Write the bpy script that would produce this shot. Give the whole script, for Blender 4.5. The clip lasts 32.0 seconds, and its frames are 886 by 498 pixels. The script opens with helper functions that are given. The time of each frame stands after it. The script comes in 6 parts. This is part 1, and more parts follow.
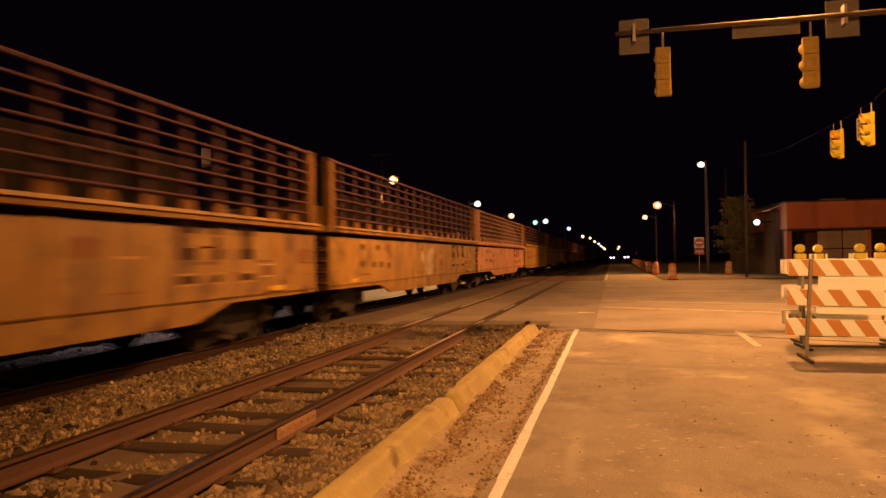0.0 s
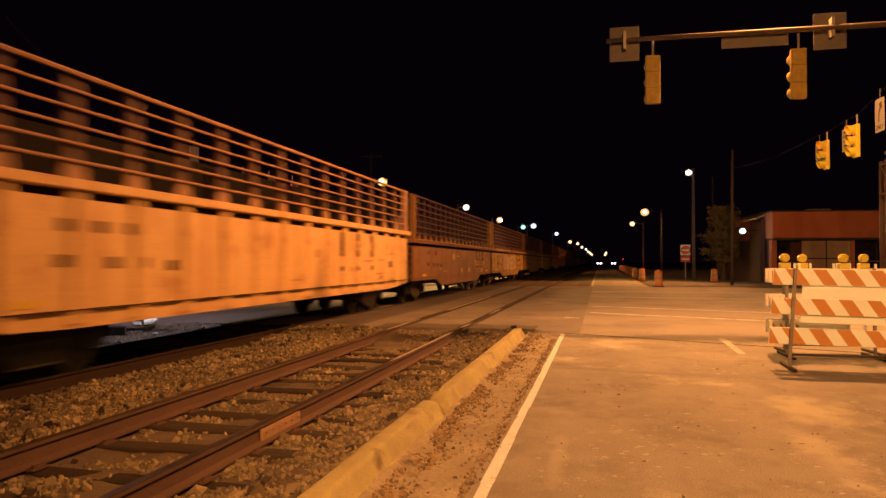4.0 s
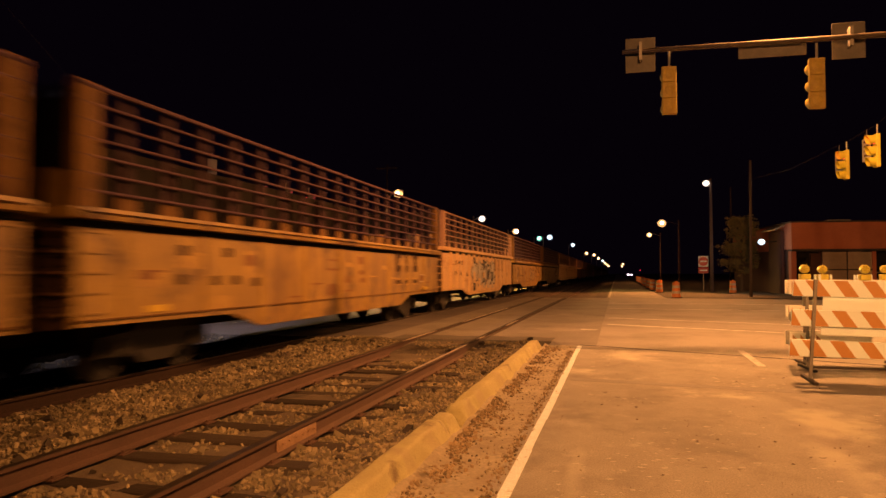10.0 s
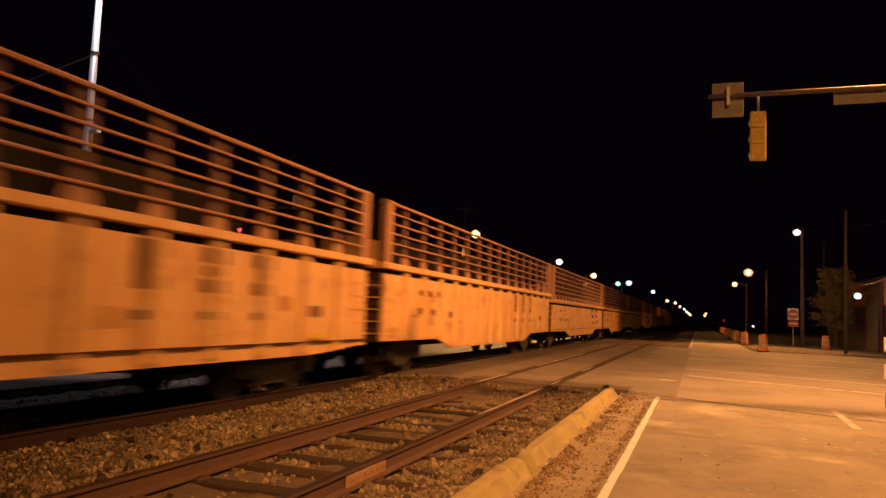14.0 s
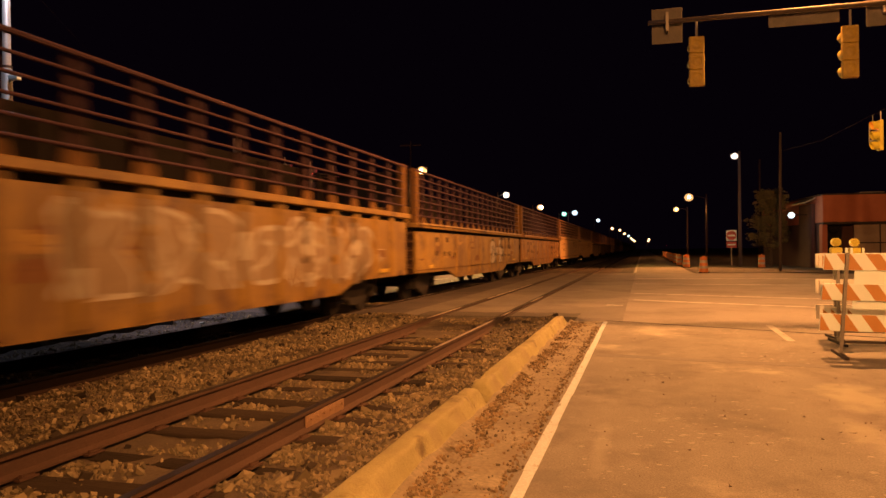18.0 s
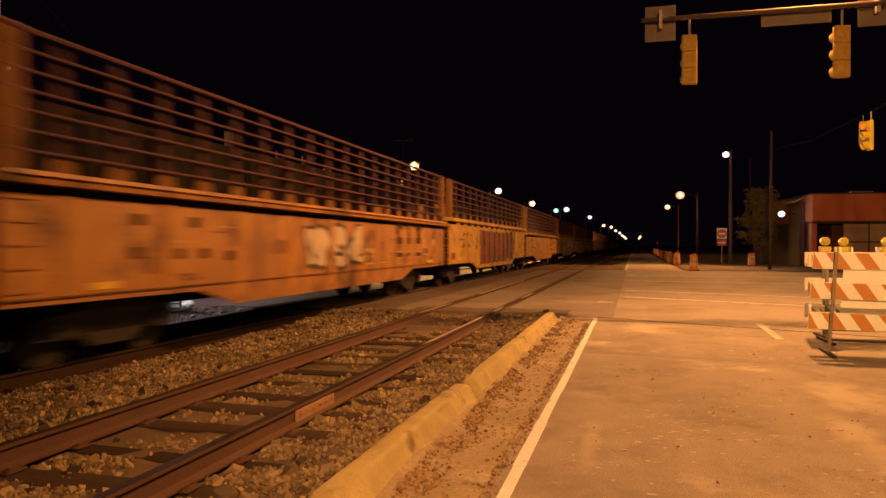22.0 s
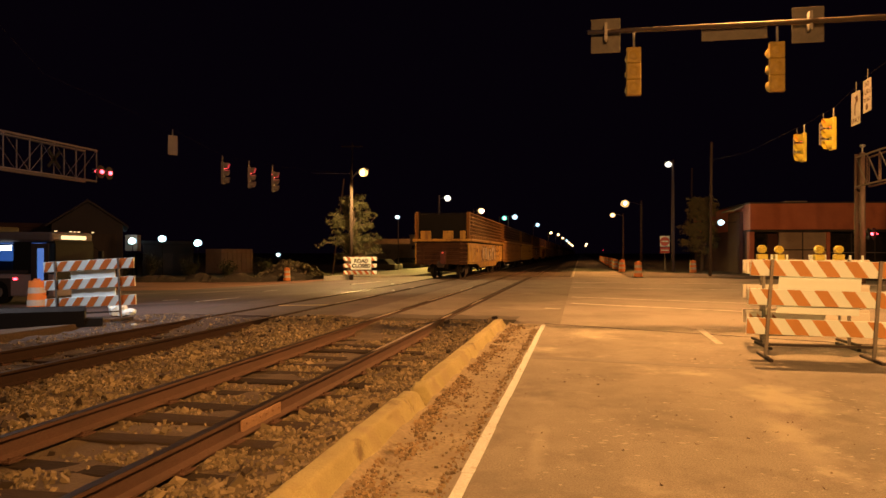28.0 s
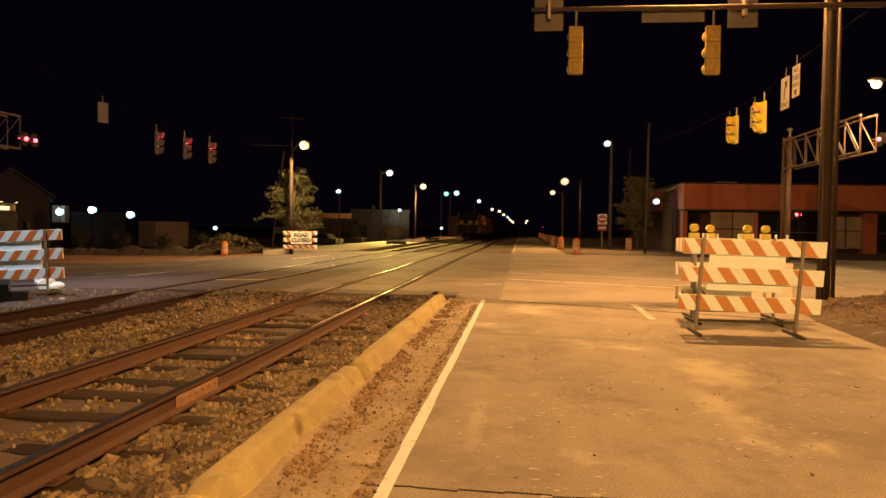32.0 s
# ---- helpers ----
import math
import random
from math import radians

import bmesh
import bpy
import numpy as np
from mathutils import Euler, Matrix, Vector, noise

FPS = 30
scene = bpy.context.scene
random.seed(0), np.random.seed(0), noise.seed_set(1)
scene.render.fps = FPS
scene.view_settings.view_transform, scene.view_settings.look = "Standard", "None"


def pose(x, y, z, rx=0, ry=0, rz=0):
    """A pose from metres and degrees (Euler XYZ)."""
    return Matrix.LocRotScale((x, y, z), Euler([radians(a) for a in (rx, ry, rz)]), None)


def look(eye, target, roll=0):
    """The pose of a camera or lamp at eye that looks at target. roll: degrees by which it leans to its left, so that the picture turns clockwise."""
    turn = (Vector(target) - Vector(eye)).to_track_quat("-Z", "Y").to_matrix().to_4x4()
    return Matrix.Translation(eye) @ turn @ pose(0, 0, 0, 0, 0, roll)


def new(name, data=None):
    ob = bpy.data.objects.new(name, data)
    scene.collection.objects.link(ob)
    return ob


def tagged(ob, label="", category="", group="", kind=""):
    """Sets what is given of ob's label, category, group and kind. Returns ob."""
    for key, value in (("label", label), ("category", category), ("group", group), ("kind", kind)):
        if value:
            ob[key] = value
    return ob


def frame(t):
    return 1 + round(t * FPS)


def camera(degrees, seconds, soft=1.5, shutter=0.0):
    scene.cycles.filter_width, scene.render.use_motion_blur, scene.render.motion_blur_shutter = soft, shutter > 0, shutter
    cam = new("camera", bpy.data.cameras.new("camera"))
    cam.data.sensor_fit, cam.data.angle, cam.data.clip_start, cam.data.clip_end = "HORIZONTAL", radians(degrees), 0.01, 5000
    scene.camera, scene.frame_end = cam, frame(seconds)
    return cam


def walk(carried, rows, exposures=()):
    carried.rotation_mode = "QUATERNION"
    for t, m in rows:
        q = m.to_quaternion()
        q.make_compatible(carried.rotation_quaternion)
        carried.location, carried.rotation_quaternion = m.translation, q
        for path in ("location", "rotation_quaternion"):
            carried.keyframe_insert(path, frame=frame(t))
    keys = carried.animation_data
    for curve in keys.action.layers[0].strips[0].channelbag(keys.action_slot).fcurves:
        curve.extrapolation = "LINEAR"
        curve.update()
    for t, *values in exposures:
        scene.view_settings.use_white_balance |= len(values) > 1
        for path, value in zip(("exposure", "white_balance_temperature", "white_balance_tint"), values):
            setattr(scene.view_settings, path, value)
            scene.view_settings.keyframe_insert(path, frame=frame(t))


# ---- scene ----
# A night railway crossing: z = 0 is the road, y runs along the tracks, the camera stands at the origin.
cam = camera(63.8, 32.0, soft=1.5, shutter=0.8)
EYE = 1.5
TURNS = [(0, 13.41, 0.83, -1.06), (0.5, 13.14, 0.99, -0.94), (1, 13.18, 0.64, -0.64), (1.5, 13.37, 0.25, -0.54), (2, 13.14, 0.73, -0.48), (2.5, 12.87, 0.57,
         -0.33), (4.5, 12.39, 1.15, -0.02), (5, 12.69, 1.08, 0.00), (5.5, 12.91, 0.92, -0.24), (6, 12.53, 0.82, -0.11), (6.5, 12.45, 0.55, -0.16), (7, 13.36,
         0.33, -0.12), (7.5, 13.18, 0.57, 0.33), (8, 14.41, 1.60, 0.42), (8.5, 15.59, 2.73, 0.06), (9, 15.40, 2.55, 0.24), (9.5, 13.39, 1.73, 0.19), (10,
         13.70, 1.98, -0.07), (10.5, 14.29, 1.74, -0.50), (11, 14.41, 1.68, -0.94), (11.5, 14.67, 3.53, 0.01), (12, 14.84, 4.10, 0.53), (12.5, 14.90, 3.21,
         0.25), (13, 15.87, 3.17, 0.66), (13.5, 19.45, 4.22, 2.01), (14, 19.90, 5.12, 2.27), (14.5, 17.80, 4.31, 0.69), (15, 15.75, 1.76, 0.09), (15.5, 15.81,
         0.56, -0.90), (17.5, 15.45, 0.21, -0.54), (18, 15.68, 0.13, -0.59), (18.5, 15.64, -0.01, -0.83), (19, 15.57, -0.05, -0.59), (19.5, 15.57, -0.20,
         -0.59), (20, 15.80, -0.25, -0.08), (20.5, 15.70, -0.34, -0.36), (21, 15.39, -0.61, -0.45), (21.5, 15.41, -0.49, -0.38), (22, 15.01, -0.24, -0.07),
         (22.5, 15.18, 0.27, -0.11), (23, 15.68, 0.92, 0.12), (23.5, 17.99, 1.01, 0.70), (24, 19.56, 2.26, 1.88), (24.5, 19.55, 2.38, 1.99), (25, 18.15, 2.19,
         1.99), (25.5, 16.68, 1.42, 0.60), (26, 15.61, 0.71, -0.90), (26.5, 13.81, -0.33, -0.27), (28.5, 9.87, 0.44, 0.05), (29, 8.59, -1.01, 0.39), (29.5,
         8.41, -1.50, 0.46), (30, 8.39, -1.73, 0.53), (30.5, 7.87, -1.81, 0.44), (31, 7.52, -1.80, 0.65), (31.5, 6.85, -1.81, 0.85), (32, 6.20, -1.63, 0.71)]
walk(cam, [(t, pose(0, 0, EYE, 90 + p, 0, w) @ pose(0, 0, 0, 0, 0, r)) for t, w, p, r in TURNS],
     exposures=[(0, 0.0, 6500, 14), (24.5, 0.0, 6500, 14), (26.5, 0.0, 6500, 10), (29.0, 0.18, 5500, -9), (32.0, 0.18, 5500, -9)])

# ---- night sky and the large lamps ----
night = bpy.data.worlds.new("night")
scene.world = night
night.use_nodes = True
night.node_tree.nodes["Background"].inputs[0].default_value = (0.0015, 0.0006, 0.0018, 1)
night.node_tree.nodes["Background"].inputs[1].default_value = 1.0

SODIUM = (1.0, 0.38, 0.098)
WARM = (1.0, 0.49, 0.17)
COOL = (0.75, 0.9, 1.0)


def lamp(name, x, y, z, watts, colour, size=0.15):
    data = bpy.data.lights.new(name, "POINT")
    data.energy, data.color, data.shadow_soft_size = watts, colour, size
    ob = new(name, data)
    ob.location = (x, y, z)
    return ob


LIGHTS = [("lamp_signal_pole", 3.4, 16.9, 9.2, 10500, (1.0, 0.375, 0.096)),
          ("lamp_left_farther", -14.8, 114.0, 8.2, 9000, SODIUM), 
          ("lamp_right_far", 5.6, 97.0, 7.7, 9500, SODIUM), ("lamp_wall", 9.9, 54.6, 3.6, 55, COOL),
          ("lamp_yard", -17.0, 98.4, 3.9, 110, (1.0, 0.85, 0.62)), ("lamp_right_street", 13.7, 30.0, 7.1, 2300, WARM), ("lamp_flood", -41.5, 59.9, 3.1, 30, COOL), ("lamp_pole_top", -15.58, 14.9, 11.3, 720, (0.90, 0.88, 1.0))]
for row in LIGHTS:
    lamp(*row)
# hooded white spot for the tall pole's lamp, moved off it to light the barricade
lot = bpy.data.lights.new("lamp_lot", "SPOT")
lot.energy, lot.color, lot.shadow_soft_size = 5600, (1.0, 0.78, 0.79), 0.2
lot.spot_size, lot.spot_blend = radians(56), 0.85
new("lamp_lot", lot).matrix_basis = look((-13.6, 10.6, 11.1), (-12.9, 15.6, 0))
# the hooded lamp at the mouth of the closed road
mouth = bpy.data.lights.new("lamp_mouth", "SPOT")
mouth.energy, mouth.color, mouth.shadow_soft_size = 13000, (1.0, 0.34, 0.08), 0.2
mouth.spot_size, mouth.spot_blend = radians(112), 0.6
new("lamp_mouth", mouth).matrix_basis = look((6.6, 58.6, 8.3), (-2.5, 48.0, 0))
# the hooded lamp at the corner of the left street
corner = bpy.data.lights.new("lamp_corner", "SPOT")
corner.energy, corner.color, corner.shadow_soft_size = 5600, WARM, 0.15
corner.spot_size, corner.spot_blend = radians(151), 0.12
new("lamp_corner", corner).matrix_basis = look((-12.9, 40.3, 6.2), (-13.2, 40.6, 0))
# the hooded lamp over the pale apron
apron = bpy.data.lights.new("lamp_apron", "SPOT")
apron.energy, apron.color, apron.shadow_soft_size = 24000, (1.0, 0.56, 0.11), 0.2
apron.spot_size, apron.spot_blend = radians(112), 0.45
new("lamp_apron", apron).matrix_basis = look((-14.6, 78.5, 7.3), (-14.0, 67.0, 0))
# the shielded road lamp behind the camera
hood = bpy.data.lights.new("lamp_behind", "SPOT")
hood.energy, hood.color, hood.shadow_soft_size = 20000, SODIUM, 0.15
hood.spot_size, hood.spot_blend = radians(70), 0.75
new("lamp_behind", hood).matrix_basis = look((4.4, -9.0, 8.8), (4.2, 7.5, 0))


# ---- materials ----
def surf(name, colours, rough=0.8, scale=3.0, fine=60.0, bump=0.3, depth=0.01, metal=0.0, stain=None, stain_scale=1.2, stain_cut=0.55, vary=0.0, stretch=(1, 1, 1), streak=None, speck=0.38, spec=0.5, island=0.0, blotch=None, tone_spots=()):
    """Two colours mixed by coarse and fine noise, an optional stain, roughness and bump from the fine grain."""
    m = bpy.data.materials.new(name)
    m.use_nodes = True
    t = m.node_tree
    n, ln = t.nodes, t.links
    b = n["Principled BSDF"]
    co = n.new("ShaderNodeTexCoord")
    mp = n.new("ShaderNodeMapping")
    mp.inputs["Scale"].default_value = stretch
    ln.new(co.outputs["Object"], mp.inputs["Vector"])

    def grain(s, detail=4.0):
        q = n.new("ShaderNodeTexNoise")
        q.inputs["Scale"].default_value, q.inputs["Detail"].default_value, q.inputs["Roughness"].default_value = s, detail, 0.62
        ln.new(mp.outputs[0], q.inputs["Vector"])
        return q.outputs["Fac"]

    def ramp(src, lo, hi):
        q = n.new("ShaderNodeMapRange")
        q.inputs["From Min"].default_value, q.inputs["From Max"].default_value = lo, hi
        ln.new(src, q.inputs["Value"])
        return q.outputs[0]

    def mix(fac, a, c, kind="MIX"):
        q = n.new("ShaderNodeMix")
        q.data_type, q.blend_type = "RGBA", kind
        for slot, v in ((0, fac), (6, a), (7, c)):
            if hasattr(v, "links"):
                ln.new(v, q.inputs[slot])
            elif slot == 0:
                q.inputs[0].default_value = v
            else:
                q.inputs[slot].default_value = (*v, 1)
        return q.outputs[2]

    f = grain(fine, 3.0)
    col = mix(ramp(grain(scale), 0.32, 0.68), colours[0], colours[1])
    col = mix(ramp(f, 0.3, 0.75), col, tuple(c * (1 - speck) for c in colours[0]))
    if stain:
        col = mix(ramp(grain(stain_scale, 6.0), stain_cut, stain_cut + 0.12), col, stain)
    if blotch:
        shade, size, cut = blotch
        warp = n.new("ShaderNodeTexNoise")
        warp.inputs["Scale"].default_value, warp.inputs["Detail"].default_value, warp.inputs["Roughness"].default_value, warp.inputs["Distortion"].default_value = size, 8.0, 0.7, 0.15
        ln.new(mp.outputs[0], warp.inputs["Vector"])
        col = mix(ramp(warp.outputs["Fac"], cut, cut + 0.2), col, shade)
    for cx, cy, rx, ry, shade, much in tone_spots:
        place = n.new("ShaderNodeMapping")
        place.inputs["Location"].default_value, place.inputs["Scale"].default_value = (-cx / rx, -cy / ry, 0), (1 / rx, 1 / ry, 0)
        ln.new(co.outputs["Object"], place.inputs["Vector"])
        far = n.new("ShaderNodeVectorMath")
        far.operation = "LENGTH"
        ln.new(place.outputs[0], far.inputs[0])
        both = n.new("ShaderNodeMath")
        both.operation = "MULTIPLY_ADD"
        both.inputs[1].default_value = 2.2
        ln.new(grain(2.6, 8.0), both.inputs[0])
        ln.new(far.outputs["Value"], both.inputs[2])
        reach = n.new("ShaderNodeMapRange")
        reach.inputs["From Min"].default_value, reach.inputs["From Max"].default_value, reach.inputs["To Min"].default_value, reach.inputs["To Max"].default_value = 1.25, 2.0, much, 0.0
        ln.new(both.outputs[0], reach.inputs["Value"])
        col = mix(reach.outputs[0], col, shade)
    if streak:
        wide = n.new("ShaderNodeTexNoise")
        wide.inputs["Scale"].default_value, wide.inputs["Detail"].default_value = 1.0, 5.0
        m2 = n.new("ShaderNodeMapping")
        m2.inputs["Scale"].default_value = (3.0, 3.0, 0.35)
        ln.new(co.outputs["Object"], m2.inputs["Vector"])
        ln.new(m2.outputs[0], wide.inputs["Vector"])
        col = mix(ramp(wide.outputs["Fac"], 0.5, 0.72), col, streak)
    if vary:
        info = n.new("ShaderNodeObjectInfo")
        hsv = n.new("ShaderNodeHueSaturation")
        q = n.new("ShaderNodeMapRange")
        q.inputs["To Min"].default_value, q.inputs["To Max"].default_value = 1 - vary, 1 + vary
        ln.new(info.outputs["Random"], q.inputs["Value"])
        ln.new(q.outputs[0], hsv.inputs["Value"])
        ln.new(col, hsv.inputs["Color"])
        col = hsv.outputs[0]
    if island:
        geo = n.new("ShaderNodeNewGeometry")
        hsv = n.new("ShaderNodeHueSaturation")
        q = n.new("ShaderNodeMapRange")
        q.inputs["To Min"].default_value, q.inputs["To Max"].default_value = 1 - island, 1 + island
        ln.new(geo.outputs["Random Per Island"], q.inputs["Value"])
        ln.new(q.outputs[0], hsv.inputs["Value"])
        ln.new(col, hsv.inputs["Color"])
        col = hsv.outputs[0]
    ln.new(col, b.inputs["Base Color"])
    r = n.new("ShaderNodeMapRange")
    r.inputs["To Min"].default_value, r.inputs["To Max"].default_value = max(0.05, rough - 0.15), min(1, rough + 0.12)
    ln.new(f, r.inputs["Value"])
    ln.new(r.outputs[0], b.inputs["Roughness"])
    b.inputs["Metallic"].default_value = metal
    b.inputs["Specular IOR Level"].default_value = spec
    if bump:
        u = n.new("ShaderNodeBump")
        u.inputs["Strength"].default_value, u.inputs["Distance"].default_value = bump, depth
        ln.new(f, u.inputs["Height"])
        ln.new(u.outputs[0], b.inputs["Normal"])
    return m


def glow(name, colour, strength):
    m = bpy.data.materials.new(name)
    m.use_nodes = True
    b = m.node_tree.nodes["Principled BSDF"]
    b.inputs["Base Color"].default_value = (0.3, 0.3, 0.3, 1)
    b.inputs["Emission Color"].default_value = (*colour, 1)
    b.inputs["Emission Strength"].default_value = strength
    return m


ASPHALT = surf("worn_asphalt", ((0.33, 0.305, 0.27), (0.23, 0.213, 0.19)), 0.85, 0.45, 70, 0.35, 0.005, blotch=((0.15, 0.137, 0.12), 0.45, 0.5), speck=0.5)
CROSS = surf("street_asphalt", ((0.25, 0.23, 0.20), (0.16, 0.147, 0.13)), 0.8, 0.4, 40, 0.35, 0.006, stain=(0.27, 0.25, 0.215), stain_scale=0.35, stain_cut=0.6, speck=0.5, blotch=((0.10, 0.091, 0.08), 0.6, 0.5))
# Pale sand and smears; the last two spots paint dimness into the colour.
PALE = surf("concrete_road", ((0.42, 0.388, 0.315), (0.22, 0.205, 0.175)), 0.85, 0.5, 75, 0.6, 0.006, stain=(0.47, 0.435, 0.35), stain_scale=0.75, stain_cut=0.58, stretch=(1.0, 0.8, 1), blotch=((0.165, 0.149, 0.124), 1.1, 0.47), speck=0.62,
            tone_spots=((2.05, 7.9, 0.55, 1.25, (0.54, 0.51, 0.37), 0.55), (1.7, 6.3, 0.25, 1.0, (0.50, 0.47, 0.36), 0.5), (-0.32, 5.6, 0.09, 1.1, (0.48, 0.45, 0.36), 0.35), (0.1, 13.6, 0.5, 0.9, (0.50, 0.47, 0.37), 0.6), (3.4, 4.6, 1.9, 1.5, (0.17, 0.15, 0.12), 0.6), (3.3, 9.3, 1.0, 0.45, (0.17, 0.15, 0.12), 0.6)))
DIRT = surf("dirt", ((0.095, 0.073, 0.05), (0.05, 0.038, 0.028)), 0.95, 0.9, 25, 0.9, 0.04, stain=(0.19, 0.155, 0.11), stain_scale=2.2, stain_cut=0.58)
GRAVELBED = surf("ballast_bed", ((0.17, 0.132, 0.093), (0.06, 0.046, 0.035)), 0.95, 1.6, 34, 1.0, 0.025, stain=(0.045, 0.035, 0.027), stain_scale=0.9, stain_cut=0.53)
STONE = surf("ballast_stone", ((0.32, 0.268, 0.165), (0.125, 0.102, 0.067)), 0.9, 0.7, 60, 0.4, 0.006, stain=(0.075, 0.056, 0.043), stain_scale=0.8, stain_cut=0.56, island=0.52)
CLOD = surf("brown_clod", ((0.33, 0.25, 0.145), (0.18, 0.133, 0.08)), 0.95, 6, 40, 0.5, 0.004, island=0.5)
LITTER = surf("dead_leaf", ((0.23, 0.168, 0.10), (0.14, 0.10, 0.06)), 0.8, 6, 40, 0.3, 0.004)
KERBSTONE = surf("yellow_kerb", ((0.50, 0.455, 0.215), (0.36, 0.322, 0.15)), 0.9, 2.4, 60, 0.8, 0.011, stain=(0.19, 0.15, 0.085), stain_scale=3.2, stain_cut=0.575, streak=(0.34, 0.29, 0.165), speck=0.3)
PAINT = surf("white_road_paint", ((0.82, 0.92, 0.95), (0.72, 0.80, 0.81)), 0.7, 5, 70, 0.3, 0.003, stain=(0.36, 0.33, 0.28), stain_scale=9, stain_cut=0.60)
FADED = surf("faded_road_paint", ((0.62, 0.60, 0.55), (0.44, 0.42, 0.38)), 0.8, 4, 50, 0.3, 0.003, stain=(0.2, 0.19, 0.17), stain_scale=4, stain_cut=0.52)
TAR = surf("tar_seam", ((0.034, 0.031, 0.028), (0.06, 0.054, 0.047)), 0.9, 6, 60, 0.3, 0.004, spec=0.1)
RUST = surf("rusty_rail", ((0.125, 0.066, 0.047), (0.068, 0.037, 0.028)), 0.8, 4, 80, 0.3, 0.003, metal=0.1, stretch=(1, 0.4, 1), stain=(0.22, 0.12, 0.075), stain_scale=1.3, stain_cut=0.62)
SHINE = surf("polished_rail_head", ((0.06, 0.048, 0.042), (0.04, 0.03, 0.026)), 0.58, 4, 90, 0.05, 0.001, metal=0.8, stretch=(1, 0.1, 1))
TIE = surf("old_timber", ((0.062, 0.047, 0.037), (0.034, 0.027, 0.022)), 0.9, 5, 40, 0.9, 0.012, stretch=(0.15, 1, 1), vary=0.3, spec=0.12)
WHITE = surf("white_plastic", ((0.80, 0.95, 0.98), (0.76, 0.90, 0.92)), 0.5, 3, 50, 0.1, 0.002, stain=(0.58, 0.60, 0.56), stain_scale=5, stain_cut=0.68, speck=0.06)
BACKWHITE = surf("grubby_white_plastic", ((0.80, 0.82, 0.78), (0.74, 0.74, 0.69)), 0.5, 3, 50, 0.1, 0.002, speck=0.08)
SIGNWHITE = surf("dull_sign_white", ((0.27, 0.26, 0.245), (0.23, 0.22, 0.205)), 0.6, 3, 40, 0.05, 0.001, speck=0.1)
ORANGE = surf("orange_sheeting", ((0.62, 0.19, 0.035), (0.55, 0.165, 0.03)), 0.5, 3, 50, 0.1, 0.002, speck=0.08)
# Same orange sheeting, with the amber lamp light put into its colour.
AMBERORANGE = surf("amber_lit_orange_sheeting", ((0.53, 0.27, 0.07), (0.46, 0.225, 0.058)), 0.5, 3, 50, 0.1, 0.002, speck=0.1, stain=(0.42, 0.19, 0.05), stain_scale=6, stain_cut=0.62)
LEFTROAD = surf("dark_patched_asphalt", ((0.14, 0.108, 0.105), (0.07, 0.054, 0.053)), 0.8, 0.10, 40, 0.35, 0.006, stain=(0.25, 0.205, 0.20), stain_scale=0.22, stain_cut=0.57, stretch=(0.4, 1.2, 1), blotch=((0.04, 0.03, 0.029), 0.16, 0.48), speck=0.5)
GALV = surf("galvanised_steel", ((0.26, 0.25, 0.235), (0.17, 0.165, 0.155)), 0.5, 5, 60, 0.15, 0.002, metal=0.4)
SIGNBACK = surf("bare_sign_back", ((0.13, 0.125, 0.12), (0.09, 0.087, 0.084)), 0.55, 3, 40, 0.1, 0.002, metal=0.3, spec=0.12)
POLEGREY = surf("dark_pole_steel", ((0.068, 0.055, 0.045), (0.04, 0.033, 0.028)), 0.6, 3, 50, 0.15, 0.002, metal=0.2, stretch=(1, 1, 0.2), spec=0.12)
STEEL = surf("dark_steel", ((0.06, 0.05, 0.045), (0.035, 0.03, 0.028)), 0.7, 5, 50, 0.3, 0.004, metal=0.4)
YELLOW = surf("signal_yellow", ((0.62, 0.55, 0.04), (0.45, 0.39, 0.035)), 0.5, 3, 40, 0.1, 0.002)
MASTYELLOW = surf("dark_signal_yellow", ((0.37, 0.26, 0.024), (0.22, 0.15, 0.02)), 0.6, 7, 40, 0.1, 0.002)
AMBER = surf("amber_plastic", ((0.80, 0.72, 0.12), (0.66, 0.58, 0.09)), 0.3, 8, 50, 0.1, 0.002)
BLACK = surf("black_rubber", ((0.008, 0.008, 0.0085), (0.013, 0.013, 0.013)), 0.7, 6, 60, 0.3, 0.004, spec=0.12)
WOOD = surf("pole_timber", ((0.17, 0.12, 0.085), (0.10, 0.075, 0.055)), 0.9, 4, 50, 0.6, 0.01, stretch=(1, 1, 0.12))
DARKWOOD = surf("creosote_pole", ((0.095, 0.075, 0.068), (0.06, 0.048, 0.043)), 0.9, 4, 50, 0.6, 0.01, stretch=(1, 1, 0.12), spec=0.12)
BRICKRED = surf("brick_red", ((0.085, 0.034, 0.026), (0.06, 0.025, 0.02)), 0.85, 2.5, 30, 0.4, 0.005, vary=0.12)
MORTAR = surf("mortar", ((0.30, 0.26, 0.22), (0.24, 0.21, 0.18)), 0.9, 4, 60, 0.3, 0.004)
BEIGE = surf("pale_stucco", ((0.40, 0.31, 0.22), (0.30, 0.225, 0.16)), 0.85, 2, 40, 0.2, 0.004)
DARKPANE = surf("dark_window", ((0.015, 0.014, 0.014), (0.03, 0.026, 0.024)), 0.12, 3, 40, 0.02, 0.001)
LEAF = surf("leaf", ((0.060, 0.062, 0.016), (0.028, 0.032, 0.010)), 0.8, 3, 30, 0.2, 0.003, vary=0.2)
BARK = surf("bark", ((0.12, 0.09, 0.065), (0.07, 0.055, 0.04)), 0.9, 6, 40, 0.8, 0.01)
DULLRED = surf("dull_red_case", ((0.10, 0.022, 0.018), (0.075, 0.017, 0.015)), 0.6, 3, 40, 0.05, 0.001)
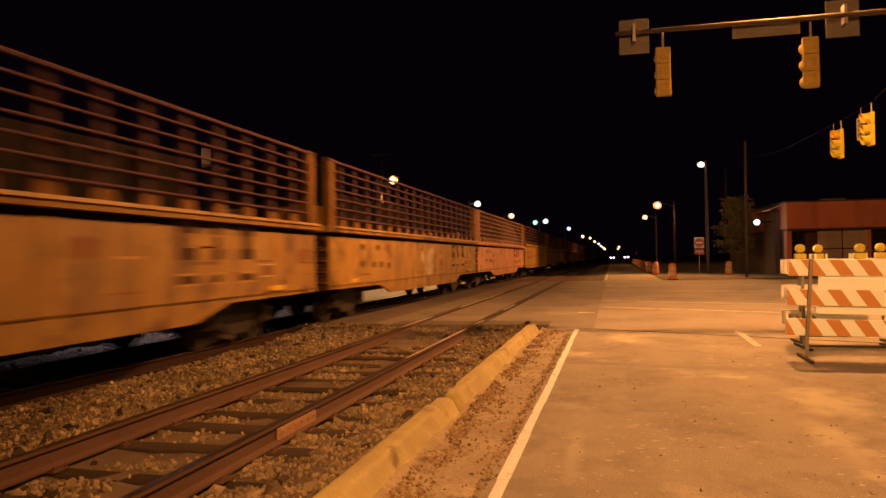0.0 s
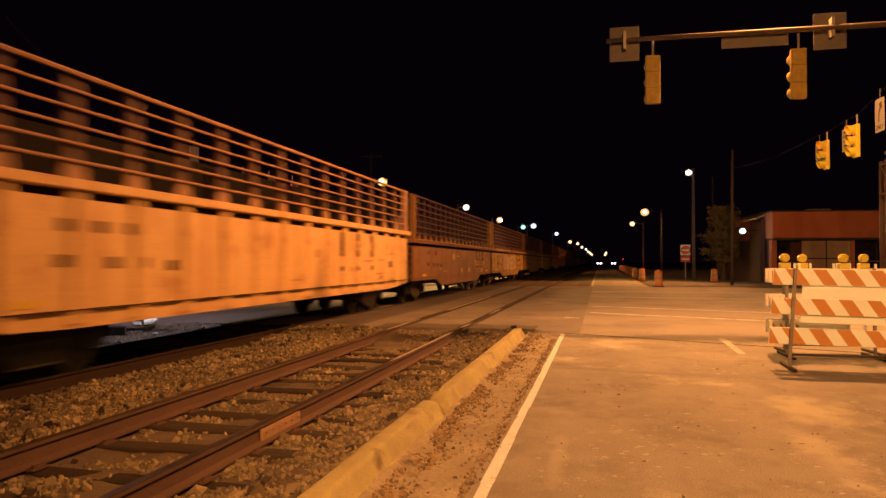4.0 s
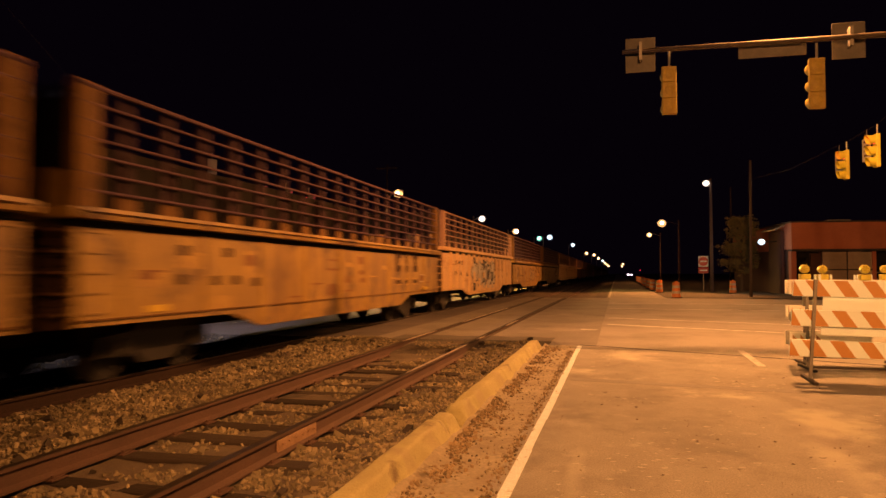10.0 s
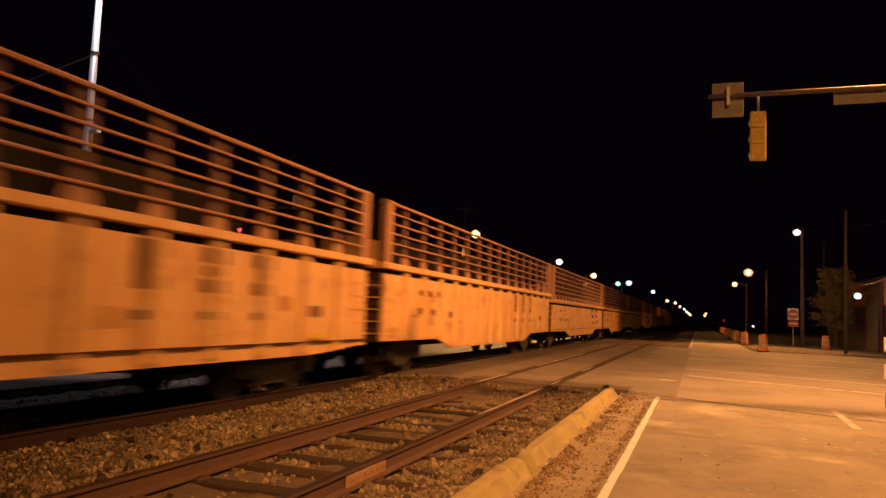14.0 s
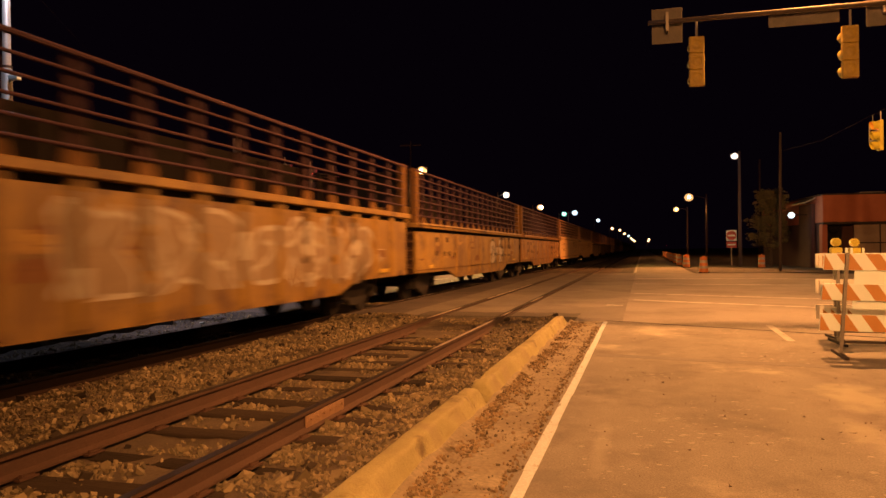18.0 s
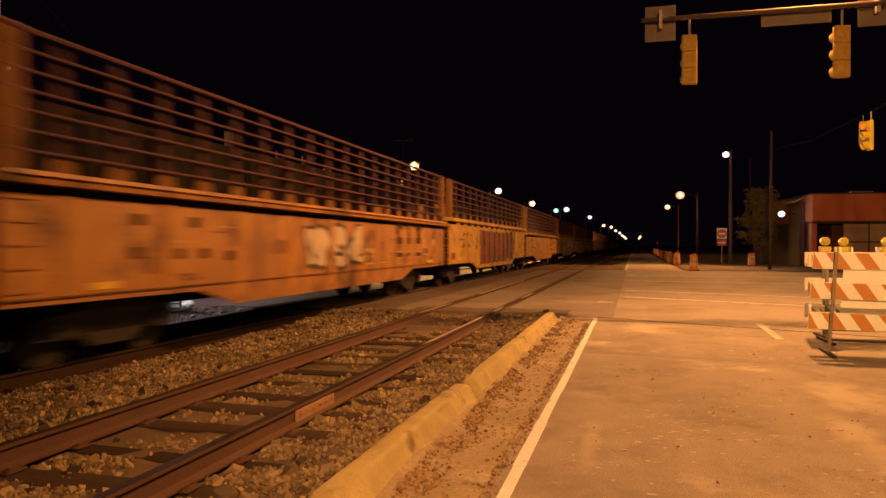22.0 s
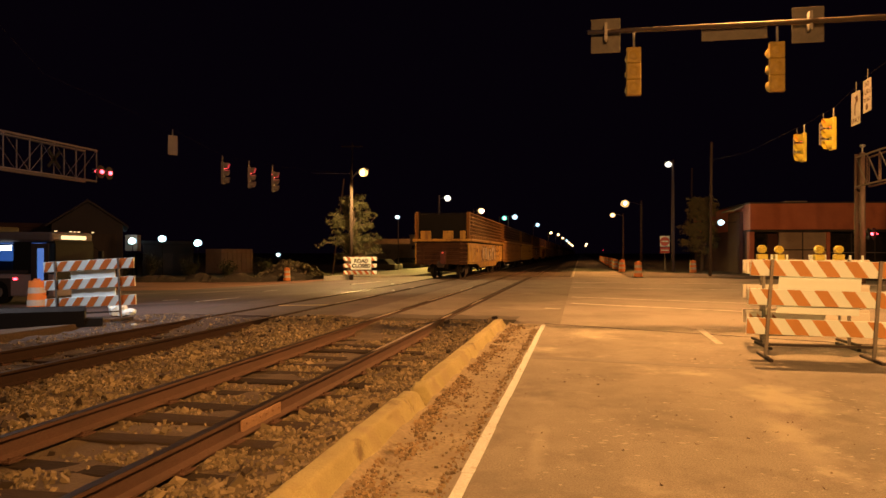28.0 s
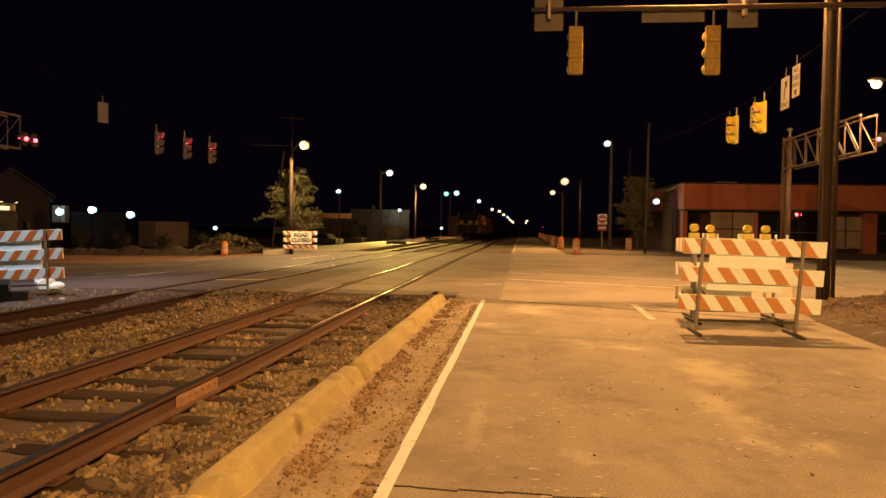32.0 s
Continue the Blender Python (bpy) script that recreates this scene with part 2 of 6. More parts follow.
RED = surf("sign_red", ((0.55, 0.03, 0.025), (0.47, 0.025, 0.02)), 0.4, 3, 40, 0.05, 0.001)
OCHRE = surf("ochre_car_paint", ((0.42, 0.255, 0.038), (0.17, 0.09, 0.023)), 0.6, 0.8, 30, 0.15, 0.004, stain=(0.078, 0.037, 0.018), stain_scale=1.2, stain_cut=0.525, streak=(0.125, 0.06, 0.024), blotch=((0.105, 0.05, 0.021), 1.7, 0.56))
AMBERPAINT = surf("amber_car_paint", ((0.60, 0.39, 0.048), (0.32, 0.185, 0.034)), 0.6, 0.8, 30, 0.15, 0.004, stain=(0.095, 0.045, 0.021), stain_scale=1.2, stain_cut=0.535, streak=(0.15, 0.072, 0.028), blotch=((0.105, 0.05, 0.021), 1.7, 0.58))
OCHRERED = surf("red_ochre_car_paint", ((0.45, 0.225, 0.037), (0.18, 0.077, 0.022)), 0.6, 0.8, 30, 0.15, 0.004, stain=(0.085, 0.035, 0.02), stain_scale=1.2, stain_cut=0.525, streak=(0.13, 0.054, 0.024), blotch=((0.105, 0.05, 0.021), 1.7, 0.56))
PATCHYELLOW = surf("fresh_yellow_patch", ((0.45, 0.27, 0.042), (0.36, 0.205, 0.036)), 0.6, 3, 30, 0.1, 0.003, stain=(0.22, 0.11, 0.035), stain_scale=4, stain_cut=0.55)
PATCHPALE = surf("smudged_pale_paint", ((0.58, 0.33, 0.115), (0.47, 0.26, 0.09)), 0.8, 4, 30, 0.2, 0.003)
PATCHSMEAR = surf("brown_smear", ((0.44, 0.22, 0.08), (0.52, 0.28, 0.095)), 0.85, 4, 30, 0.2, 0.003)
PATCHRUST = surf("rust_patch", ((0.20, 0.088, 0.034), (0.26, 0.125, 0.04)), 0.85, 4, 30, 0.3, 0.003)
PALEPAINT = surf("pale_car_paint", ((0.78, 0.40, 0.25), (0.60, 0.29, 0.17)), 0.6, 1.2, 30, 0.15, 0.004, stain=(0.27, 0.115, 0.058), stain_scale=1.4, stain_cut=0.56, streak=(0.34, 0.15, 0.08), blotch=((0.36, 0.155, 0.08), 0.7, 0.54))
PALEYELLOW = surf("pale_yellow_car_paint", ((0.80, 0.51, 0.215), (0.60, 0.37, 0.145)), 0.6, 1.2, 30, 0.15, 0.004, stain=(0.38, 0.185, 0.066), stain_scale=1.4, stain_cut=0.57, streak=(0.44, 0.225, 0.08), blotch=((0.44, 0.21, 0.075), 0.7, 0.55))
# Rack paint darkened and purpled for the weaker, less yellow light there.
RACKOCHRE = surf("dim_rack_paint", ((0.105, 0.058, 0.085), (0.07, 0.04, 0.058)), 0.7, 2, 30, 0.15, 0.004, spec=0.12)
CORNEROCHRE = surf("corner_post_paint", ((0.24, 0.125, 0.033), (0.15, 0.075, 0.025)), 0.7, 1.5, 30, 0.15, 0.004, stain=(0.07, 0.032, 0.018), stain_scale=2, spec=0.12)
RACKPALE = surf("rack_pale_paint", ((0.42, 0.23, 0.13), (0.30, 0.16, 0.09)), 0.7, 2, 30, 0.15, 0.004)
RUSTPAINT = surf("rust_brown_car_paint", ((0.25, 0.105, 0.04), (0.17, 0.067, 0.029)), 0.7, 0.8, 30, 0.2, 0.004, stain=(0.09, 0.042, 0.024), stain_scale=0.9, stain_cut=0.54, streak=(0.11, 0.05, 0.027))
# Post paint: dirt, plus the rack's weaker light put into the colour.
POSTOCHRE = surf("dim_grimy_post_paint", ((0.066, 0.034, 0.045), (0.043, 0.023, 0.030)), 0.8, 2, 30, 0.15, 0.004, spec=0.12)
# Near-black for dirty parts and for parts whose shade is painted in.
GRIMESHADE = surf("grimy_shade_black", ((0.010, 0.008, 0.008), (0.016, 0.012, 0.011)), 0.85, 3, 40, 0.3, 0.004, spec=0.12)
TRUCKBLACK = surf("greasy_truck_iron", ((0.022, 0.018, 0.017), (0.013, 0.011, 0.011)), 0.75, 5, 50, 0.3, 0.004, metal=0.2)
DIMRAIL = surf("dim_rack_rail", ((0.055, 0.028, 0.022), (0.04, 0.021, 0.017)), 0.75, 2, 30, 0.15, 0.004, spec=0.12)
POSTPALE = surf("grimy_pale_post_paint", ((0.135, 0.058, 0.036), (0.085, 0.038, 0.025)), 0.75, 2, 30, 0.15, 0.004)
POSTAMBER = surf("amber_post_paint", ((0.13, 0.068, 0.022), (0.085, 0.043, 0.017)), 0.75, 2, 30, 0.15, 0.004, spec=0.2)
RACKAMBER = surf("amber_rack_paint", ((0.26, 0.135, 0.035), (0.18, 0.09, 0.027)), 0.7, 2, 30, 0.15, 0.004, spec=0.2)
ENDSHADE = surf("grimy_end_wall", ((0.085, 0.046, 0.027), (0.048, 0.026, 0.018)), 0.8, 1.5, 30, 0.2, 0.004, stain=(0.03, 0.018, 0.014), stain_scale=1.5, spec=0.12)
INK = surf("black_ink", ((0.008, 0.008, 0.008), (0.012, 0.012, 0.012)), 0.6, 4, 40, 0.02, 0.001, spec=0.12)
LETTER = surf("dark_lettering", ((0.065, 0.036, 0.022), (0.10, 0.055, 0.03)), 0.8, 4, 40, 0.05, 0.001, stain=(0.17, 0.09, 0.04), stain_scale=5, stain_cut=0.6, spec=0.12)
DARKLETTER = surf("brown_black_lettering", ((0.045, 0.026, 0.018), (0.07, 0.04, 0.025)), 0.8, 4, 40, 0.05, 0.001, spec=0.12)
SPRAYWHITE = surf("pale_spray_paint", ((0.60, 0.55, 0.46), (0.34, 0.29, 0.23)), 0.7, 4, 40, 0.05, 0.001)
SPRAYDULL = surf("dull_spray_paint", ((0.36, 0.27, 0.17), (0.22, 0.155, 0.09)), 0.7, 3, 40, 0.05, 0.001)
SPRAYWASH = surf("dull_red_wash", ((0.15, 0.036, 0.026), (0.12, 0.042, 0.023)), 0.7, 1.5, 40, 0.05, 0.001, stain=(0.06, 0.028, 0.024), stain_scale=2.0, stain_cut=0.55)
SPRAYDARK = surf("dark_spray_paint", ((0.045, 0.034, 0.028), (0.085, 0.06, 0.04)), 0.7, 4, 40, 0.05, 0.001)
SPRAYRED = surf("red_spray_paint", ((0.22, 0.03, 0.03), (0.13, 0.024, 0.022)), 0.7, 4, 40, 0.05, 0.001)
REFLECT = surf("yellow_reflector", ((0.75, 0.52, 0.06), (0.7, 0.47, 0.05)), 0.3, 5, 40, 0.02, 0.001)
BUSWHITE = surf("bus_grey_paint", ((0.32, 0.27, 0.28), (0.24, 0.20, 0.21)), 0.4, 2, 40, 0.03, 0.001)
GLOW_SODIUM = glow("sodium_glow", (1.0, 0.50, 0.17), 1.15)
GLOW_WARM = glow("warm_glow", (1.0, 0.52, 0.16), 2.0)
GLOW_PALE = glow("pale_glow", (1.0, 0.80, 0.62), 2.0)
GLOW_COOL = glow("mercury_glow", (0.62, 0.85, 1.0), 1.2)
GLOW_GREEN = glow("green_glow", (0.2, 0.85, 0.6), 1.2)
CORE = glow("lamp_core", (1.0, 0.90, 0.7), 6)
TAIL_RED = glow("tail_lamp_glow", (1.0, 0.02, 0.03), 1.6)
GLOW_RED = glow("red_glow", (1.0, 0.03, 0.05), 14)
DIM_RED = glow("dim_red_glow", (1.0, 0.02, 0.05), 3.5)
GLOW_SIGN = glow("display_glow", (1.0, 0.60, 0.27), 1.7)
GLOW_BLUE = glow("cabin_glow", (0.08, 0.22, 0.85), 0.30)
DOOR_BLUE = glow("door_glow", (0.10, 0.30, 0.95), 0.45)
COOLCORE = glow("cool_core", (0.72, 1.0, 0.98), 5)
GLOW_WHITE = glow("white_glow", (1.0, 0.97, 0.95), 5)


# ---- building blocks ----
class Build:
    """Collects corners and faces of one mesh."""

    def __init__(self):
        self.v, self.f = [], []

    def add(self, verts, faces):
        k = len(self.v)
        self.v += [tuple(p) for p in verts]
        self.f += [tuple(k + i for i in q) for q in faces]
        return self

    def box(self, x0, x1, y0, y1, z0, z1, c=0.0):
        """A box, with its edges cut back by c."""
        if c <= 0:
            return self.add([(x, y, z) for x in (x0, x1) for y in (y0, y1) for z in (z0, z1)],
                            [(0, 1, 3, 2), (4, 6, 7, 5), (0, 4, 5, 1), (2, 3, 7, 6), (0, 2, 6, 4), (1, 5, 7, 3)])
        bm = bmesh.new()
        bmesh.ops.create_cube(bm, size=1.0)
        bmesh.ops.transform(bm, matrix=Matrix.Translation(((x0 + x1) / 2, (y0 + y1) / 2, (z0 + z1) / 2)) @ Matrix.Diagonal((x1 - x0, y1 - y0, z1 - z0, 1)), verts=bm.verts)
        bmesh.ops.bevel(bm, geom=bm.edges[:], offset=c, segments=2, affect="EDGES", profile=0.5)
        bm.verts.index_update()
        self.add([p.co for p in bm.verts], [[p.index for p in q.verts] for q in bm.faces])
        bm.free()
        return self

    def tube(self, a, b, r0, r1=None, n=10, caps=True):
        a, b = Vector(a), Vector(b)
        r1 = r0 if r1 is None else r1
        q = (b - a).to_track_quat("Z", "Y")
        ring = [Vector((math.cos(i * math.tau / n), math.sin(i * math.tau / n), 0)) for i in range(n)]
        vs = [a + q @ (p * r0) for p in ring] + [b + q @ (p * r1) for p in ring]
        fs = [(i, (i + 1) % n, n + (i + 1) % n, n + i) for i in range(n)]
        if caps:
            fs += [tuple(reversed(range(n))), tuple(range(n, 2 * n))]
        return self.add(vs, fs)

    def ball(self, c, rx, ry=None, rz=None, n=12, m=8):
        ry, rz = ry or rx, rz or rx
        vs = [(c[0], c[1], c[2] - rz)]
        for j in range(1, m):
            e = -math.pi / 2 + j * math.pi / m
            vs += [(c[0] + rx * math.cos(e) * math.cos(i * math.tau / n), c[1] + ry * math.cos(e) * math.sin(i * math.tau / n), c[2] + rz * math.sin(e)) for i in range(n)]
        vs.append((c[0], c[1], c[2] + rz))
        fs = [(0, 1 + (i + 1) % n, 1 + i) for i in range(n)]
        for j in range(m - 2):
            k = 1 + j * n
            fs += [(k + i, k + (i + 1) % n, k + n + (i + 1) % n, k + n + i) for i in range(n)]
        k = 1 + (m - 2) * n
        fs += [(k + i, k + (i + 1) % n, len(vs) - 1) for i in range(n)]
        return self.add(vs, fs)

    def prism(self, poly, lo, hi, axis="z"):
        """A flat outline pushed along an axis."""
        def at(p, h):
            return {"z": (p[0], p[1], h), "x": (h, p[0], p[1]), "y": (p[0], h, p[1])}[axis]
        n = len(poly)
        return self.add([at(p, lo) for p in poly] + [at(p, hi) for p in poly],
                        [tuple(reversed(range(n))), tuple(range(n, 2 * n))] + [(i, (i + 1) % n, n + (i + 1) % n, n + i) for i in range(n)])

    def mesh(self, name):
        me = bpy.data.meshes.new(name)
        me.from_pydata(self.v, [], self.f)
        bm = bmesh.new()
        bm.from_mesh(me)
        bmesh.ops.recalc_face_normals(bm, faces=bm.faces)
        bm.to_mesh(me)
        bm.free()
        return me


def part(name, shape, material, parent=None, label="", at=None, smooth=False):
    """One mesh object, under a thing or a part if one is given."""
    me = shape.mesh(name) if isinstance(shape, Build) else shape
    if not me.materials:
        me.materials.append(material)
    if smooth:
        for q in me.polygons:
            q.use_smooth = True
    ob = new(name, me)
    if parent:
        ob.parent = parent
    if at is not None:
        ob.matrix_basis = at
    if label:
        ob["label"] = label
    return ob


def thing(name, m, label, category, group=""):
    ob = new(name)
    ob.empty_display_size = 0.2
    ob.matrix_basis = m
    return tagged(ob, label, category, group)


def setting(name, shape, material, label, smooth=False):
    return tagged(part(name, shape, material, smooth=smooth), label, kind="structure")


def rough_sheet(x0, x1, y0, y1, nx, ny, height):
    """A sheet of ground with its own height at each corner, and a skirt."""
    b = Build()
    vs = [(x0 + (x1 - x0) * i / nx, y0 + (y1 - y0) * j / ny) for j in range(ny + 1) for i in range(nx + 1)]
    b.add([(x, y, height(x, y)) for x, y in vs], [(j * (nx + 1) + i, j * (nx + 1) + i + 1, (j + 1) * (nx + 1) + i + 1, (j + 1) * (nx + 1) + i) for j in range(ny) for i in range(nx)])
    return b


# ---- ground and roads ----
def fall(x):
    """The land to the left of the tracks falls away."""
    return -0.055 * min(max(-10.6 - x, 0), 12)


profile = [(-2000, fall(-2000) - 0.03), (-22.6, fall(-22.6) - 0.03), (-10.62, -0.03), (-10.55, -0.32), (-1.42, -0.32), (-1.40, -0.03), (2000, -0.03)]
g = Build()
for y in (-600, 2500):
    g.add([(x, y, z) for x, z in profile], [])
g.f = [(i, i + 1, i + 8, i + 7) for i in range(6)]
setting("ground", g, DIRT, "dark bare earth reaching the horizon")

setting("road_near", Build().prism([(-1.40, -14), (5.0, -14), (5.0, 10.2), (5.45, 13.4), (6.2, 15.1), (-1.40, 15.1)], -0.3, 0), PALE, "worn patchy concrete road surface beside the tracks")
setting("road_street", Build().prism([(-0.42, 15.1), (6.2, 15.1), (8.2, 17.3), (10.7, 22), (22, 25), (90, 26), (90, 38), (20, 41.8), (12.5, 43.3), (7.9, 44.6), (2.9, 44.9), (-0.42, 44.9)], -0.3, 0), ASPHALT, "worn asphalt cross street lit by sodium lamps")
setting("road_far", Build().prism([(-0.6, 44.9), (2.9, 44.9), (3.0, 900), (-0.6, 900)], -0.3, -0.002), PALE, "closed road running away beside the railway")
setting("road_crossing", Build().prism([(-5.6, 15.9), (-1.40, 15.9), (-1.40, 15.1), (-0.42, 15.1), (-0.42, 44.9), (-5.6, 44.9)], -0.3, -0.001), CROSS, "dark asphalt level crossing between the rails")
DARKCROSS = surf("dark_patched_crossing", ((0.165, 0.14, 0.127), (0.085, 0.071, 0.065)), 0.8, 0.2, 40, 0.35, 0.006, stain=(0.24, 0.205, 0.185), stain_scale=0.3, stain_cut=0.6, blotch=((0.055, 0.044, 0.04), 0.22, 0.46), speck=0.5)
setting("road_crossing_far", Build().prism([(-10.0, 15.9), (-5.6, 15.9), (-5.6, 44.9), (-10.0, 44.9)], -0.3, -0.001), DARKCROSS, "dark patched asphalt round the far track")
left = Build()
edge = [(-10.0, 15.9, 44.9), (-12.5, 15.0, 46.0), (-16.5, 13.0, 48.0), (-22.6, 9.5, 53.0), (-29, 5.0, 48.0), (-90, -34, -2)]
left.add([(x, a, fall(x)) for x, a, c in edge] + [(x, c, fall(x)) for x, a, c in edge], [(i, i + 1, i + 7, i + 6) for i in range(5)])
setting("road_left", left, LEFTROAD, "grey asphalt street falling away from the tracks")
shoulder = Build()
edge = [(-16.5, 41.5, 47.6), (-22.6, 37.5, 53.6), (-29, 34.5, 54.0), (-38, 29.5, 54.0), (-60, 18, 44)]
shoulder.add([(x, a, fall(x) + 0.006) for x, a, c in edge] + [(x, c, fall(x) + 0.03) for x, a, c in edge], [(i, i + 1, i + 6, i + 5) for i in range(4)])
setting("shoulder_left", shoulder, surf("reddish_band", ((0.40, 0.195, 0.125), (0.24, 0.115, 0.078)), 0.95, 0.2, 25, 0.6, 0.02, stain=(0.12, 0.062, 0.045), stain_scale=0.2, stain_cut=0.56, stretch=(0.4, 1.4, 1), speck=0.5), "reddish strip beyond the grey street")
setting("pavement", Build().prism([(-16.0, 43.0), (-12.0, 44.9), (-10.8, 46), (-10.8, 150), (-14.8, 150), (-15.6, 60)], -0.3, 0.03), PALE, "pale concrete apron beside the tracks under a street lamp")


def bed(x, y):
    n = noise.noise(Vector((x * 1.6, y * 1.6, 3))) * 0.055 + noise.noise(Vector((x * 5, y * 5, 8))) * 0.04
    between = -0.03 if (-5.15 < x < -2.45 or -8.3 < x < -7.2) else 0.0
    rise = min(max((y - 12.6) / 3.2, 0.0), 1.0)
    n *= 0.45 if -5.2 < x < -2.4 else 1.0
    return -0.172 + n + between + 0.15 * rise * rise * (3 - 2 * rise) + 0.05 * max(0.0, 1 - abs(x + 5.8) / 0.9) + 0.05 * max(0.0, 1 - abs(x + 1.95) / 0.35)


SOIL = surf("oily_soil", ((0.10, 0.083, 0.074), (0.05, 0.041, 0.036)), 0.95, 1.6, 34, 1.0, 0.02, stain=(0.12, 0.095, 0.075), stain_scale=1.4, stain_cut=0.58, speck=0.5)
setting("soil_left", rough_sheet(-10.55, -7.0, -8, 16.0, 70, 440, bed), SOIL, "dark oily soil round the far track", smooth=True)
setting("ballast_near", rough_sheet(-7.0, -1.70, -8, 16.0, 102, 440, bed), GRAVELBED, "dirty brown railway ballast", smooth=True)
setting("ballast_far", rough_sheet(-10.0, -0.62, 44.7, 700, 20, 300, lambda x, y: -0.09 + 0.03 * noise.noise(Vector((x, y * 0.5, 1)))), GRAVELBED, "railway ballast beyond the crossing", smooth=True)
KERBLINE = [(-20, 5.0), (10.2, 4.82), (12.6, 5.0), (14.9, 5.5), (16.0, 6.1), (17.3, 8.2), (22, 10.7), (25, 22), (26, 40)]


def verge(x, y):
    """Low bank of dirt that begins at the road's edge."""
    ex = 60
    for (ya, xa), (yb, xb) in zip(KERBLINE, KERBLINE[1:]):
        if ya <= y <= yb:
            ex = xa + (xb - xa) * (y - ya) / (yb - ya)
    h = 0.10 + 0.08 * noise.noise(Vector((x * 0.8, y * 0.8, 2))) + 0.05 * noise.noise(Vector((x * 3, y * 3, 5))) + 0.03 * min(max(x - ex, 0), 6)
    return max(-0.05, h * min((x - ex) / 0.7, 1.0))


setting("verge_right", rough_sheet(4.6, 40, -14, 26, 300, 260, verge), DIRT, "rough dirt bank with dead leaves beside the road", smooth=True)
setting("verge_far", rough_sheet(3.05, 70, 44.95, 200, 90, 120, lambda x, y: 0.02 + 0.05 * noise.noise(Vector((x * 0.5, y * 0.5, 2)))), DIRT, "dark dirt verge along the closed road", smooth=True)

# markings: worn white paint a few millimetres proud
mark = Build()
for k in range(14):
    y0 = -3.0 + k * 1.3
    mark.box(-0.797 + random.uniform(-0.006, 0.006), -0.713 + random.uniform(-0.006, 0.006), y0, min(y0 + 1.29, 15.0), -0.01, 0.004)
setting("edge_line", mark, PAINT, "white painted edge line on the road")
mark = Build().prism([(-0.95, 19.4), (-0.55, 19.25), (-0.52, 19.5), (-0.92, 19.66)], -0.01, 0.004)
setting("lane_mark", mark, FADED, "short worn white lane mark")
mark = Build().prism([(2.20, 12.4), (2.32, 12.4), (2.38, 14.8), (2.26, 14.8)], -0.01, 0.004)
setting("lane_mark_2", mark, FADED, "short worn white lane mark")
mark = Build().prism([(-0.30, 21.45), (4.2, 19.3), (4.25, 19.5), (-0.25, 21.7)], -0.01, 0.004).prism([(-0.3, 24.6), (9, 20.9), (9.05, 21.05), (-0.25, 24.8)], -0.01, 0.004)
setting("stop_line", mark, FADED, "faded white stop lines across the street")
mark = Build().prism([(-0.3, 31.3), (14, 30.1), (14, 30.3), (-0.3, 31.5)], -0.01, 0.004).prism([(-0.3, 37.0), (14, 36.2), (14, 36.4), (-0.3, 37.2)], -0.01, 0.004)
setting("street_line", mark, FADED, "faded painted lines along the cross street")
mark = Build()
for k in range(9):
    mark.box(-0.52, -0.40, 46 + k * 14, 58 + k * 14, -0.01, 0.003)
setting("far_edge_line", mark, FADED, "worn edge line of the closed road")
mark = Build()
for x, y0, y1 in ((-12.2, 21, 26), (-13.2, 28, 34), (-11.0, 33, 38), (-14.6, 23, 27)):
    mark.prism([(x, y0), (x + 0.12, y0), (x + 0.9, y1), (x + 0.78, y1)], fall(x) - 0.02, fall(x) + 0.012)
setting("left_line", mark, FADED, "faded lines on the grey street")
mark = Build().prism([(-8.42, 18.9), (-7.1, 19.45), (-7.1, 19.6), (-8.42, 19.05)], -0.01, 0.004)
setting("crossing_mark", mark, surf("faded_yellow_paint", ((0.62, 0.53, 0.22), (0.42, 0.36, 0.17)), 0.8, 4, 50, 0.3, 0.003), "faded yellow mark between the far rails")
for x, y in ((-8.9, 33.3), (-7.3, 27.4), (-9.1, 13.3)):
    stud = thing("road_stud", pose(x, y, 0.0), "small white road stud by the far track", "road stud", "white road studs")
    part("dome", Build().ball((0, 0, 0.0), 0.06, 0.06, 0.03, 10, 6), PAINT, stud, smooth=True)
seam = Build()
# A thin joint near y = 4 and a wider dark band sloping from y = 15.
for (x0, ya), (x1, yb), w in (((-1.4, 4.05), (5.0, 3.9), 0.02), ((-0.75, 15.2), (5.2, 12.5), 0.075)):
    n = 24
    for i in range(n):
        a, c = i / n, (i + 1) / n
        j0, j1 = random.uniform(-0.02, 0.02), random.uniform(-0.02, 0.02)
        seam.prism([(x0 + (x1 - x0) * a, ya + (yb - ya) * a + j0), (x0 + (x1 - x0) * c, ya + (yb - ya) * c + j1), (x0 + (x1 - x0) * c, ya + (yb - ya) * c + j1 + w), (x0 + (x1 - x0) * a, ya + (yb - ya) * a + j0 + w)], -0.01, 0.0025)
setting("tar_seam", seam, TAR, "dark tar joint and a sloping dark band in the road")

flecks = Build()
rnd = random.Random(12)
for _ in range(6000):
    x, y = rnd.uniform(-0.5, 5.0), 3.0 + 12 * rnd.random() ** 1.2
    if noise.noise(Vector((x * 0.9, y * 0.6, 61))) < rnd.uniform(-0.1, 0.45):
        continue
    s = rnd.uniform(0.003, 0.014) * rnd.choice((0.8, 1, 1, 1.7))
    n = 9
    flecks.prism([(x + s * 1.7 * math.cos(k * math.tau / n) * rnd.uniform(0.4, 1.3), y + s * 1.0 * math.sin(k * math.tau / n) * rnd.uniform(0.4, 1.3)) for k in range(n)], -0.004, 0.0015)
me = bpy.data.meshes.new("road_flecks")
me.from_pydata(flecks.v, [], flecks.f)
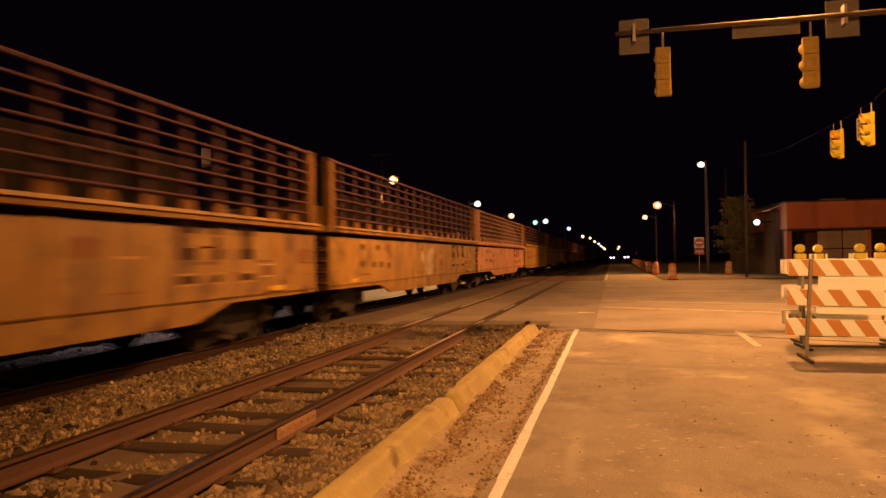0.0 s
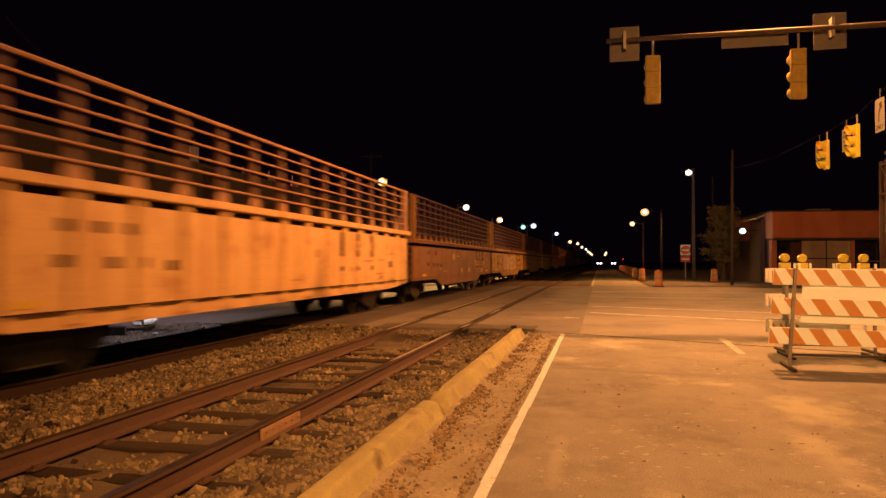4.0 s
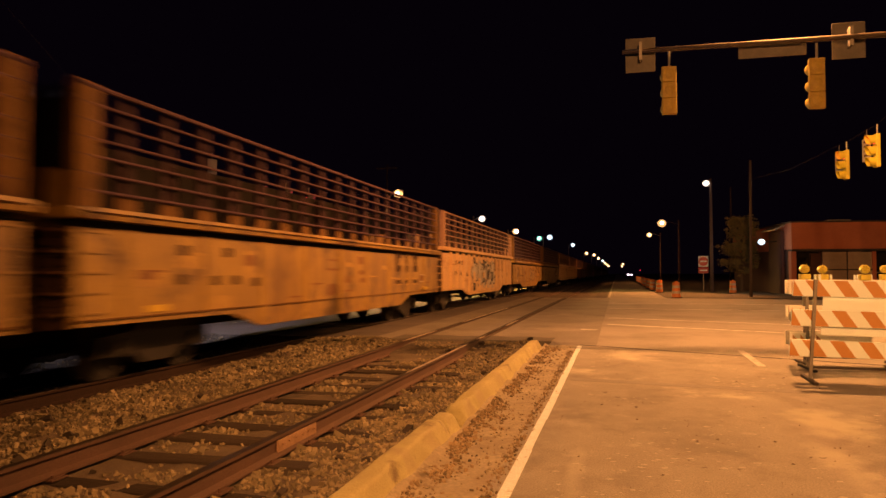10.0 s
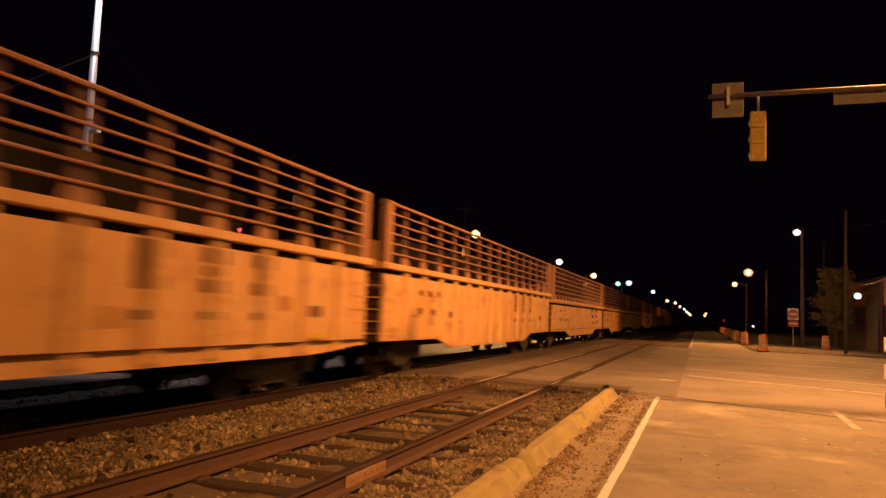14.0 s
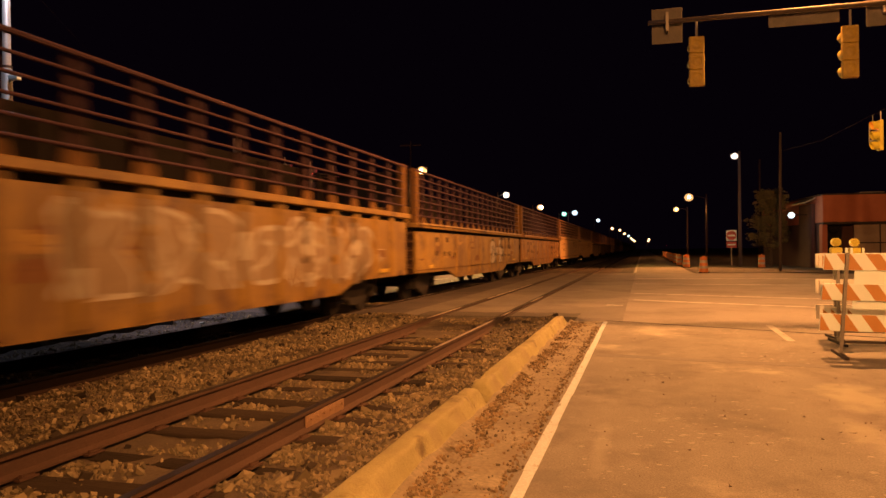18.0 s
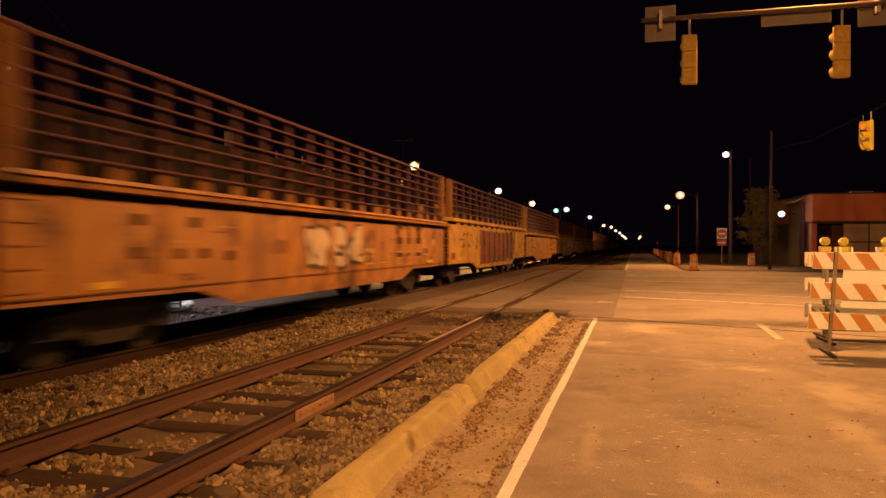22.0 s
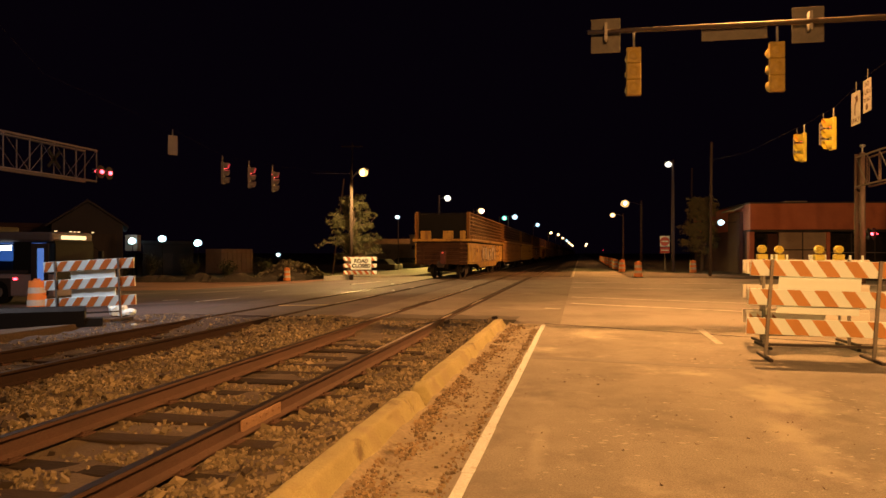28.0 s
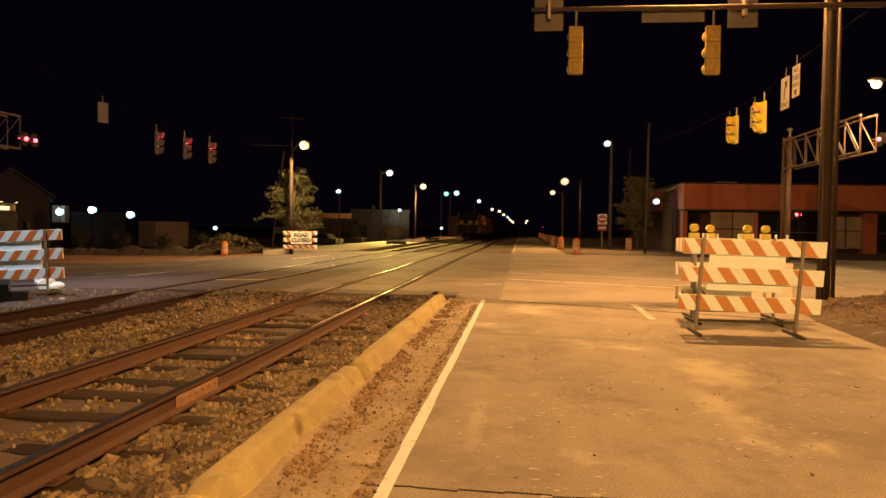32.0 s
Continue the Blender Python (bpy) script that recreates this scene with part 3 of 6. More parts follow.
tagged(part("road_flecks", me, surf("pale_scuff", ((0.52, 0.485, 0.41), (0.36, 0.335, 0.28)), 0.8, 5, 50, 0.2, 0.002)), "small pale scuffs on the road", kind="stuff")

# Soft cast shadow across the lane, painted as a darker strip.
patch = surf("shadow_band_concrete", ((0.26, 0.243, 0.213), (0.19, 0.178, 0.158)), 0.8, 1.2, 42, 0.4, 0.006)
n = 26
setting("road_patch", Build().prism([(-0.66 + 4.4 * i / n, 10.20 - 0.70 * i / n + 0.04 * noise.noise(Vector((i * 0.7, 1, 1)))) for i in range(n + 1)] + [(-0.66 + 4.4 * i / n, 10.46 - 0.74 * i / n + 0.05 * noise.noise(Vector((i * 0.7, 5, 1)))) for i in range(n, -1, -1)], -0.01, 0.0018), patch, "painted shadow band across the lane")

# ---- yellow kerb: worn stones end to end ----
kerb = tagged(new("kerb"), "worn yellow-painted concrete kerb beside the tracks", kind="structure")


def kerb_stone(y0, y1, shift=0.0, drop=0.0):
    prof = [(-1.735, -0.28), (-1.73, 0.10), (-1.725, 0.135), (-1.705, 0.153), (-1.68, 0.158), (-1.60, 0.162), (-1.575, 0.158), (-1.56, 0.145), (-1.55, 0.125), (-1.505, 0.035), (-1.49, 0.015), (-1.46, 0.0), (-1.43, -0.04)]
    n = max(4, int((y1 - y0) / 0.06))
    b = Build()
    vs = []
    for i in range(n + 1):
        y = y0 + (y1 - y0) * i / n
        tip = 0.055 if i in (0, n) else 0.022 if i in (1, n - 1) else 0.0
        for x, z in prof:
            q = noise.noise(Vector((x * 3, y * 1.4, z * 3))) * 0.022 + noise.noise(Vector((x * 14, y * 7, z * 14))) * 0.012 - 0.2 * max(0, noise.noise(Vector((x * 5, y * 3.0, z * 5 + 4))) - 0.34)
            vs.append((x + shift + q * 0.7, y, z - drop - (tip if z > 0.1 else tip * 0.5 if z > 0.01 else 0) + (q if z > 0 else 0)))
    m = len(prof)
    b.add(vs, [(i * m + j, i * m + j + 1, (i + 1) * m + j + 1, (i + 1) * m + j) for i in range(n) for j in range(m - 1)] + [tuple(range(m)), tuple(n * m + j for j in range(m))])
    return part("kerb_stone", b, KERBSTONE, kerb, smooth=True)


for y0, y1, sx, dz in ((-8, -2.0, 0, 0), (-1.99, 1.2, 0.0, 0.0), (1.215, 3.48, 0.004, 0.004), (3.50, 6.45, 0.0, 0.0), (6.57, 7.02, -0.03, 0.04), (7.13, 9.9, 0.01, 0.005), (9.92, 12.6, 0.0, 0.012), (12.63, 14.75, -0.015, 0.02)):
    kerb_stone(y0, y1, sx, dz)

# ---- tracks ----
RAIL = [(-0.075, -0.185), (0.075, -0.185), (0.075, -0.17), (0.014, -0.148), (0.010, -0.045), (0.037, -0.03), (0.037, -0.004), (0.028, 0.0), (-0.028, 0.0), (-0.037, -0.004), (-0.037, -0.03), (-0.010, -0.045), (-0.014, -0.148), (-0.075, -0.17)]
RAIL_TOP = 0.022


def track(centre, name, ties, label, rust):
    t = tagged(new(name), label, kind="structure")
    t.location = (centre, 0, RAIL_TOP)
    for side in (-0.755, 0.755):
        r = part("rail", Build().prism(RAIL, -30, 700, "y"), rust, t)
        r.location.x = side
        h = part("rail_head", Build().box(-0.0355, 0.0355, -30, 700, -0.005, 0.0025, 0.002), SHINE, t, "polished running surface")
        h.location.x = side
    me = Build().box(-1.3, 1.3, -0.125, 0.125, -0.19, 0, 0.014).mesh("tie")
    wide = Build().box(-1.25, 1.33, -0.16, 0.155, -0.19, 0, 0.022).mesh("tie")
    plate = Build().box(-0.13, 0.13, -0.09, 0.09, 0, 0.014).tube((-0.095, 0.05, 0), (-0.095, 0.05, 0.045), 0.014, n=6).tube((0.095, -0.05, 0), (0.095, -0.05, 0.045), 0.014, n=6).mesh("tie_plate")
    for y in ties:
        tilt = random.uniform(-2.6, 2.6)
        part("tie", random.choice((me, wide)), TIE, t, at=pose(random.uniform(-0.16, 0.16), y, -0.199 + random.uniform(-0.022, 0.003), 0, random.uniform(-0.8, 0.8), tilt))
        for side in (-0.755, 0.755):
            part("tie_plate", plate, RUST, t, at=pose(side, y, -0.199))
    return t


PALERUST = surf("bright_rust", ((0.42, 0.27, 0.165), (0.26, 0.15, 0.09)), 0.7, 5, 60, 0.3, 0.003)
TIES = [4.29 - 0.7 * i for i in range(8, 0, -1)] + [4.29, 4.97, 5.82, 6.60, 7.22, 8.0, 8.72] + [9.5 + 0.72 * i + 0.07 * math.sin(5 * i) for i in range(9)]
near_track = track(-3.805, "track_near", TIES, "railway track of rusty rails on old timber ties", RUST)
# Far rails get a darker rust that holds the shade beside the train.
far_track = track(-7.75, "track_far", [-2.6 + 0.62 * i for i in range(30)], "railway track of rusty rails sunk in ballast", surf("dark_rusty_rail", ((0.042, 0.025, 0.02), (0.027, 0.017, 0.015)), 0.85, 4, 80, 0.3, 0.003, stretch=(1, 0.4, 1), spec=0.12))
bar = part("joint_bar", Build().box(0.012, 0.036, 6.02, 6.86, -0.155, -0.048, 0.004), PALERUST, near_track, "pale rusty joint bar")
bar.location.x = 0.755
for i in range(6):
    part("bolt", Build().tube((0.75 + 0.034, 6.09 + i * 0.14, -0.088), (0.75 + 0.062, 6.09 + i * 0.14, -0.088), 0.013, n=6), PALERUST, near_track)
GROOVE = surf("oily_groove", ((0.075, 0.064, 0.055), (0.045, 0.038, 0.033)), 0.9, 1.5, 40, 0.3, 0.004, stain=(0.13, 0.112, 0.095), stain_scale=0.8, stain_cut=0.55, spec=0.12)
for owner in (near_track, far_track):
    for side in (-0.755, 0.755):
        for a, c in ((-0.15, -0.042), (0.042, 0.12)):
            part("flangeway", Build().box(side + a, side + c, 15.95, 44.8, -0.05, -0.0195), GROOVE, owner, "dark groove beside the rail")
# Lamp glints on the rail heads, painted as strips of brighter steel.
GLINT = surf("rail_glint_steel", ((0.78, 0.70, 0.60), (0.60, 0.53, 0.45)), 0.42, 4, 90, 0.05, 0.001, metal=0.6, stretch=(1, 0.1, 1))
for owner, side, spans in ((far_track, -0.755, ((22.4, 28.6), (33.0, 34.2))), (far_track, 0.755, ((19.7, 23.8), (29.0, 30.0))), (near_track, -0.755, ((14.9, 18.0), (21.2, 30.5))), (near_track, 0.755, ((10.2, 14.9), (15.6, 17.0), (20.0, 22.5)))):
    for a, c in spans:
        w = part("worn_head", Build().prism([(side - 0.030, a + 0.5), (side - 0.012, a), (side + 0.012, a + 0.2), (side + 0.030, a + 0.7), (side + 0.030, c - 0.6), (side + 0.010, c), (side - 0.014, c - 0.2), (side - 0.030, c - 0.8)], 0.001, 0.0045), GLINT, owner, "bright worn stretch of rail head")
edge = [(-5.1 + 3.7 * i / 18, 16.9 + 0.35 * noise.noise(Vector((i * 0.5, 2, 7)))) for i in range(19)]
setting("crossing_patch", Build().prism([(-1.42, 15.92), (-5.1, 15.92)] + edge, -0.02, 0.0012), surf("oily_asphalt", ((0.10, 0.088, 0.073), (0.065, 0.056, 0.047)), 0.8, 1.0, 40, 0.35, 0.006), "dark oily asphalt where the ballast meets the crossing")


# ---- loose ballast stones ----
def stones(name, count, spread, size, material, label):
    rnd = random.Random(5)
    b = Build()
    cube = [(-1, -1, -0.7), (1, -1, -0.6), (1, 1, -0.7), (-1, 1, -0.6), (-0.7, -0.6, 0.7), (0.6, -0.8, 0.6), (0.75, 0.6, 0.8), (-0.6, 0.75, 0.65)]
    quads = [(3, 2, 1, 0), (4, 5, 6, 7), (0, 1, 5, 4), (1, 2, 6, 5), (2, 3, 7, 6), (3, 0, 4, 7)]
    for _ in range(count):
        x, y, z = spread(rnd)
        s = size * (0.45 + 1.3 * rnd.random() ** 2)
        q = Euler((rnd.uniform(0, 6), rnd.uniform(0, 6), rnd.uniform(0, 6))).to_matrix()
        sx, sy, sz = s * rnd.uniform(0.7, 1.3), s * rnd.uniform(0.7, 1.3), s * rnd.uniform(0.5, 0.9)
        b.add([q @ Vector((p[0] * sx * rnd.uniform(0.7, 1.1), p[1] * sy * rnd.uniform(0.7, 1.1), p[2] * sz)) + Vector((x, y, z)) for p in cube], quads)
    me = bpy.data.meshes.new(name)
    me.from_pydata(b.v, [], b.f)
    return tagged(part(name, me, material), label, kind="stuff")


def on_bed(rnd):
    while True:
        y = 2.2 + 13.6 * rnd.random() ** 1.35
        x = rnd.uniform(-10.3, -1.8)
        if noise.noise(Vector((x * 1.1, y * 1.1, 20))) > rnd.uniform(-0.75, 0.12) and abs(x + 3.05) > 0.09 and abs(x + 4.56) > 0.09 and abs(x + 6.995) > 0.09 and abs(x + 8.505) > 0.09:
            if x < -6.9 and rnd.random() < 0.86:
                continue
            if -4.5 < x < -3.1 and noise.noise(Vector((x * 1.3, y * 1.3, 44))) < rnd.uniform(-0.2, 0.42):
                continue
            tie = min(abs(y - k) for k in TIES)
            if tie > 0.14 or abs(x + 3.805) > 1.2 + 0.15 * noise.noise(Vector((x * 3, y * 3, 2))) or rnd.random() < 0.03:
                return x, y, bed(x, y) + 0.008


def behind(rnd):
    """The same ballast goes on along the track behind the camera."""
    while True:
        x, y = rnd.uniform(-6.9, -1.8), rnd.uniform(-7.5, 2.3)
        if min(abs(x + 3.05), abs(x + 4.56)) > 0.09 and (min(abs(y - k) for k in TIES) > 0.15 or abs(x + 3.805) > 1.25) and noise.noise(Vector((x * 1.1, y * 1.1, 20))) > rnd.uniform(-0.75, 0.12):
            return x, y, bed(x, y) + 0.008


def strip_spot(r):
    """Litter lies in clumps near the kerb."""
    while True:
        x, y = -1.41 + abs(r.gauss(0, 0.13)), 2.0 + 12.6 * r.random() ** 1.2
        if x < -0.9 and noise.noise(Vector((x * 4.0, y * 2.2, 31))) > r.uniform(-0.3, 0.3):
            return x, y, 0.014 + 0.03 * max(0, (-1.36 - x) / 0.1)


stones("ballast_stones", 42000, on_bed, 0.0155, STONE, "loose brown ballast stones between the rails")
stones("ballast_stones", 12000, behind, 0.0165, STONE, "loose brown ballast stones between the rails")
stones("large_stones", 4600, on_bed, 0.030, STONE, "larger pale ballast stones among the small ones")
stones("dark_clods", 300, on_bed, 0.042, surf("dark_clod", ((0.06, 0.046, 0.034), (0.035, 0.027, 0.021)), 0.95, 6, 40, 0.5, 0.004), "dark clods and oily lumps among the ballast")
setting("dirt_strip", rough_sheet(-1.46, -0.83, -6, 15.0, 12, 320, lambda x, y: 0.008 + 0.014 * max(0, noise.noise(Vector((x * 5, y * 2, 4)))) + 0.05 * max(0, (-1.36 - x) / 0.1) ** 1.5 * (0.6 + noise.noise(Vector((x, y * 2.2, 9)))) - (0.012 if x > -0.9 else 0)), surf("sandy_dirt", ((0.45, 0.395, 0.275), (0.26, 0.215, 0.145)), 0.95, 1.6, 30, 0.8, 0.012, stain=(0.13, 0.10, 0.066), stain_scale=2.6, stain_cut=0.57, speck=0.5), "sandy dirt washed along the kerb", smooth=True)
stones("strip_litter", 2600, strip_spot, 0.0125, CLOD, "dead leaves and dark grit gathered along the kerb")
stones("strip_gravel", 1300, lambda r: (-1.42 + 0.58 * r.random() ** 1.6, 2.0 + 13 * r.random() ** 1.3, 0.012), 0.0085, STONE, "fine loose gravel along the kerb")
stones("verge_litter", 2600, lambda r: ((lambda x, y: (x, y, verge(x, y) + 0.004))(r.uniform(5.4, 11), r.uniform(9, 17.5))), 0.026, LITTER, "dead leaves and clods on the dirt bank")
stones("edge_grit", 1100, lambda r: (-0.865 + r.gauss(0, 0.03), 2.5 + 11.6 * r.random() ** 1.2, 0.007), 0.009, CLOD, "dark grit gathered along the edge line")
scraps = Build()
rnd = random.Random(8)
for _ in range(46):
    x, y, u = rnd.uniform(-0.5, 4.6), 3.6 + 7.6 * rnd.random(), rnd.uniform(0, 3.2)
    size, wide, curl = rnd.uniform(0.018, 0.036), rnd.uniform(0.008, 0.015), rnd.uniform(0.006, 0.022)
    row = [(-1.0, 0.1, curl), (-0.4, 1.0, curl * 0.3), (0.3, 0.9, 0.002), (1.0, 0.1, curl * 0.8)]
    pts = [(x + math.cos(u) * a * size - math.sin(u) * w * wide * e, y + math.sin(u) * a * size + math.cos(u) * w * wide * e, 0.003 + h + 0.006 * abs(e)) for a, w, h in row for e in (-1, 1)]
    scraps.add(pts, [(0, 1, 3, 2), (2, 3, 5, 4), (4, 5, 7, 6)])
me = bpy.data.meshes.new("leaf_scraps")
me.from_pydata(scraps.v, [], scraps.f)
tagged(part("leaf_scraps", me, surf("dark_leaf", ((0.12, 0.085, 0.05), (0.08, 0.055, 0.035)), 0.85, 6, 40, 0.3, 0.004)), "curled dark leaf scraps on the road", kind="stuff")
stones("road_grit", 600, lambda r: (r.uniform(-0.6, 5.0), 2.5 + 16 * r.random() ** 1.5, 0.002), 0.0045, LITTER, "scattered grit and pebbles on the road")


# ---- barricades ----
SLOT = surf("shadowed_plastic", ((0.34, 0.16, 0.055), (0.25, 0.12, 0.045)), 0.7, 5, 40, 0.1, 0.002)
def barricade(name, m, width, label, slant=1, lights=(), sign=None, words="", backs=False, stripes=None, tip=0.0, sag=0.0, pegs=()):
    t = thing(name, m, label, "barricade", "striped road barricades")
    for z in (0.33, 0.745, 1.16):
        p = part("panel", Build().box(-width / 2, width / 2, -0.015, 0.015, z, z + 0.23, 0.006), BACKWHITE if backs else WHITE, t, "white retroreflective plank")
        x, lean, w = -width / 2 - 0.2, 0.16, 0.173
        if backs:
            for k in range(4):
                a = -width / 2 + 0.045 + k * 0.115
                part("slot", Build().prism([(a, z + 0.03), (a + 0.06, z + 0.03), (a + 0.06, z + 0.14), (a, z + 0.20)], -0.0185, -0.014, "y"), SLOT if k > 1 else AMBERORANGE, p, "coloured hollow in the plank's back")
        while x < width / 2 and not backs:
            lo, hi = -width / 2 + 0.006, width / 2 - 0.006
            pts = [(x, z + 0.225), (x + w, z + 0.225), (x + w + lean, z + 0.005), (x + lean, z + 0.005)]
            if slant < 0:
                pts = [(-a, c) for a, c in pts]
            pts = [(min(max(a, lo), hi), c) for a, c in pts]
            if max(a for a, _ in pts) - min(a for a, _ in pts) > 0.1:
                part("stripe", Build().prism(pts, -0.0185, -0.014, "y"), stripes or ORANGE, p, "orange slanting stripe")
            x += 0.352
    for x in (-width * 0.36, width * 0.335):
        part("upright", Build().box(x - 0.022, x + 0.022, -0.062, -0.019, 0.05, 1.40, 0.004), GALV, t)
        part("foot", Build().box(x - 0.028, x + 0.028, -0.42, 0.45, 0, 0.042, 0.006), STEEL, t)
    part("crossbar", Build().box(-width * 0.36, width * 0.335, -0.05, -0.024, 0.18, 0.215), STEEL, t)
    for x in pegs:
        part("peg", Build().box(x - 0.016, x + 0.016, -0.045, -0.018, 1.34, 1.475, 0.004), WHITE, t, "white strap end above the plank")
    for x in lights:
        part("lamp_case", Build().box(x - 0.08, x + 0.08, -0.06, 0.06, 1.39, 1.48, 0.015), AMBER, t, "yellow lamp battery case")
        lens = Build().tube((x, -0.045, 1.56), (x, 0.045, 1.56), 0.066, n=16)
        for side in (-0.048, 0.048):
            for ring, count in ((0.046, 8), (0.018, 3)):
                for k in range(count):
                    u = math.tau * (k + 0.5) / count
                    lens.ball((x + ring * math.cos(u), side, 1.56 + ring * 1.05 * math.sin(u)), 0.021, 0.026, 0.021, 6, 4)
        part("lamp_lens", lens, AMBER, t, "round ribbed amber warning lamp, unlit")
    if sign:
        x0, x1, z0, z1, y = sign
        part("sign", Build().box(x0, x1, y - 0.01, y + 0.01, z0, z1, 0.004), WHITE, t, "blank white sign board")
    for o in t.children_recursive if tip or sag else ():
        if o.type == "MESH" and o.name.split(".")[0] not in ("foot", "crossbar"):
            for q in o.data.vertices:
                q.co.x, q.co.z = q.co.x + tip * q.co.z, q.co.z - sag * q.co.x * min(q.co.z, 0.5)
    if words:
        for i, w in enumerate(words.split()):
            letters(w, 0.30, t, Matrix.Translation((0.06, -0.083, 1.14 - i * 0.3)) @ pose(0, 0, 0, 90, 0, 0), INK, weight=0.012)
    return t


def letters(text, size, parent, m, material, name="lettering", weight=0.0):
    cu = bpy.data.curves.new(name, "FONT")
    cu.body, cu.size, cu.align_x, cu.align_y, cu.extrude = text, size, "CENTER", "CENTER", 0.002
    cu.offset = weight
    ob = new(name, cu)
    bpy.context.view_layer.update()
    me = bpy.data.meshes.new_from_object(ob.evaluated_get(bpy.context.evaluated_depsgraph_get()))
    bpy.data.objects.remove(ob)
    bpy.data.curves.remove(cu)
    me.materials.clear()
    return part(name, me, material, parent, at=m)


barricade("barricade", pose(3.31, 10.85, 0, 0, 0, -2), 2.0, "orange and white striped barricade on steel feet", stripes=AMBERORANGE, sign=(-0.60, 0.47, 0.63, 1.19, 0.05), tip=0.07, sag=0.04)
barricade("barricade", pose(3.545, 12.25, 0.0, 0, 0, 2), 1.83, "white-backed barricade with amber lamps, seen from behind", slant=-1, lights=(-0.675, 0.185), backs=True, pegs=(-0.535, -0.465, 0.035, 0.635, 0.815), sag=0.02)
barricade("barricade", pose(3.70, 12.85, 0.0, 0, 0, 3), 2.0, "white-backed barricade with amber lamps behind another", slant=-1, lights=(-0.42, 0.52), backs=True, pegs=(-0.3, 0.1, 0.3))
barricade("barricade", pose(-10.85, 14.3, fall(-11.6), 0, -3.2, 6), 2.15, "striped barricade with a white board beside the crossing", slant=-1, sign=(-0.45, 0.6, 0.42, 1.15, 0.026))
barricade("barricade", pose(-13.1, 41.4, fall(-13.1), 0, 0, 18), 2.0, "striped barricade with a road closed board under a lamp", sign=(-0.55, 0.67, 0.62, 1.36, -0.07), words="ROAD CLOSED")


DRUMWHITE = surf("dirty_drum_band", ((0.50, 0.45, 0.37), (0.40, 0.35, 0.28)), 0.6, 3, 40, 0.1, 0.002)


def drum(x, y, label="orange and white traffic drum on a rubber base"):
    t = thing("traffic_drum", pose(x, y, fall(x), 0, 0, random.uniform(0, 360)), label, "drum", "traffic drums")
    prof = [(0.0, 0.26, ORANGE), (0.22, 0.25, DRUMWHITE), (0.38, 0.24, ORANGE), (0.56, 0.23, DRUMWHITE), (0.72, 0.22, ORANGE), (0.90, 0.20, ORANGE)]
    for (z0, r0, mt), (z1, r1, _) in zip(prof, prof[1:]):
        part("band", Build().tube((0, 0, z0 + 0.05), (0, 0, z1 + 0.047), r0, r0 - 0.012, 20), mt, t, smooth=False)
    part("base", Build().tube((0, 0, 0), (0, 0, 0.05), 0.36, 0.33, 20), BLACK, t, "black rubber ring")
    part("grip", Build().box(-0.1, 0.1, -0.02, 0.02, 0.945, 1.01, 0.008), ORANGE, t)


for x, y in ((3.5, 45.3), (3.2, 57.5), (3.05, 65), (3.1, 74), (3.2, 86), (3.4, 97), (3.6, 109), (3.7, 122), (3.7, 136), (8.3, 56), (-14.75, 17.2), (-20.6, 47.9)):
    drum(x, y)


# ---- signal pole with its mast arm ----
def signal_head(m, label, lit=None, paint=None, group="traffic signals"):
    """Three sections that face the local -y."""
    t = thing("traffic_signal", m, label, "traffic signal", group)
    for i, z in enumerate((0.0, 0.355, 0.71)):
        part("section", Build().box(-0.156, 0.156, -0.02, 0.10, z, z + 0.3545, 0.02).ball((0, 0.088, z + 0.176), 0.115, 0.03, 0.13, 14, 6), paint or YELLOW, t)
        hood = Build()
        n = 12
        for r in (0.15, 0.143):
            hood.add([(r * math.cos(a), -0.02, z + 0.172 + r * math.sin(a)) for a in [math.radians(-60 + 300 * k / n) for k in range(n + 1)]]
                     + [(r * math.cos(a), -0.29 + 0.05 * (1 - math.sin(a)), z + 0.172 + r * math.sin(a)) for a in [math.radians(-60 + 300 * k / n) for k in range(n + 1)]],
                     [(k, k + 1, n + 2 + k, n + 1 + k) for k in range(n)])
        part("visor", hood, paint or YELLOW, t)
        part("lens", Build().ball((0, -0.022, z + 0.172), 0.14, 0.16 if lit == "bright" and i == 2 else 0.03, 0.135, 14, 6), (GLOW_RED if lit == "bright" else DIM_RED) if (i == 2 and lit) else BLACK, t, "glowing red lens" if (i == 2 and lit) else "dark lens", smooth=True)
    part("hanger", Build().tube((0, 0.07, 1.06), (0, 0.07, 1.38), 0.025, n=8), GALV, t)
    return t


ARM_Y, ARM_Z = 16.25, 6.42
STEELARM = surf("mast_arm_steel", ((0.10, 0.08, 0.065), (0.06, 0.05, 0.043)), 0.7, 3, 50, 0.15, 0.002, metal=0.1, spec=0.15, stretch=(0.3, 1, 1))
pole = thing("signal_pole", pose(6.56, 16.3, 0), "galvanised steel signal pole with a mast arm and street lamp", "signal pole")
part("shaft", Build().tube((0, 0, 0), (0, 0, 9.6), 0.125, 0.105, 16), POLEGREY, pole, smooth=True)
part("base_plate", Build().box(-0.28, 0.28, -0.28, 0.28, 0, 0.04, 0.01), GALV, pole)
part("mast_arm", Build().tube((2.6, -0.17, ARM_Z - 0.06), (-6.4, -0.05, ARM_Z + 0.02), 0.062, 0.05, 14), STEELARM, pole, smooth=True)
part("arm_clamp", Build().box(-0.10, 0.10, -0.13, -0.07, ARM_Z - 0.14, ARM_Z + 0.02, 0.02), POLEGREY, pole)
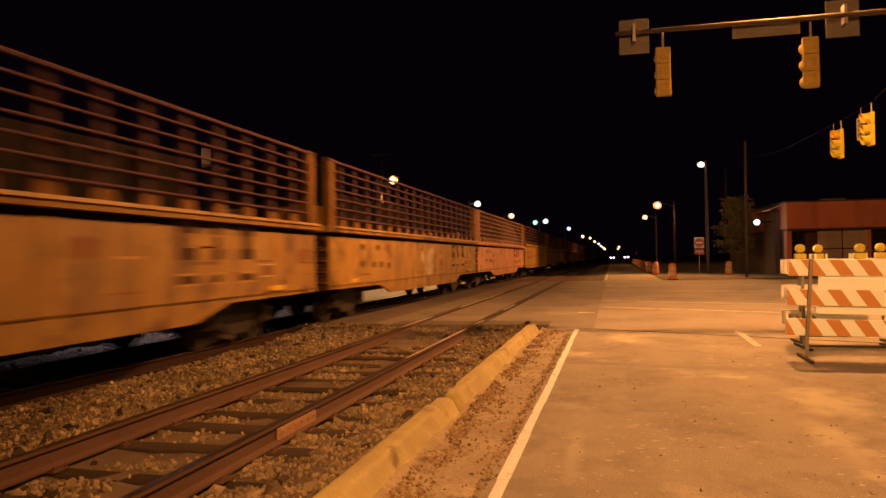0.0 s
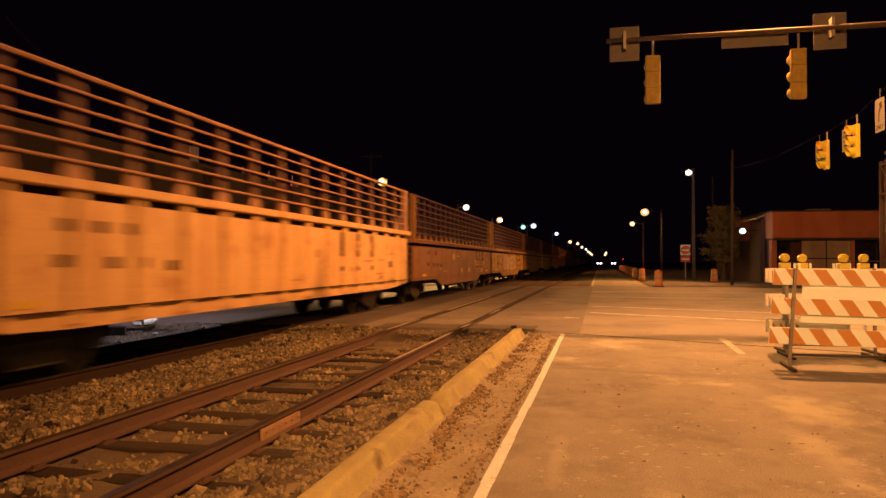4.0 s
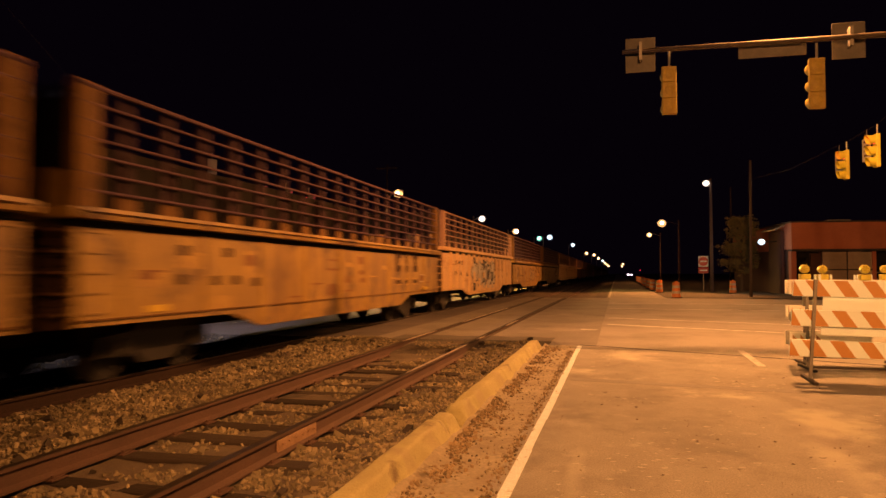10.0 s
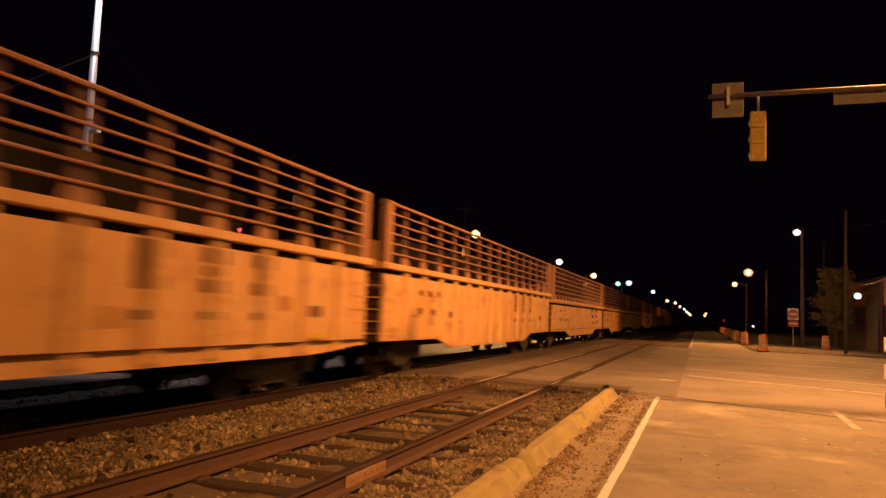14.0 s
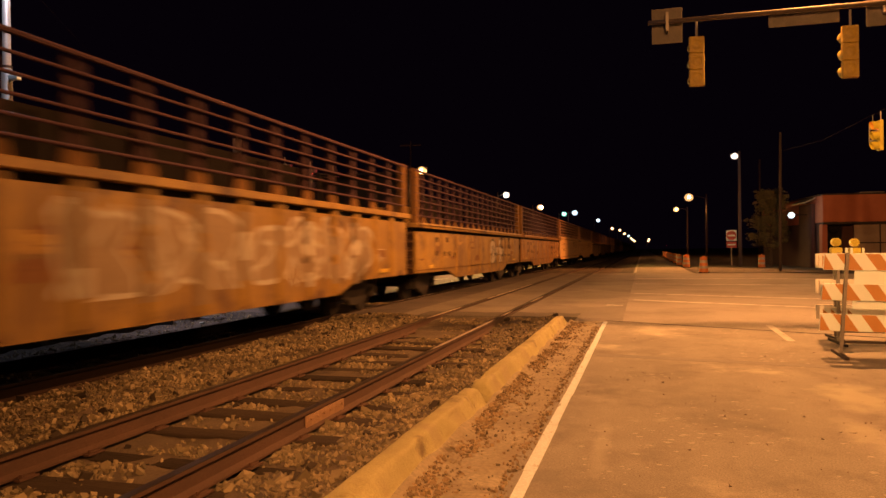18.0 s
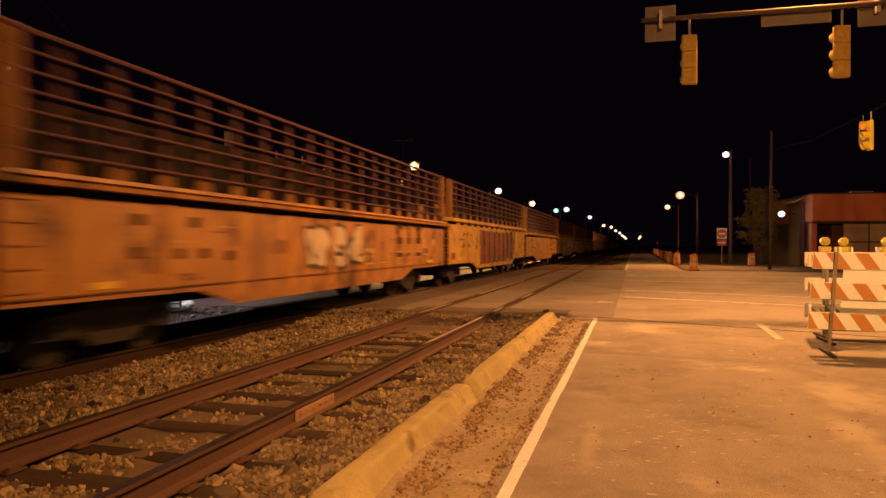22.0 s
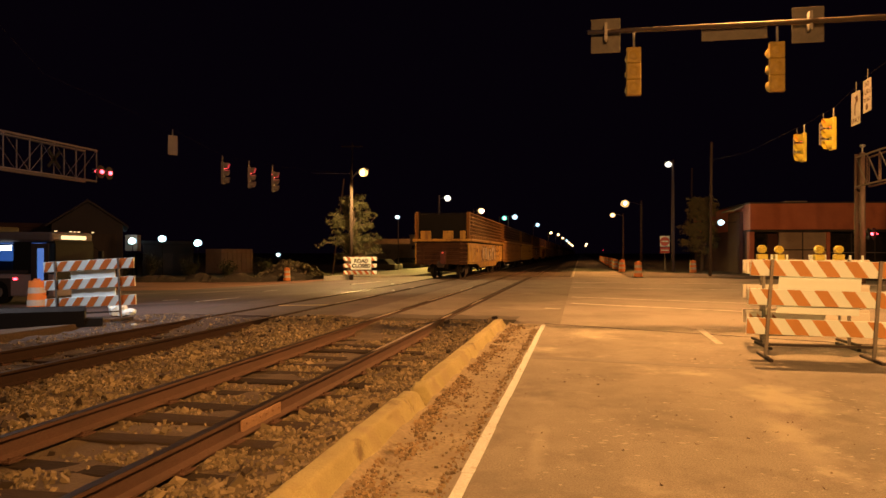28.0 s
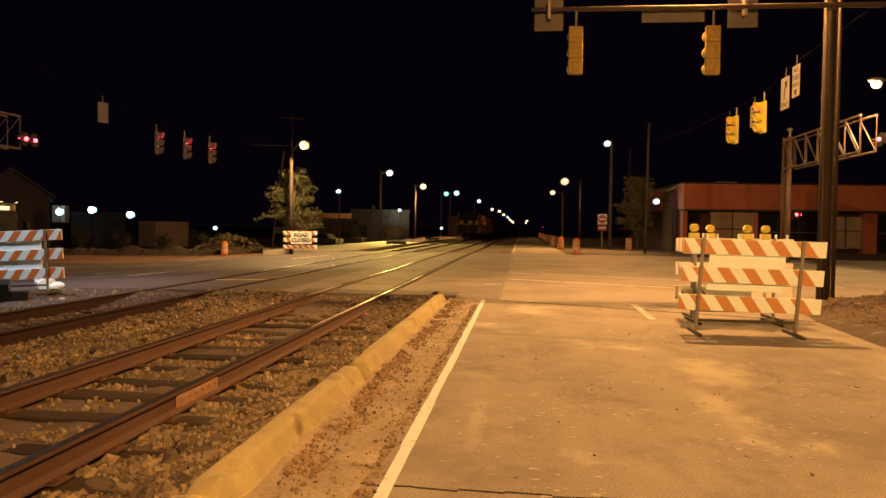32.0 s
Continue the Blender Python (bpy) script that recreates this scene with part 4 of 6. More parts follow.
for dx in (-0.09, 0.10):
    part("conduit", Build().tube((dx, -0.11, 0), (dx, -0.11, 8.5), 0.02, n=8), POLEGREY, pole, "thin conduit on the pole")
part("lamp_arm", Build().tube((0, 0, 9.3), (-1.4, 0.25, 9.72), 0.05, 0.04, 8).tube((-1.4, 0.25, 9.72), (-2.75, 0.5, 9.6), 0.04, 0.035, 8), GALV, pole)
part("lamp_head", Build().ball((-3.1, 0.6, 9.52), 0.42, 0.17, 0.12, 14, 8), GALV, pole, smooth=True)
part("lamp_bowl", Build().ball((-3.1, 0.6, 9.42), 0.24, 0.13, 0.09, 12, 6), GLOW_SODIUM, pole, "glowing sodium lamp bowl", smooth=True)
for x in (0.5, 4.72):
    s = part("sign_plate", Build().box(x - 6.5 - 0.32, x - 6.5 + 0.32, -0.22, -0.205, ARM_Z - 0.42, ARM_Z + 0.35, 0.004), SIGNBACK, pole, "bare metal back of a sign")
    s.location.y = 0.31
    part("sign_bracket", Build().box(x - 6.5 - 0.03, x - 6.5 + 0.03, -0.14, 0.09, ARM_Z - 0.2, ARM_Z + 0.2), GALV, pole)
part("street_sign", Build().box(-3.95, -2.6, 0.06, 0.08, ARM_Z - 0.28, ARM_Z + 0.03, 0.004), SIGNBACK, pole, "long sign plate seen from behind")
signal_head(pose(1.15, ARM_Y - 0.02, 4.97, 0, 0, 186), "yellow three-section signal hanging from a mast arm, seen from behind", paint=MASTYELLOW)
signal_head(pose(4.1, ARM_Y - 0.02, 4.93, 0, 0, 184), "yellow three-section signal hanging from a mast arm, seen from behind", paint=MASTYELLOW)
conduit = thing("utility_pole", pose(6.84, 16.45, 0), "slim steel pole beside the signal pole", "pole")
part("shaft", Build().tube((0, 0, 0), (0, 0, 9), 0.045, 0.04, 10), POLEGREY, conduit, smooth=True)

# ---- signals and signs on span wires ----
TRUSSGREY = surf("dark_truss", ((0.15, 0.13, 0.14), (0.11, 0.096, 0.104)), 0.7, 3, 40, 0.1, 0.002, spec=0.12)
GREYBODY = surf("dull_grey_body", ((0.20, 0.19, 0.22), (0.15, 0.142, 0.165)), 0.6, 3, 40, 0.1, 0.002, spec=0.12)
for y in (28.3, 25.2):
    signal_head(pose(8.05, y, 4.87, 0, 0, -84), "yellow three-section signal on a span wire, red lens lit", lit="dim")
for x, y, z in ((-17.05, 32.0, 4.85), (-16.3, 33.3, 4.75), (-15.8, 35.0, 4.7)):
    signal_head(pose(x, y, z, 0, 0, 103), "grey signal on a span wire, red lens lit", lit="bright", paint=GREYBODY)


def wire(name, pts, r, label):
    b = Build()
    for p, q in zip(pts, pts[1:]):
        b.tube(p, q, r, n=5, caps=False)
    return tagged(part(name, b, GALV if name == "service_wire" else BLACK), label, "wire")


wire("span_wire", [(8.05, 15.4, 7.05), (8.05, 18.0, 6.75), (8.0, 22.1, 6.55), (8.05, 23.1, 6.45), (8.12, 25.195, 6.24), (8.08, 26.0, 6.22), (8.12, 28.295, 6.24), (8.05, 29.0, 6.24), (8.3, 38, 6.6), (8.15, 47.9, 7.4)], 0.004, "black span wire carrying signals")
wire("span_wire", [(-14.0, 42.6, 6.4), (-15.868, 34.984, 6.08), (-16.368, 33.284, 6.13), (-17.118, 31.984, 6.22), (-17.5, 28.3, 6.9), (-18.6, 22, 7.8), (-16.6, 15.6, 9.4)], 0.003, "black span wire carrying signals")
wire("service_wire", [(-16.78, 15.6, 8.66), (-20, 15.57, 7.89), (-30, 15.2, 6.2), (-60, 14, 5.8)], 0.010, "pale service wire running off from the white pole")
wire("service_wire", [(-14.0, 42.6, 6.45), (-15.2, 42.4, 6.46), (-16.5, 42.2, 6.5)], 0.007, "pale service wire from a lamp pole")


def hung_sign(name, m, w, h, label, arrow=False, face=None):
    t = thing(name, m, label, "road sign", "signs on span wires")
    part("plate", Build().box(-w / 2, w / 2, -0.008, 0.008, -h / 2, h / 2, 0.003), face or SIGNWHITE, t)
    if arrow:
        part("arrow", Build().prism([(-0.07, -0.2), (-0.01, -0.2), (0.0, 0.05), (0.1, 0.2), (0.17, 0.15), (0.15, 0.38), (-0.05, 0.32), (0.03, 0.26), (-0.06, 0.08)], -0.012, -0.007, "y"), LETTER, t, "black curved arrow")
        letters("ONLY", 0.2, t, Matrix.Translation((0, -0.012, -0.36)) @ pose(0, 0, 0, 90, 0, 0), LETTER)
    elif name == "lane_sign":
        for i, w in enumerate(("NO", "TURN", "ON RED")):
            letters(w, 0.2 if i < 2 else 0.15, t, Matrix.Translation((0, -0.012, 0.32 - i * 0.22)) @ pose(0, 0, 0, 90, 0, 0), LETTER)
        part("dot", Build().tube((0, -0.007, -0.32), (0, -0.012, -0.32), 0.09, n=16), LETTER, t, "dark round mark")
    elif face is None:
        for i in range(4):
            part("text_bar", Build().box(-w * 0.3, w * 0.3, -0.012, -0.007, h * (0.32 - 0.2 * i), h * (0.40 - 0.2 * i)), LETTER, t, "unreadable line of black letters")
    part("strap", Build().box(-0.015, 0.015, 0.008, 0.02, h / 2 - 0.05, h / 2 + 0.3), GALV, t)
    return t


hung_sign("turn_sign", pose(8.05, 23.1, 5.81, 0, 0, -88), 0.62, 0.98, "white turn sign with a black arrow", True)
hung_sign("lane_sign", pose(8.0, 22.1, 5.98, 0, 0, -90), 0.56, 0.93, "white lane sign with black letters")
hung_sign("small_sign", pose(8.05, 26.0, 5.56, 0, 0, -78), 0.5, 0.75, "white sign beside a signal")
hung_sign("small_sign", pose(8.05, 29.0, 5.57, 0, 0, -78), 0.5, 0.75, "white sign beside a signal")
hung_sign("small_sign", pose(-17.5, 28.3, 6.2, 0, 0, 62), 0.45, 0.85, "dim grey back of a sign on a span wire", False, GREYBODY)


# ---- crossing signals on truss cantilevers ----
def cantilever(name, x, y_mast, y_tip, z0, z1, base, label, metal):
    t = thing(name, pose(x, y_mast, base), label, "crossing signal", "railway crossing cantilevers")
    n, way = 6 if x > 0 else 10, 1 if y_tip > y_mast else -1
    length, z0, z1 = abs(y_tip - y_mast), z0 - base, z1 - base
    for dx in (-0.3, 0.3):
        for z in (z0, z1):
            part("chord", Build().tube((dx, 0, z), (dx, way * length, z), 0.05, n=8), metal, t)
        for i in range(n + 1):
            y = way * length * i / n
            part("strut", Build().tube((dx, y, z0), (dx, y, z1), 0.028, n=6), metal, t)
            if i < n:
                a, c = (z1, z0) if way < 0 or i % 2 == 0 else (z0, z1)
                # Near-plane braces on the right truss use paler steel for the light on them.
                bright = GALV if x > 0 else metal
                part("brace", Build().tube((dx, y, a), (dx, y + way * length / n, c), 0.03 if x > 0 else 0.012, n=6), bright if dx < 0 else metal, t)
    for dy in (0.0, -way * 0.7):
        part("mast", Build().tube((0, dy, 0), (0, dy, z1 + 0.25), 0.14, 0.12, 12), metal, t, smooth=True)
    for z in (z0 + 0.38, z0 + 0.52):
        part("lamp_arm", Build().tube((0.42, way * (length - 0.3), z), (0.42, way * (length + 0.8), z), 0.02, n=6).tube((0.3, way * (length - 0.3), z), (0.42, way * (length - 0.3), z), 0.02, n=6), metal, t)
    if x > 0:
        part("bell", Build().tube((0, 0, z1 + 0.2), (0, 0, z1 + 0.5), 0.04, n=8).ball((0, 0, z1 + 0.58), 0.13, 0.13, 0.1), GALV, t, "pale crossing bell on the mast")
    for i in range(6):
        part("rung", Build().tube((0, 0, 0.6 + i * 0.75), (0, -way * 0.7, 0.9 + i * 0.75), 0.03, n=6), metal, t)
    for y, z, lit in ((way * (length + 0.15), z0 + 0.45, True), (way * (length + 0.75), z0 + 0.45, x < 0), (0.3 * way, 2.45, True), (-0.4 * way, 2.45, False)):
        side = 0.42
        part("light_disc", Build().tube((side, y, z), (side - 0.04, y, z), 0.30, n=20), BLACK, t, "black round backboard")
        part("flasher", Build().ball((side + 0.06, y, z), 0.08, 0.09, 0.09).ball((side - 0.14, y - 0.1, z), 0.07, 0.09, 0.08), GLOW_RED if lit else BLACK, t, "red flasher" + (", lit" if lit else ", dark"), smooth=True)
    return t


RUSTSTEEL = surf("rusty_truss_steel", ((0.16, 0.10, 0.075), (0.10, 0.065, 0.05)), 0.6, 3, 40, 0.1, 0.002)
cantilever("crossing_cantilever", 13.75, 38.6, 30.2, 4.8, 6.25, 0, "truss cantilever with red crossing flashers", RUSTSTEEL)
cantilever("crossing_cantilever", -22.0, 15.5, 28.9, 4.75, 6.15, fall(-22), "dark truss cantilever with a lit red flasher at its tip", TRUSSGREY)
# White boards get a near-black colour that stands for the dark around them.
DARKBOARD = surf("unlit_board", ((0.010, 0.009, 0.010), (0.007, 0.007, 0.008)), 0.9, 3, 40, 0.1, 0.002, spec=0.12)
for y in (22.0, 26.0):
    c = thing("crossbuck", pose(-21.5, y, 5.4), "faint white crossbuck hung on the truss", "crossbuck")
    for a in (45, -45):
        part("board", Build().box(-0.01, 0.01, -0.5, 0.5, -0.07, 0.07), DARKBOARD, c, at=pose(0, 0, 0, a, 0, 0))


# ---- lamp poles ----
def lamp_pole(x, y, h, reach, bulb, material, label, base=0.0, r=0.15, shaft=None, near=0.0):
    t = thing("street_lamp", pose(x, y, base), label, "street lamp", "street lamps")
    part("shaft", Build().tube((0, 0, 0), (0, 0, h + 0.3), r, r * 0.62, 12), shaft or WOOD, t, smooth=True)
    part("arm", Build().tube((0, 0, h - 0.25), (reach * 0.5, -near * 0.5, h + 0.08), 0.035, n=6).tube((reach * 0.5, -near * 0.5, h + 0.08), (reach, -near, h + 0.1), 0.035, n=6), GALV, t)
    part("head", Build().ball((reach, -near, h + 0.08), 0.34, 0.16, 0.11, 12, 6), GALV, t, smooth=True)
    # Large tinted bowl stands for the lamp's halo, the core for its glare.
    part("bowl", Build().ball((reach, -near - 0.02, h - 0.06), bulb, bulb * 0.8, bulb * 0.9, 16, 10), material, t, "glowing lamp bowl, enlarged for its halo", smooth=True)
    part("arc_tube", Build().ball((reach, -near - 0.02 - bulb * 0.42, h - 0.06), bulb * 0.54, bulb * 0.5, bulb * 0.5, 14, 8), CORE, t, "white core of the lamp's glare", smooth=True)
    return t


lamp_pole(-14.05, 42.6, 6.55, 1.35, 0.28, GLOW_WARM, "dark wooden lamp pole with a glowing lamp", base=fall(-14), near=1.8, r=0.13, shaft=surf("creosote_timber", ((0.06, 0.042, 0.03), (0.038, 0.028, 0.021)), 0.9, 4, 50, 0.6, 0.01, stretch=(1, 1, 0.12)))
lamp_pole(-16.0, 80.5, 8.15, 1.0, 0.38, GLOW_PALE, "wooden lamp pole with a glowing lamp", base=fall(-16))
lamp_pole(-17.0, 114.2, 8.7, 1.2, 0.5, GLOW_SODIUM, "wooden lamp pole with an orange sodium lamp", base=fall(-17))
lamp_pole(-18.5, 165, 10.1, 1.2, 0.6, GLOW_GREEN, "lamp pole with a green-tinted lamp", base=fall(-18.5))
lamp_pole(-16.4, 165, 10.2, 1.5, 0.66, GLOW_COOL, "lamp pole with a white lamp", base=fall(-16.4))
lamp_pole(7.35, 60, 8.75, -0.35, 0.27, GLOW_PALE, "tall dark pole with a glowing lamp", shaft=TRUSSGREY)
lamp_pole(7.9, 97, 8.1, -2.1, 0.55, GLOW_SODIUM, "lamp pole reaching over the closed road")
lamp_pole(7.5, 130, 8.3, -1.85, 0.45, GLOW_WARM, "lamp pole with a warm lamp")
lamp_pole(15.0, 30.0, 7.5, -1.1, 0.2, GLOW_SODIUM, "slim street lamp by the crossing", r=0.08, shaft=GALV)
white_pole = lamp_pole(-16.78, 15.6, 11.6, 1.2, 0.25, GLOW_COOL, "tall white steel lamp pole by the crossing", base=fall(-16.6), r=0.14, shaft=surf("white_pole", ((0.6, 0.6, 0.6), (0.5, 0.5, 0.5)), 0.5, 3, 50, 0.1, 0.002, metal=0.3))
# Added sleeve: its greyer steel paints the weaker light low on the pole.
part("sleeve", Build().tube((0, 0, 0), (0, 0, 6.95), 0.155, 0.135, 14), surf("dimmed_pole_sleeve", ((0.34, 0.34, 0.33), (0.22, 0.22, 0.22)), 0.6, 3, 50, 0.1, 0.002, metal=0.3), white_pole, "added grey sleeve that darkens the dimly lit lower pole", smooth=True)
for z in (6.98, 8.0, 9.0):
    part("band", Build().tube((0, 0, z), (0, 0, z + 0.05), 0.142, n=14), STEEL, white_pole, "dark steel strap")
part("fixture", Build().box(0.14, 0.44, -0.1, 0.06, 6.62, 6.74, 0.02).tube((0.0, -0.02, 6.52), (0.3, -0.02, 6.64), 0.02, n=6), WHITE, white_pole, "small white fixture on a bracket")
# Far bowls grow with distance to hold the glare.
for x, y, h, mt in ((-13.2, 205, 9.6, GLOW_COOL), (-13.2, 300, 9.9, GLOW_WARM), (-11.5, 345, 10.3, GLOW_WARM), (-11.2, 420, 10.2, GLOW_WARM), (-10.4, 500, 10.2, GLOW_COOL), (-10.2, 590, 9.8, GLOW_WARM), (-9.8, 680, 9.6, GLOW_WARM), (-9.4, 780, 9.4, GLOW_WARM), (4.2, 640, 9.5, GLOW_WARM), (4.2, 760, 9, GLOW_WARM)):
    lamp_pole(x, y, h, 1.2, 0.38 + y / 1000, mt, "far street lamp along the railway")
for x, y, h, label in ((8.15, 47.9, 8.6, "tall leaning wooden utility pole"), (10.5, 72, 9.7, "slim utility pole with a short arm"), (-16.9, 47, 7.0, "thin leaning wooden pole behind the tree"), (-24.8, 75.0, 14.3, "dark wooden utility pole with a crossarm")):
    p = thing("utility_pole", pose(x, y, fall(x), 0, 7 if h == 7.0 else 0.6, 0), label, "pole")
    part("shaft", Build().tube((0, 0, 0), (0, 0, h), 0.06 if h == 7.0 else 0.10, 0.05 if h == 7.0 else 0.07, 10), DARKWOOD, p, smooth=True)
    if h > 11:
        part("crossarm", Build().box(-1.2, 1.2, -0.06, 0.06, h - 0.5, h - 0.38), DARKWOOD, p)


# ---- brick building beyond the street ----
def brick_building():
    t = thing("brick_building", pose(12.05, 55.0, 0, 0, 0, 5), "low red-brick building with a flat roof and shutters", "building")
    fascia = surf("red_fascia", ((0.50, 0.165, 0.08), (0.38, 0.12, 0.06)), 0.8, 0.6, 30, 0.2, 0.004, stain=(0.27, 0.085, 0.05), stain_scale=0.5, stain_cut=0.58)
    part("wall", Build().box(0, 36, 0.5, 16, 0, 5.0, 0.03), BRICKRED, t, "dark red brick wall")
    part("parapet", Build().box(-0.05, 36.2, -0.35, 16.2, 3.2, 5.08, 0.04), fascia, t, "deep red fascia band")
    part("soffit", Build().box(0.0, 36.1, -0.3, 0.5, 3.05, 3.19), STEEL, t, "dark soffit")
    part("coping", Build().box(-0.12, 36.3, -0.42, 16.3, 5.07, 5.17, 0.02), STEEL, t)
    for x0, x1 in ((0.0, 0.35), (5.35, 5.6), (10.4, 10.9), (13.35, 14.4), (22, 22.6)):
        part("pier", Build().box(x0, x1, -0.05, 0.55, 0, 3.1, 0.02), fascia, t, "brick pier")
    part("side_wing", Build().box(-0.30, -0.06, 1.2, 4.2, 0, 4.6, 0.03), BRICKRED, t, "set-back brick wing")
    part("wing_roof", Build().prism([(-0.75, 4.62), (-0.06, 4.95), (-0.06, 5.06), (-0.75, 4.72)], 1.0, 4.4, "y"), GALV, t, "sloping pale roof edge")
    part("roof_unit", Build().box(3.6, 5.2, 3, 5, 5.1, 5.5, 0.04), GALV, t, "low metal roof unit")
    part("doorway", Build().box(0.36, 2.0, 0.40, 0.52, 0, 3.0), DARKPANE, t, "dark recessed doorway")
    part("door_post", Build().box(1.35, 2.05, 0.1, 0.4, 0, 2.9, 0.02), BRICKRED, t)
    for x, w, z0, z1 in ((2.1, 3.25, 0.3, 3.0), (10.95, 2.35, 0.5, 2.75), (24.0, 3.2, 0.5, 2.75)):
        o = part("shutter", Build().box(x, x + w, 0.05, 0.16, z0, z1, 0.01), BEIGE, t, "pale boarded window of four panels")
        part("mullion", Build().box(x + w * 0.5 - 0.035, x + w * 0.5 + 0.035, 0.0, 0.05, z0, z1), STEEL, o)
        part("transom", Build().box(x, x + w, -0.005, 0.045, z0 + (z1 - z0) * 0.52, z0 + (z1 - z0) * 0.52 + 0.08), STEEL, o)
        part("sill", Build().box(x - 0.1, x + w + 0.1, -0.06, 0.05, z0 - 0.12, z0), MORTAR, o)
        if x > 10:
            part("dark_base", Build().box(x, x + w * 0.6, -0.25, 0.04, 0, z0 - 0.13, 0.03), STEEL, o)
    for x, w in ((5.61, 4.78), (14.5, 7.4), (27.4, 6)):
        o = part("window", Build().box(x, x + w, 0.35, 0.45, 0.2, 3.0), DARKPANE, t, "dark shop window")
        part("rail", Build().tube((x, 0.2, 1.55), (x + w, 0.2, 1.55), 0.035, n=6), GALV, o, "pale horizontal rail")
        for k in range(1, 3):
            part("mullion", Build().box(x + w * k / 3 - 0.03, x + w * k / 3 + 0.03, 0.28, 0.35, 0.2, 3.0), STEEL, o)
    part("awning", Build().prism([(-0.9, 2.55), (-0.05, 3.0), (-0.05, 3.1), (-0.95, 2.62)], 14.5, 22, "x"), STEEL, t, "dark sloping awning")


brick_building()
wl = thing("wall_lamp", pose(10.15, 55.2, 3.75), "cold white lamp on the building corner", "wall lamp")
part("bracket", Build().tube((0, 0.1, 0), (1.45, 2.0, 0.12), 0.04, n=8), STEEL, wl)
part("bulb", Build().ball((0, 0, 0), 0.24, 0.2, 0.22), GLOW_COOL, wl, "glowing white bulb", smooth=True)
part("bulb_core", Build().ball((0, -0.14, 0), 0.18, 0.14, 0.16), COOLCORE, wl, "white-hot core", smooth=True)


# ---- trees: limbs and many leaf clumps ----
def tree(x, y, base, h, spread, limbs, label, seed, leaf):
    rnd = random.Random(seed)
    t = thing("tree", pose(x, y, base), label, "tree")
    top = Vector((0.15, 0.05, h * 0.86))
    trunk = Build().tube((0, 0, -0.05), (0.08, 0.05, h * 0.45), 0.15, 0.10, 10).tube((0.08, 0.05, h * 0.45), top, 0.10, 0.03, 8)
    crown = Build()
    for i in range(limbs):
        f = (i + rnd.random()) / limbs
        a = i * 2.4 + rnd.uniform(-0.4, 0.4)
        st = Vector((0.08, 0.05, h * (0.22 + 0.62 * f)))
        reach = spread * (1.05 - 0.62 * f) * rnd.uniform(0.55, 1.1)
        tip = st + Vector((math.cos(a) * reach, math.sin(a) * reach, h * 0.13 * rnd.uniform(-0.1, 1.2)))
        mid = st.lerp(tip, 0.5) + Vector((0, 0, 0.12))
        trunk.tube(st, mid, 0.05, 0.03, 6).tube(mid, tip, 0.03, 0.008, 5)
        for k in range(9):
            g = rnd.uniform(0.3, 1.08)
            c = st.lerp(tip, g) + Vector((rnd.gauss(0, 0.17), rnd.gauss(0, 0.17), rnd.gauss(0.05, 0.13))) * spread * 0.5
            trunk.tube(st.lerp(tip, min(g, 1) * 0.9), c, 0.012, 0.005, 4)
            away = rnd.uniform(0, math.tau)
            for _ in range(rnd.randint(14, 34)):
                along = rnd.uniform(-0.32, 0.32)
                p = c + Vector((math.cos(away) * along + rnd.gauss(0, 0.06), math.sin(away) * along + rnd.gauss(0, 0.06), rnd.gauss(0, 0.055) - 0.2 * along * along))
                q = Euler((rnd.uniform(0, 6), rnd.uniform(0, 6), rnd.uniform(0, 6))).to_matrix()
                s = rnd.uniform(0.045, 0.10)
                crown.add([p + q @ Vector(v) for v in ((-s, 0, 0), (0, -s * 0.42, 0.012), (s, 0, 0.02), (0, s * 0.42, 0.012))], [(0, 1, 2, 3)])
    part("trunk", trunk, BARK, t)
    me = bpy.data.meshes.new("crown")
    me.from_pydata(crown.v, [], crown.f)
    part("crown", me, leaf, t, "loose crown of small leaves with gaps")


tree(-14.9, 45.3, fall(-15), 5.7, 2.15, 42, "small leafy tree lit by a street lamp", 3, LEAF)
tree(10.05, 63, 0, 6.6, 2.1, 60, "bushy green tree beside the brick building", 9, surf("pale_leaf", ((0.30, 0.27, 0.10), (0.18, 0.17, 0.065)), 0.6, 3, 30, 0.2, 0.003, vary=0.2))


def shrub(x, y, h, spread, seed):
    rnd = random.Random(seed)
    t = thing("shrub", pose(x, y, fall(x)), "dark straggling shrub on the unlit lot", "shrub", "shrubs on the lot")
    stems, leaves = Build(), Build()
    for i in range(11):
        a, lean = i * 2.4 + rnd.uniform(-0.3, 0.3), rnd.uniform(0.15, 1.0) * spread
        tip = Vector((math.cos(a) * lean, math.sin(a) * lean, h * rnd.uniform(0.55, 1.0)))
        stems.tube((0, 0, -0.05), tip * 0.5 + Vector((0, 0, 0.1)), 0.03, 0.02, 5).tube(tip * 0.5 + Vector((0, 0, 0.1)), tip, 0.02, 0.006, 5)
        for _ in range(70):
            p = tip * rnd.uniform(0.3, 1.05) + Vector((rnd.gauss(0, 0.16), rnd.gauss(0, 0.16), rnd.gauss(0, 0.14)))
            q = Euler((rnd.uniform(0, 6), rnd.uniform(0, 6), rnd.uniform(0, 6))).to_matrix()
            d = rnd.uniform(0.05, 0.11)
            leaves.add([p + q @ Vector(v) for v in ((-d, 0, 0), (0, -d * 0.45, 0.012), (d, 0, 0.02), (0, d * 0.45, 0.012))], [(0, 1, 2, 3)])
    part("stems", stems, BARK, t)
    me = bpy.data.meshes.new("foliage")
    me.from_pydata(leaves.v, [], leaves.f)
    part("foliage", me, LEAF, t, "sparse dark leaves")


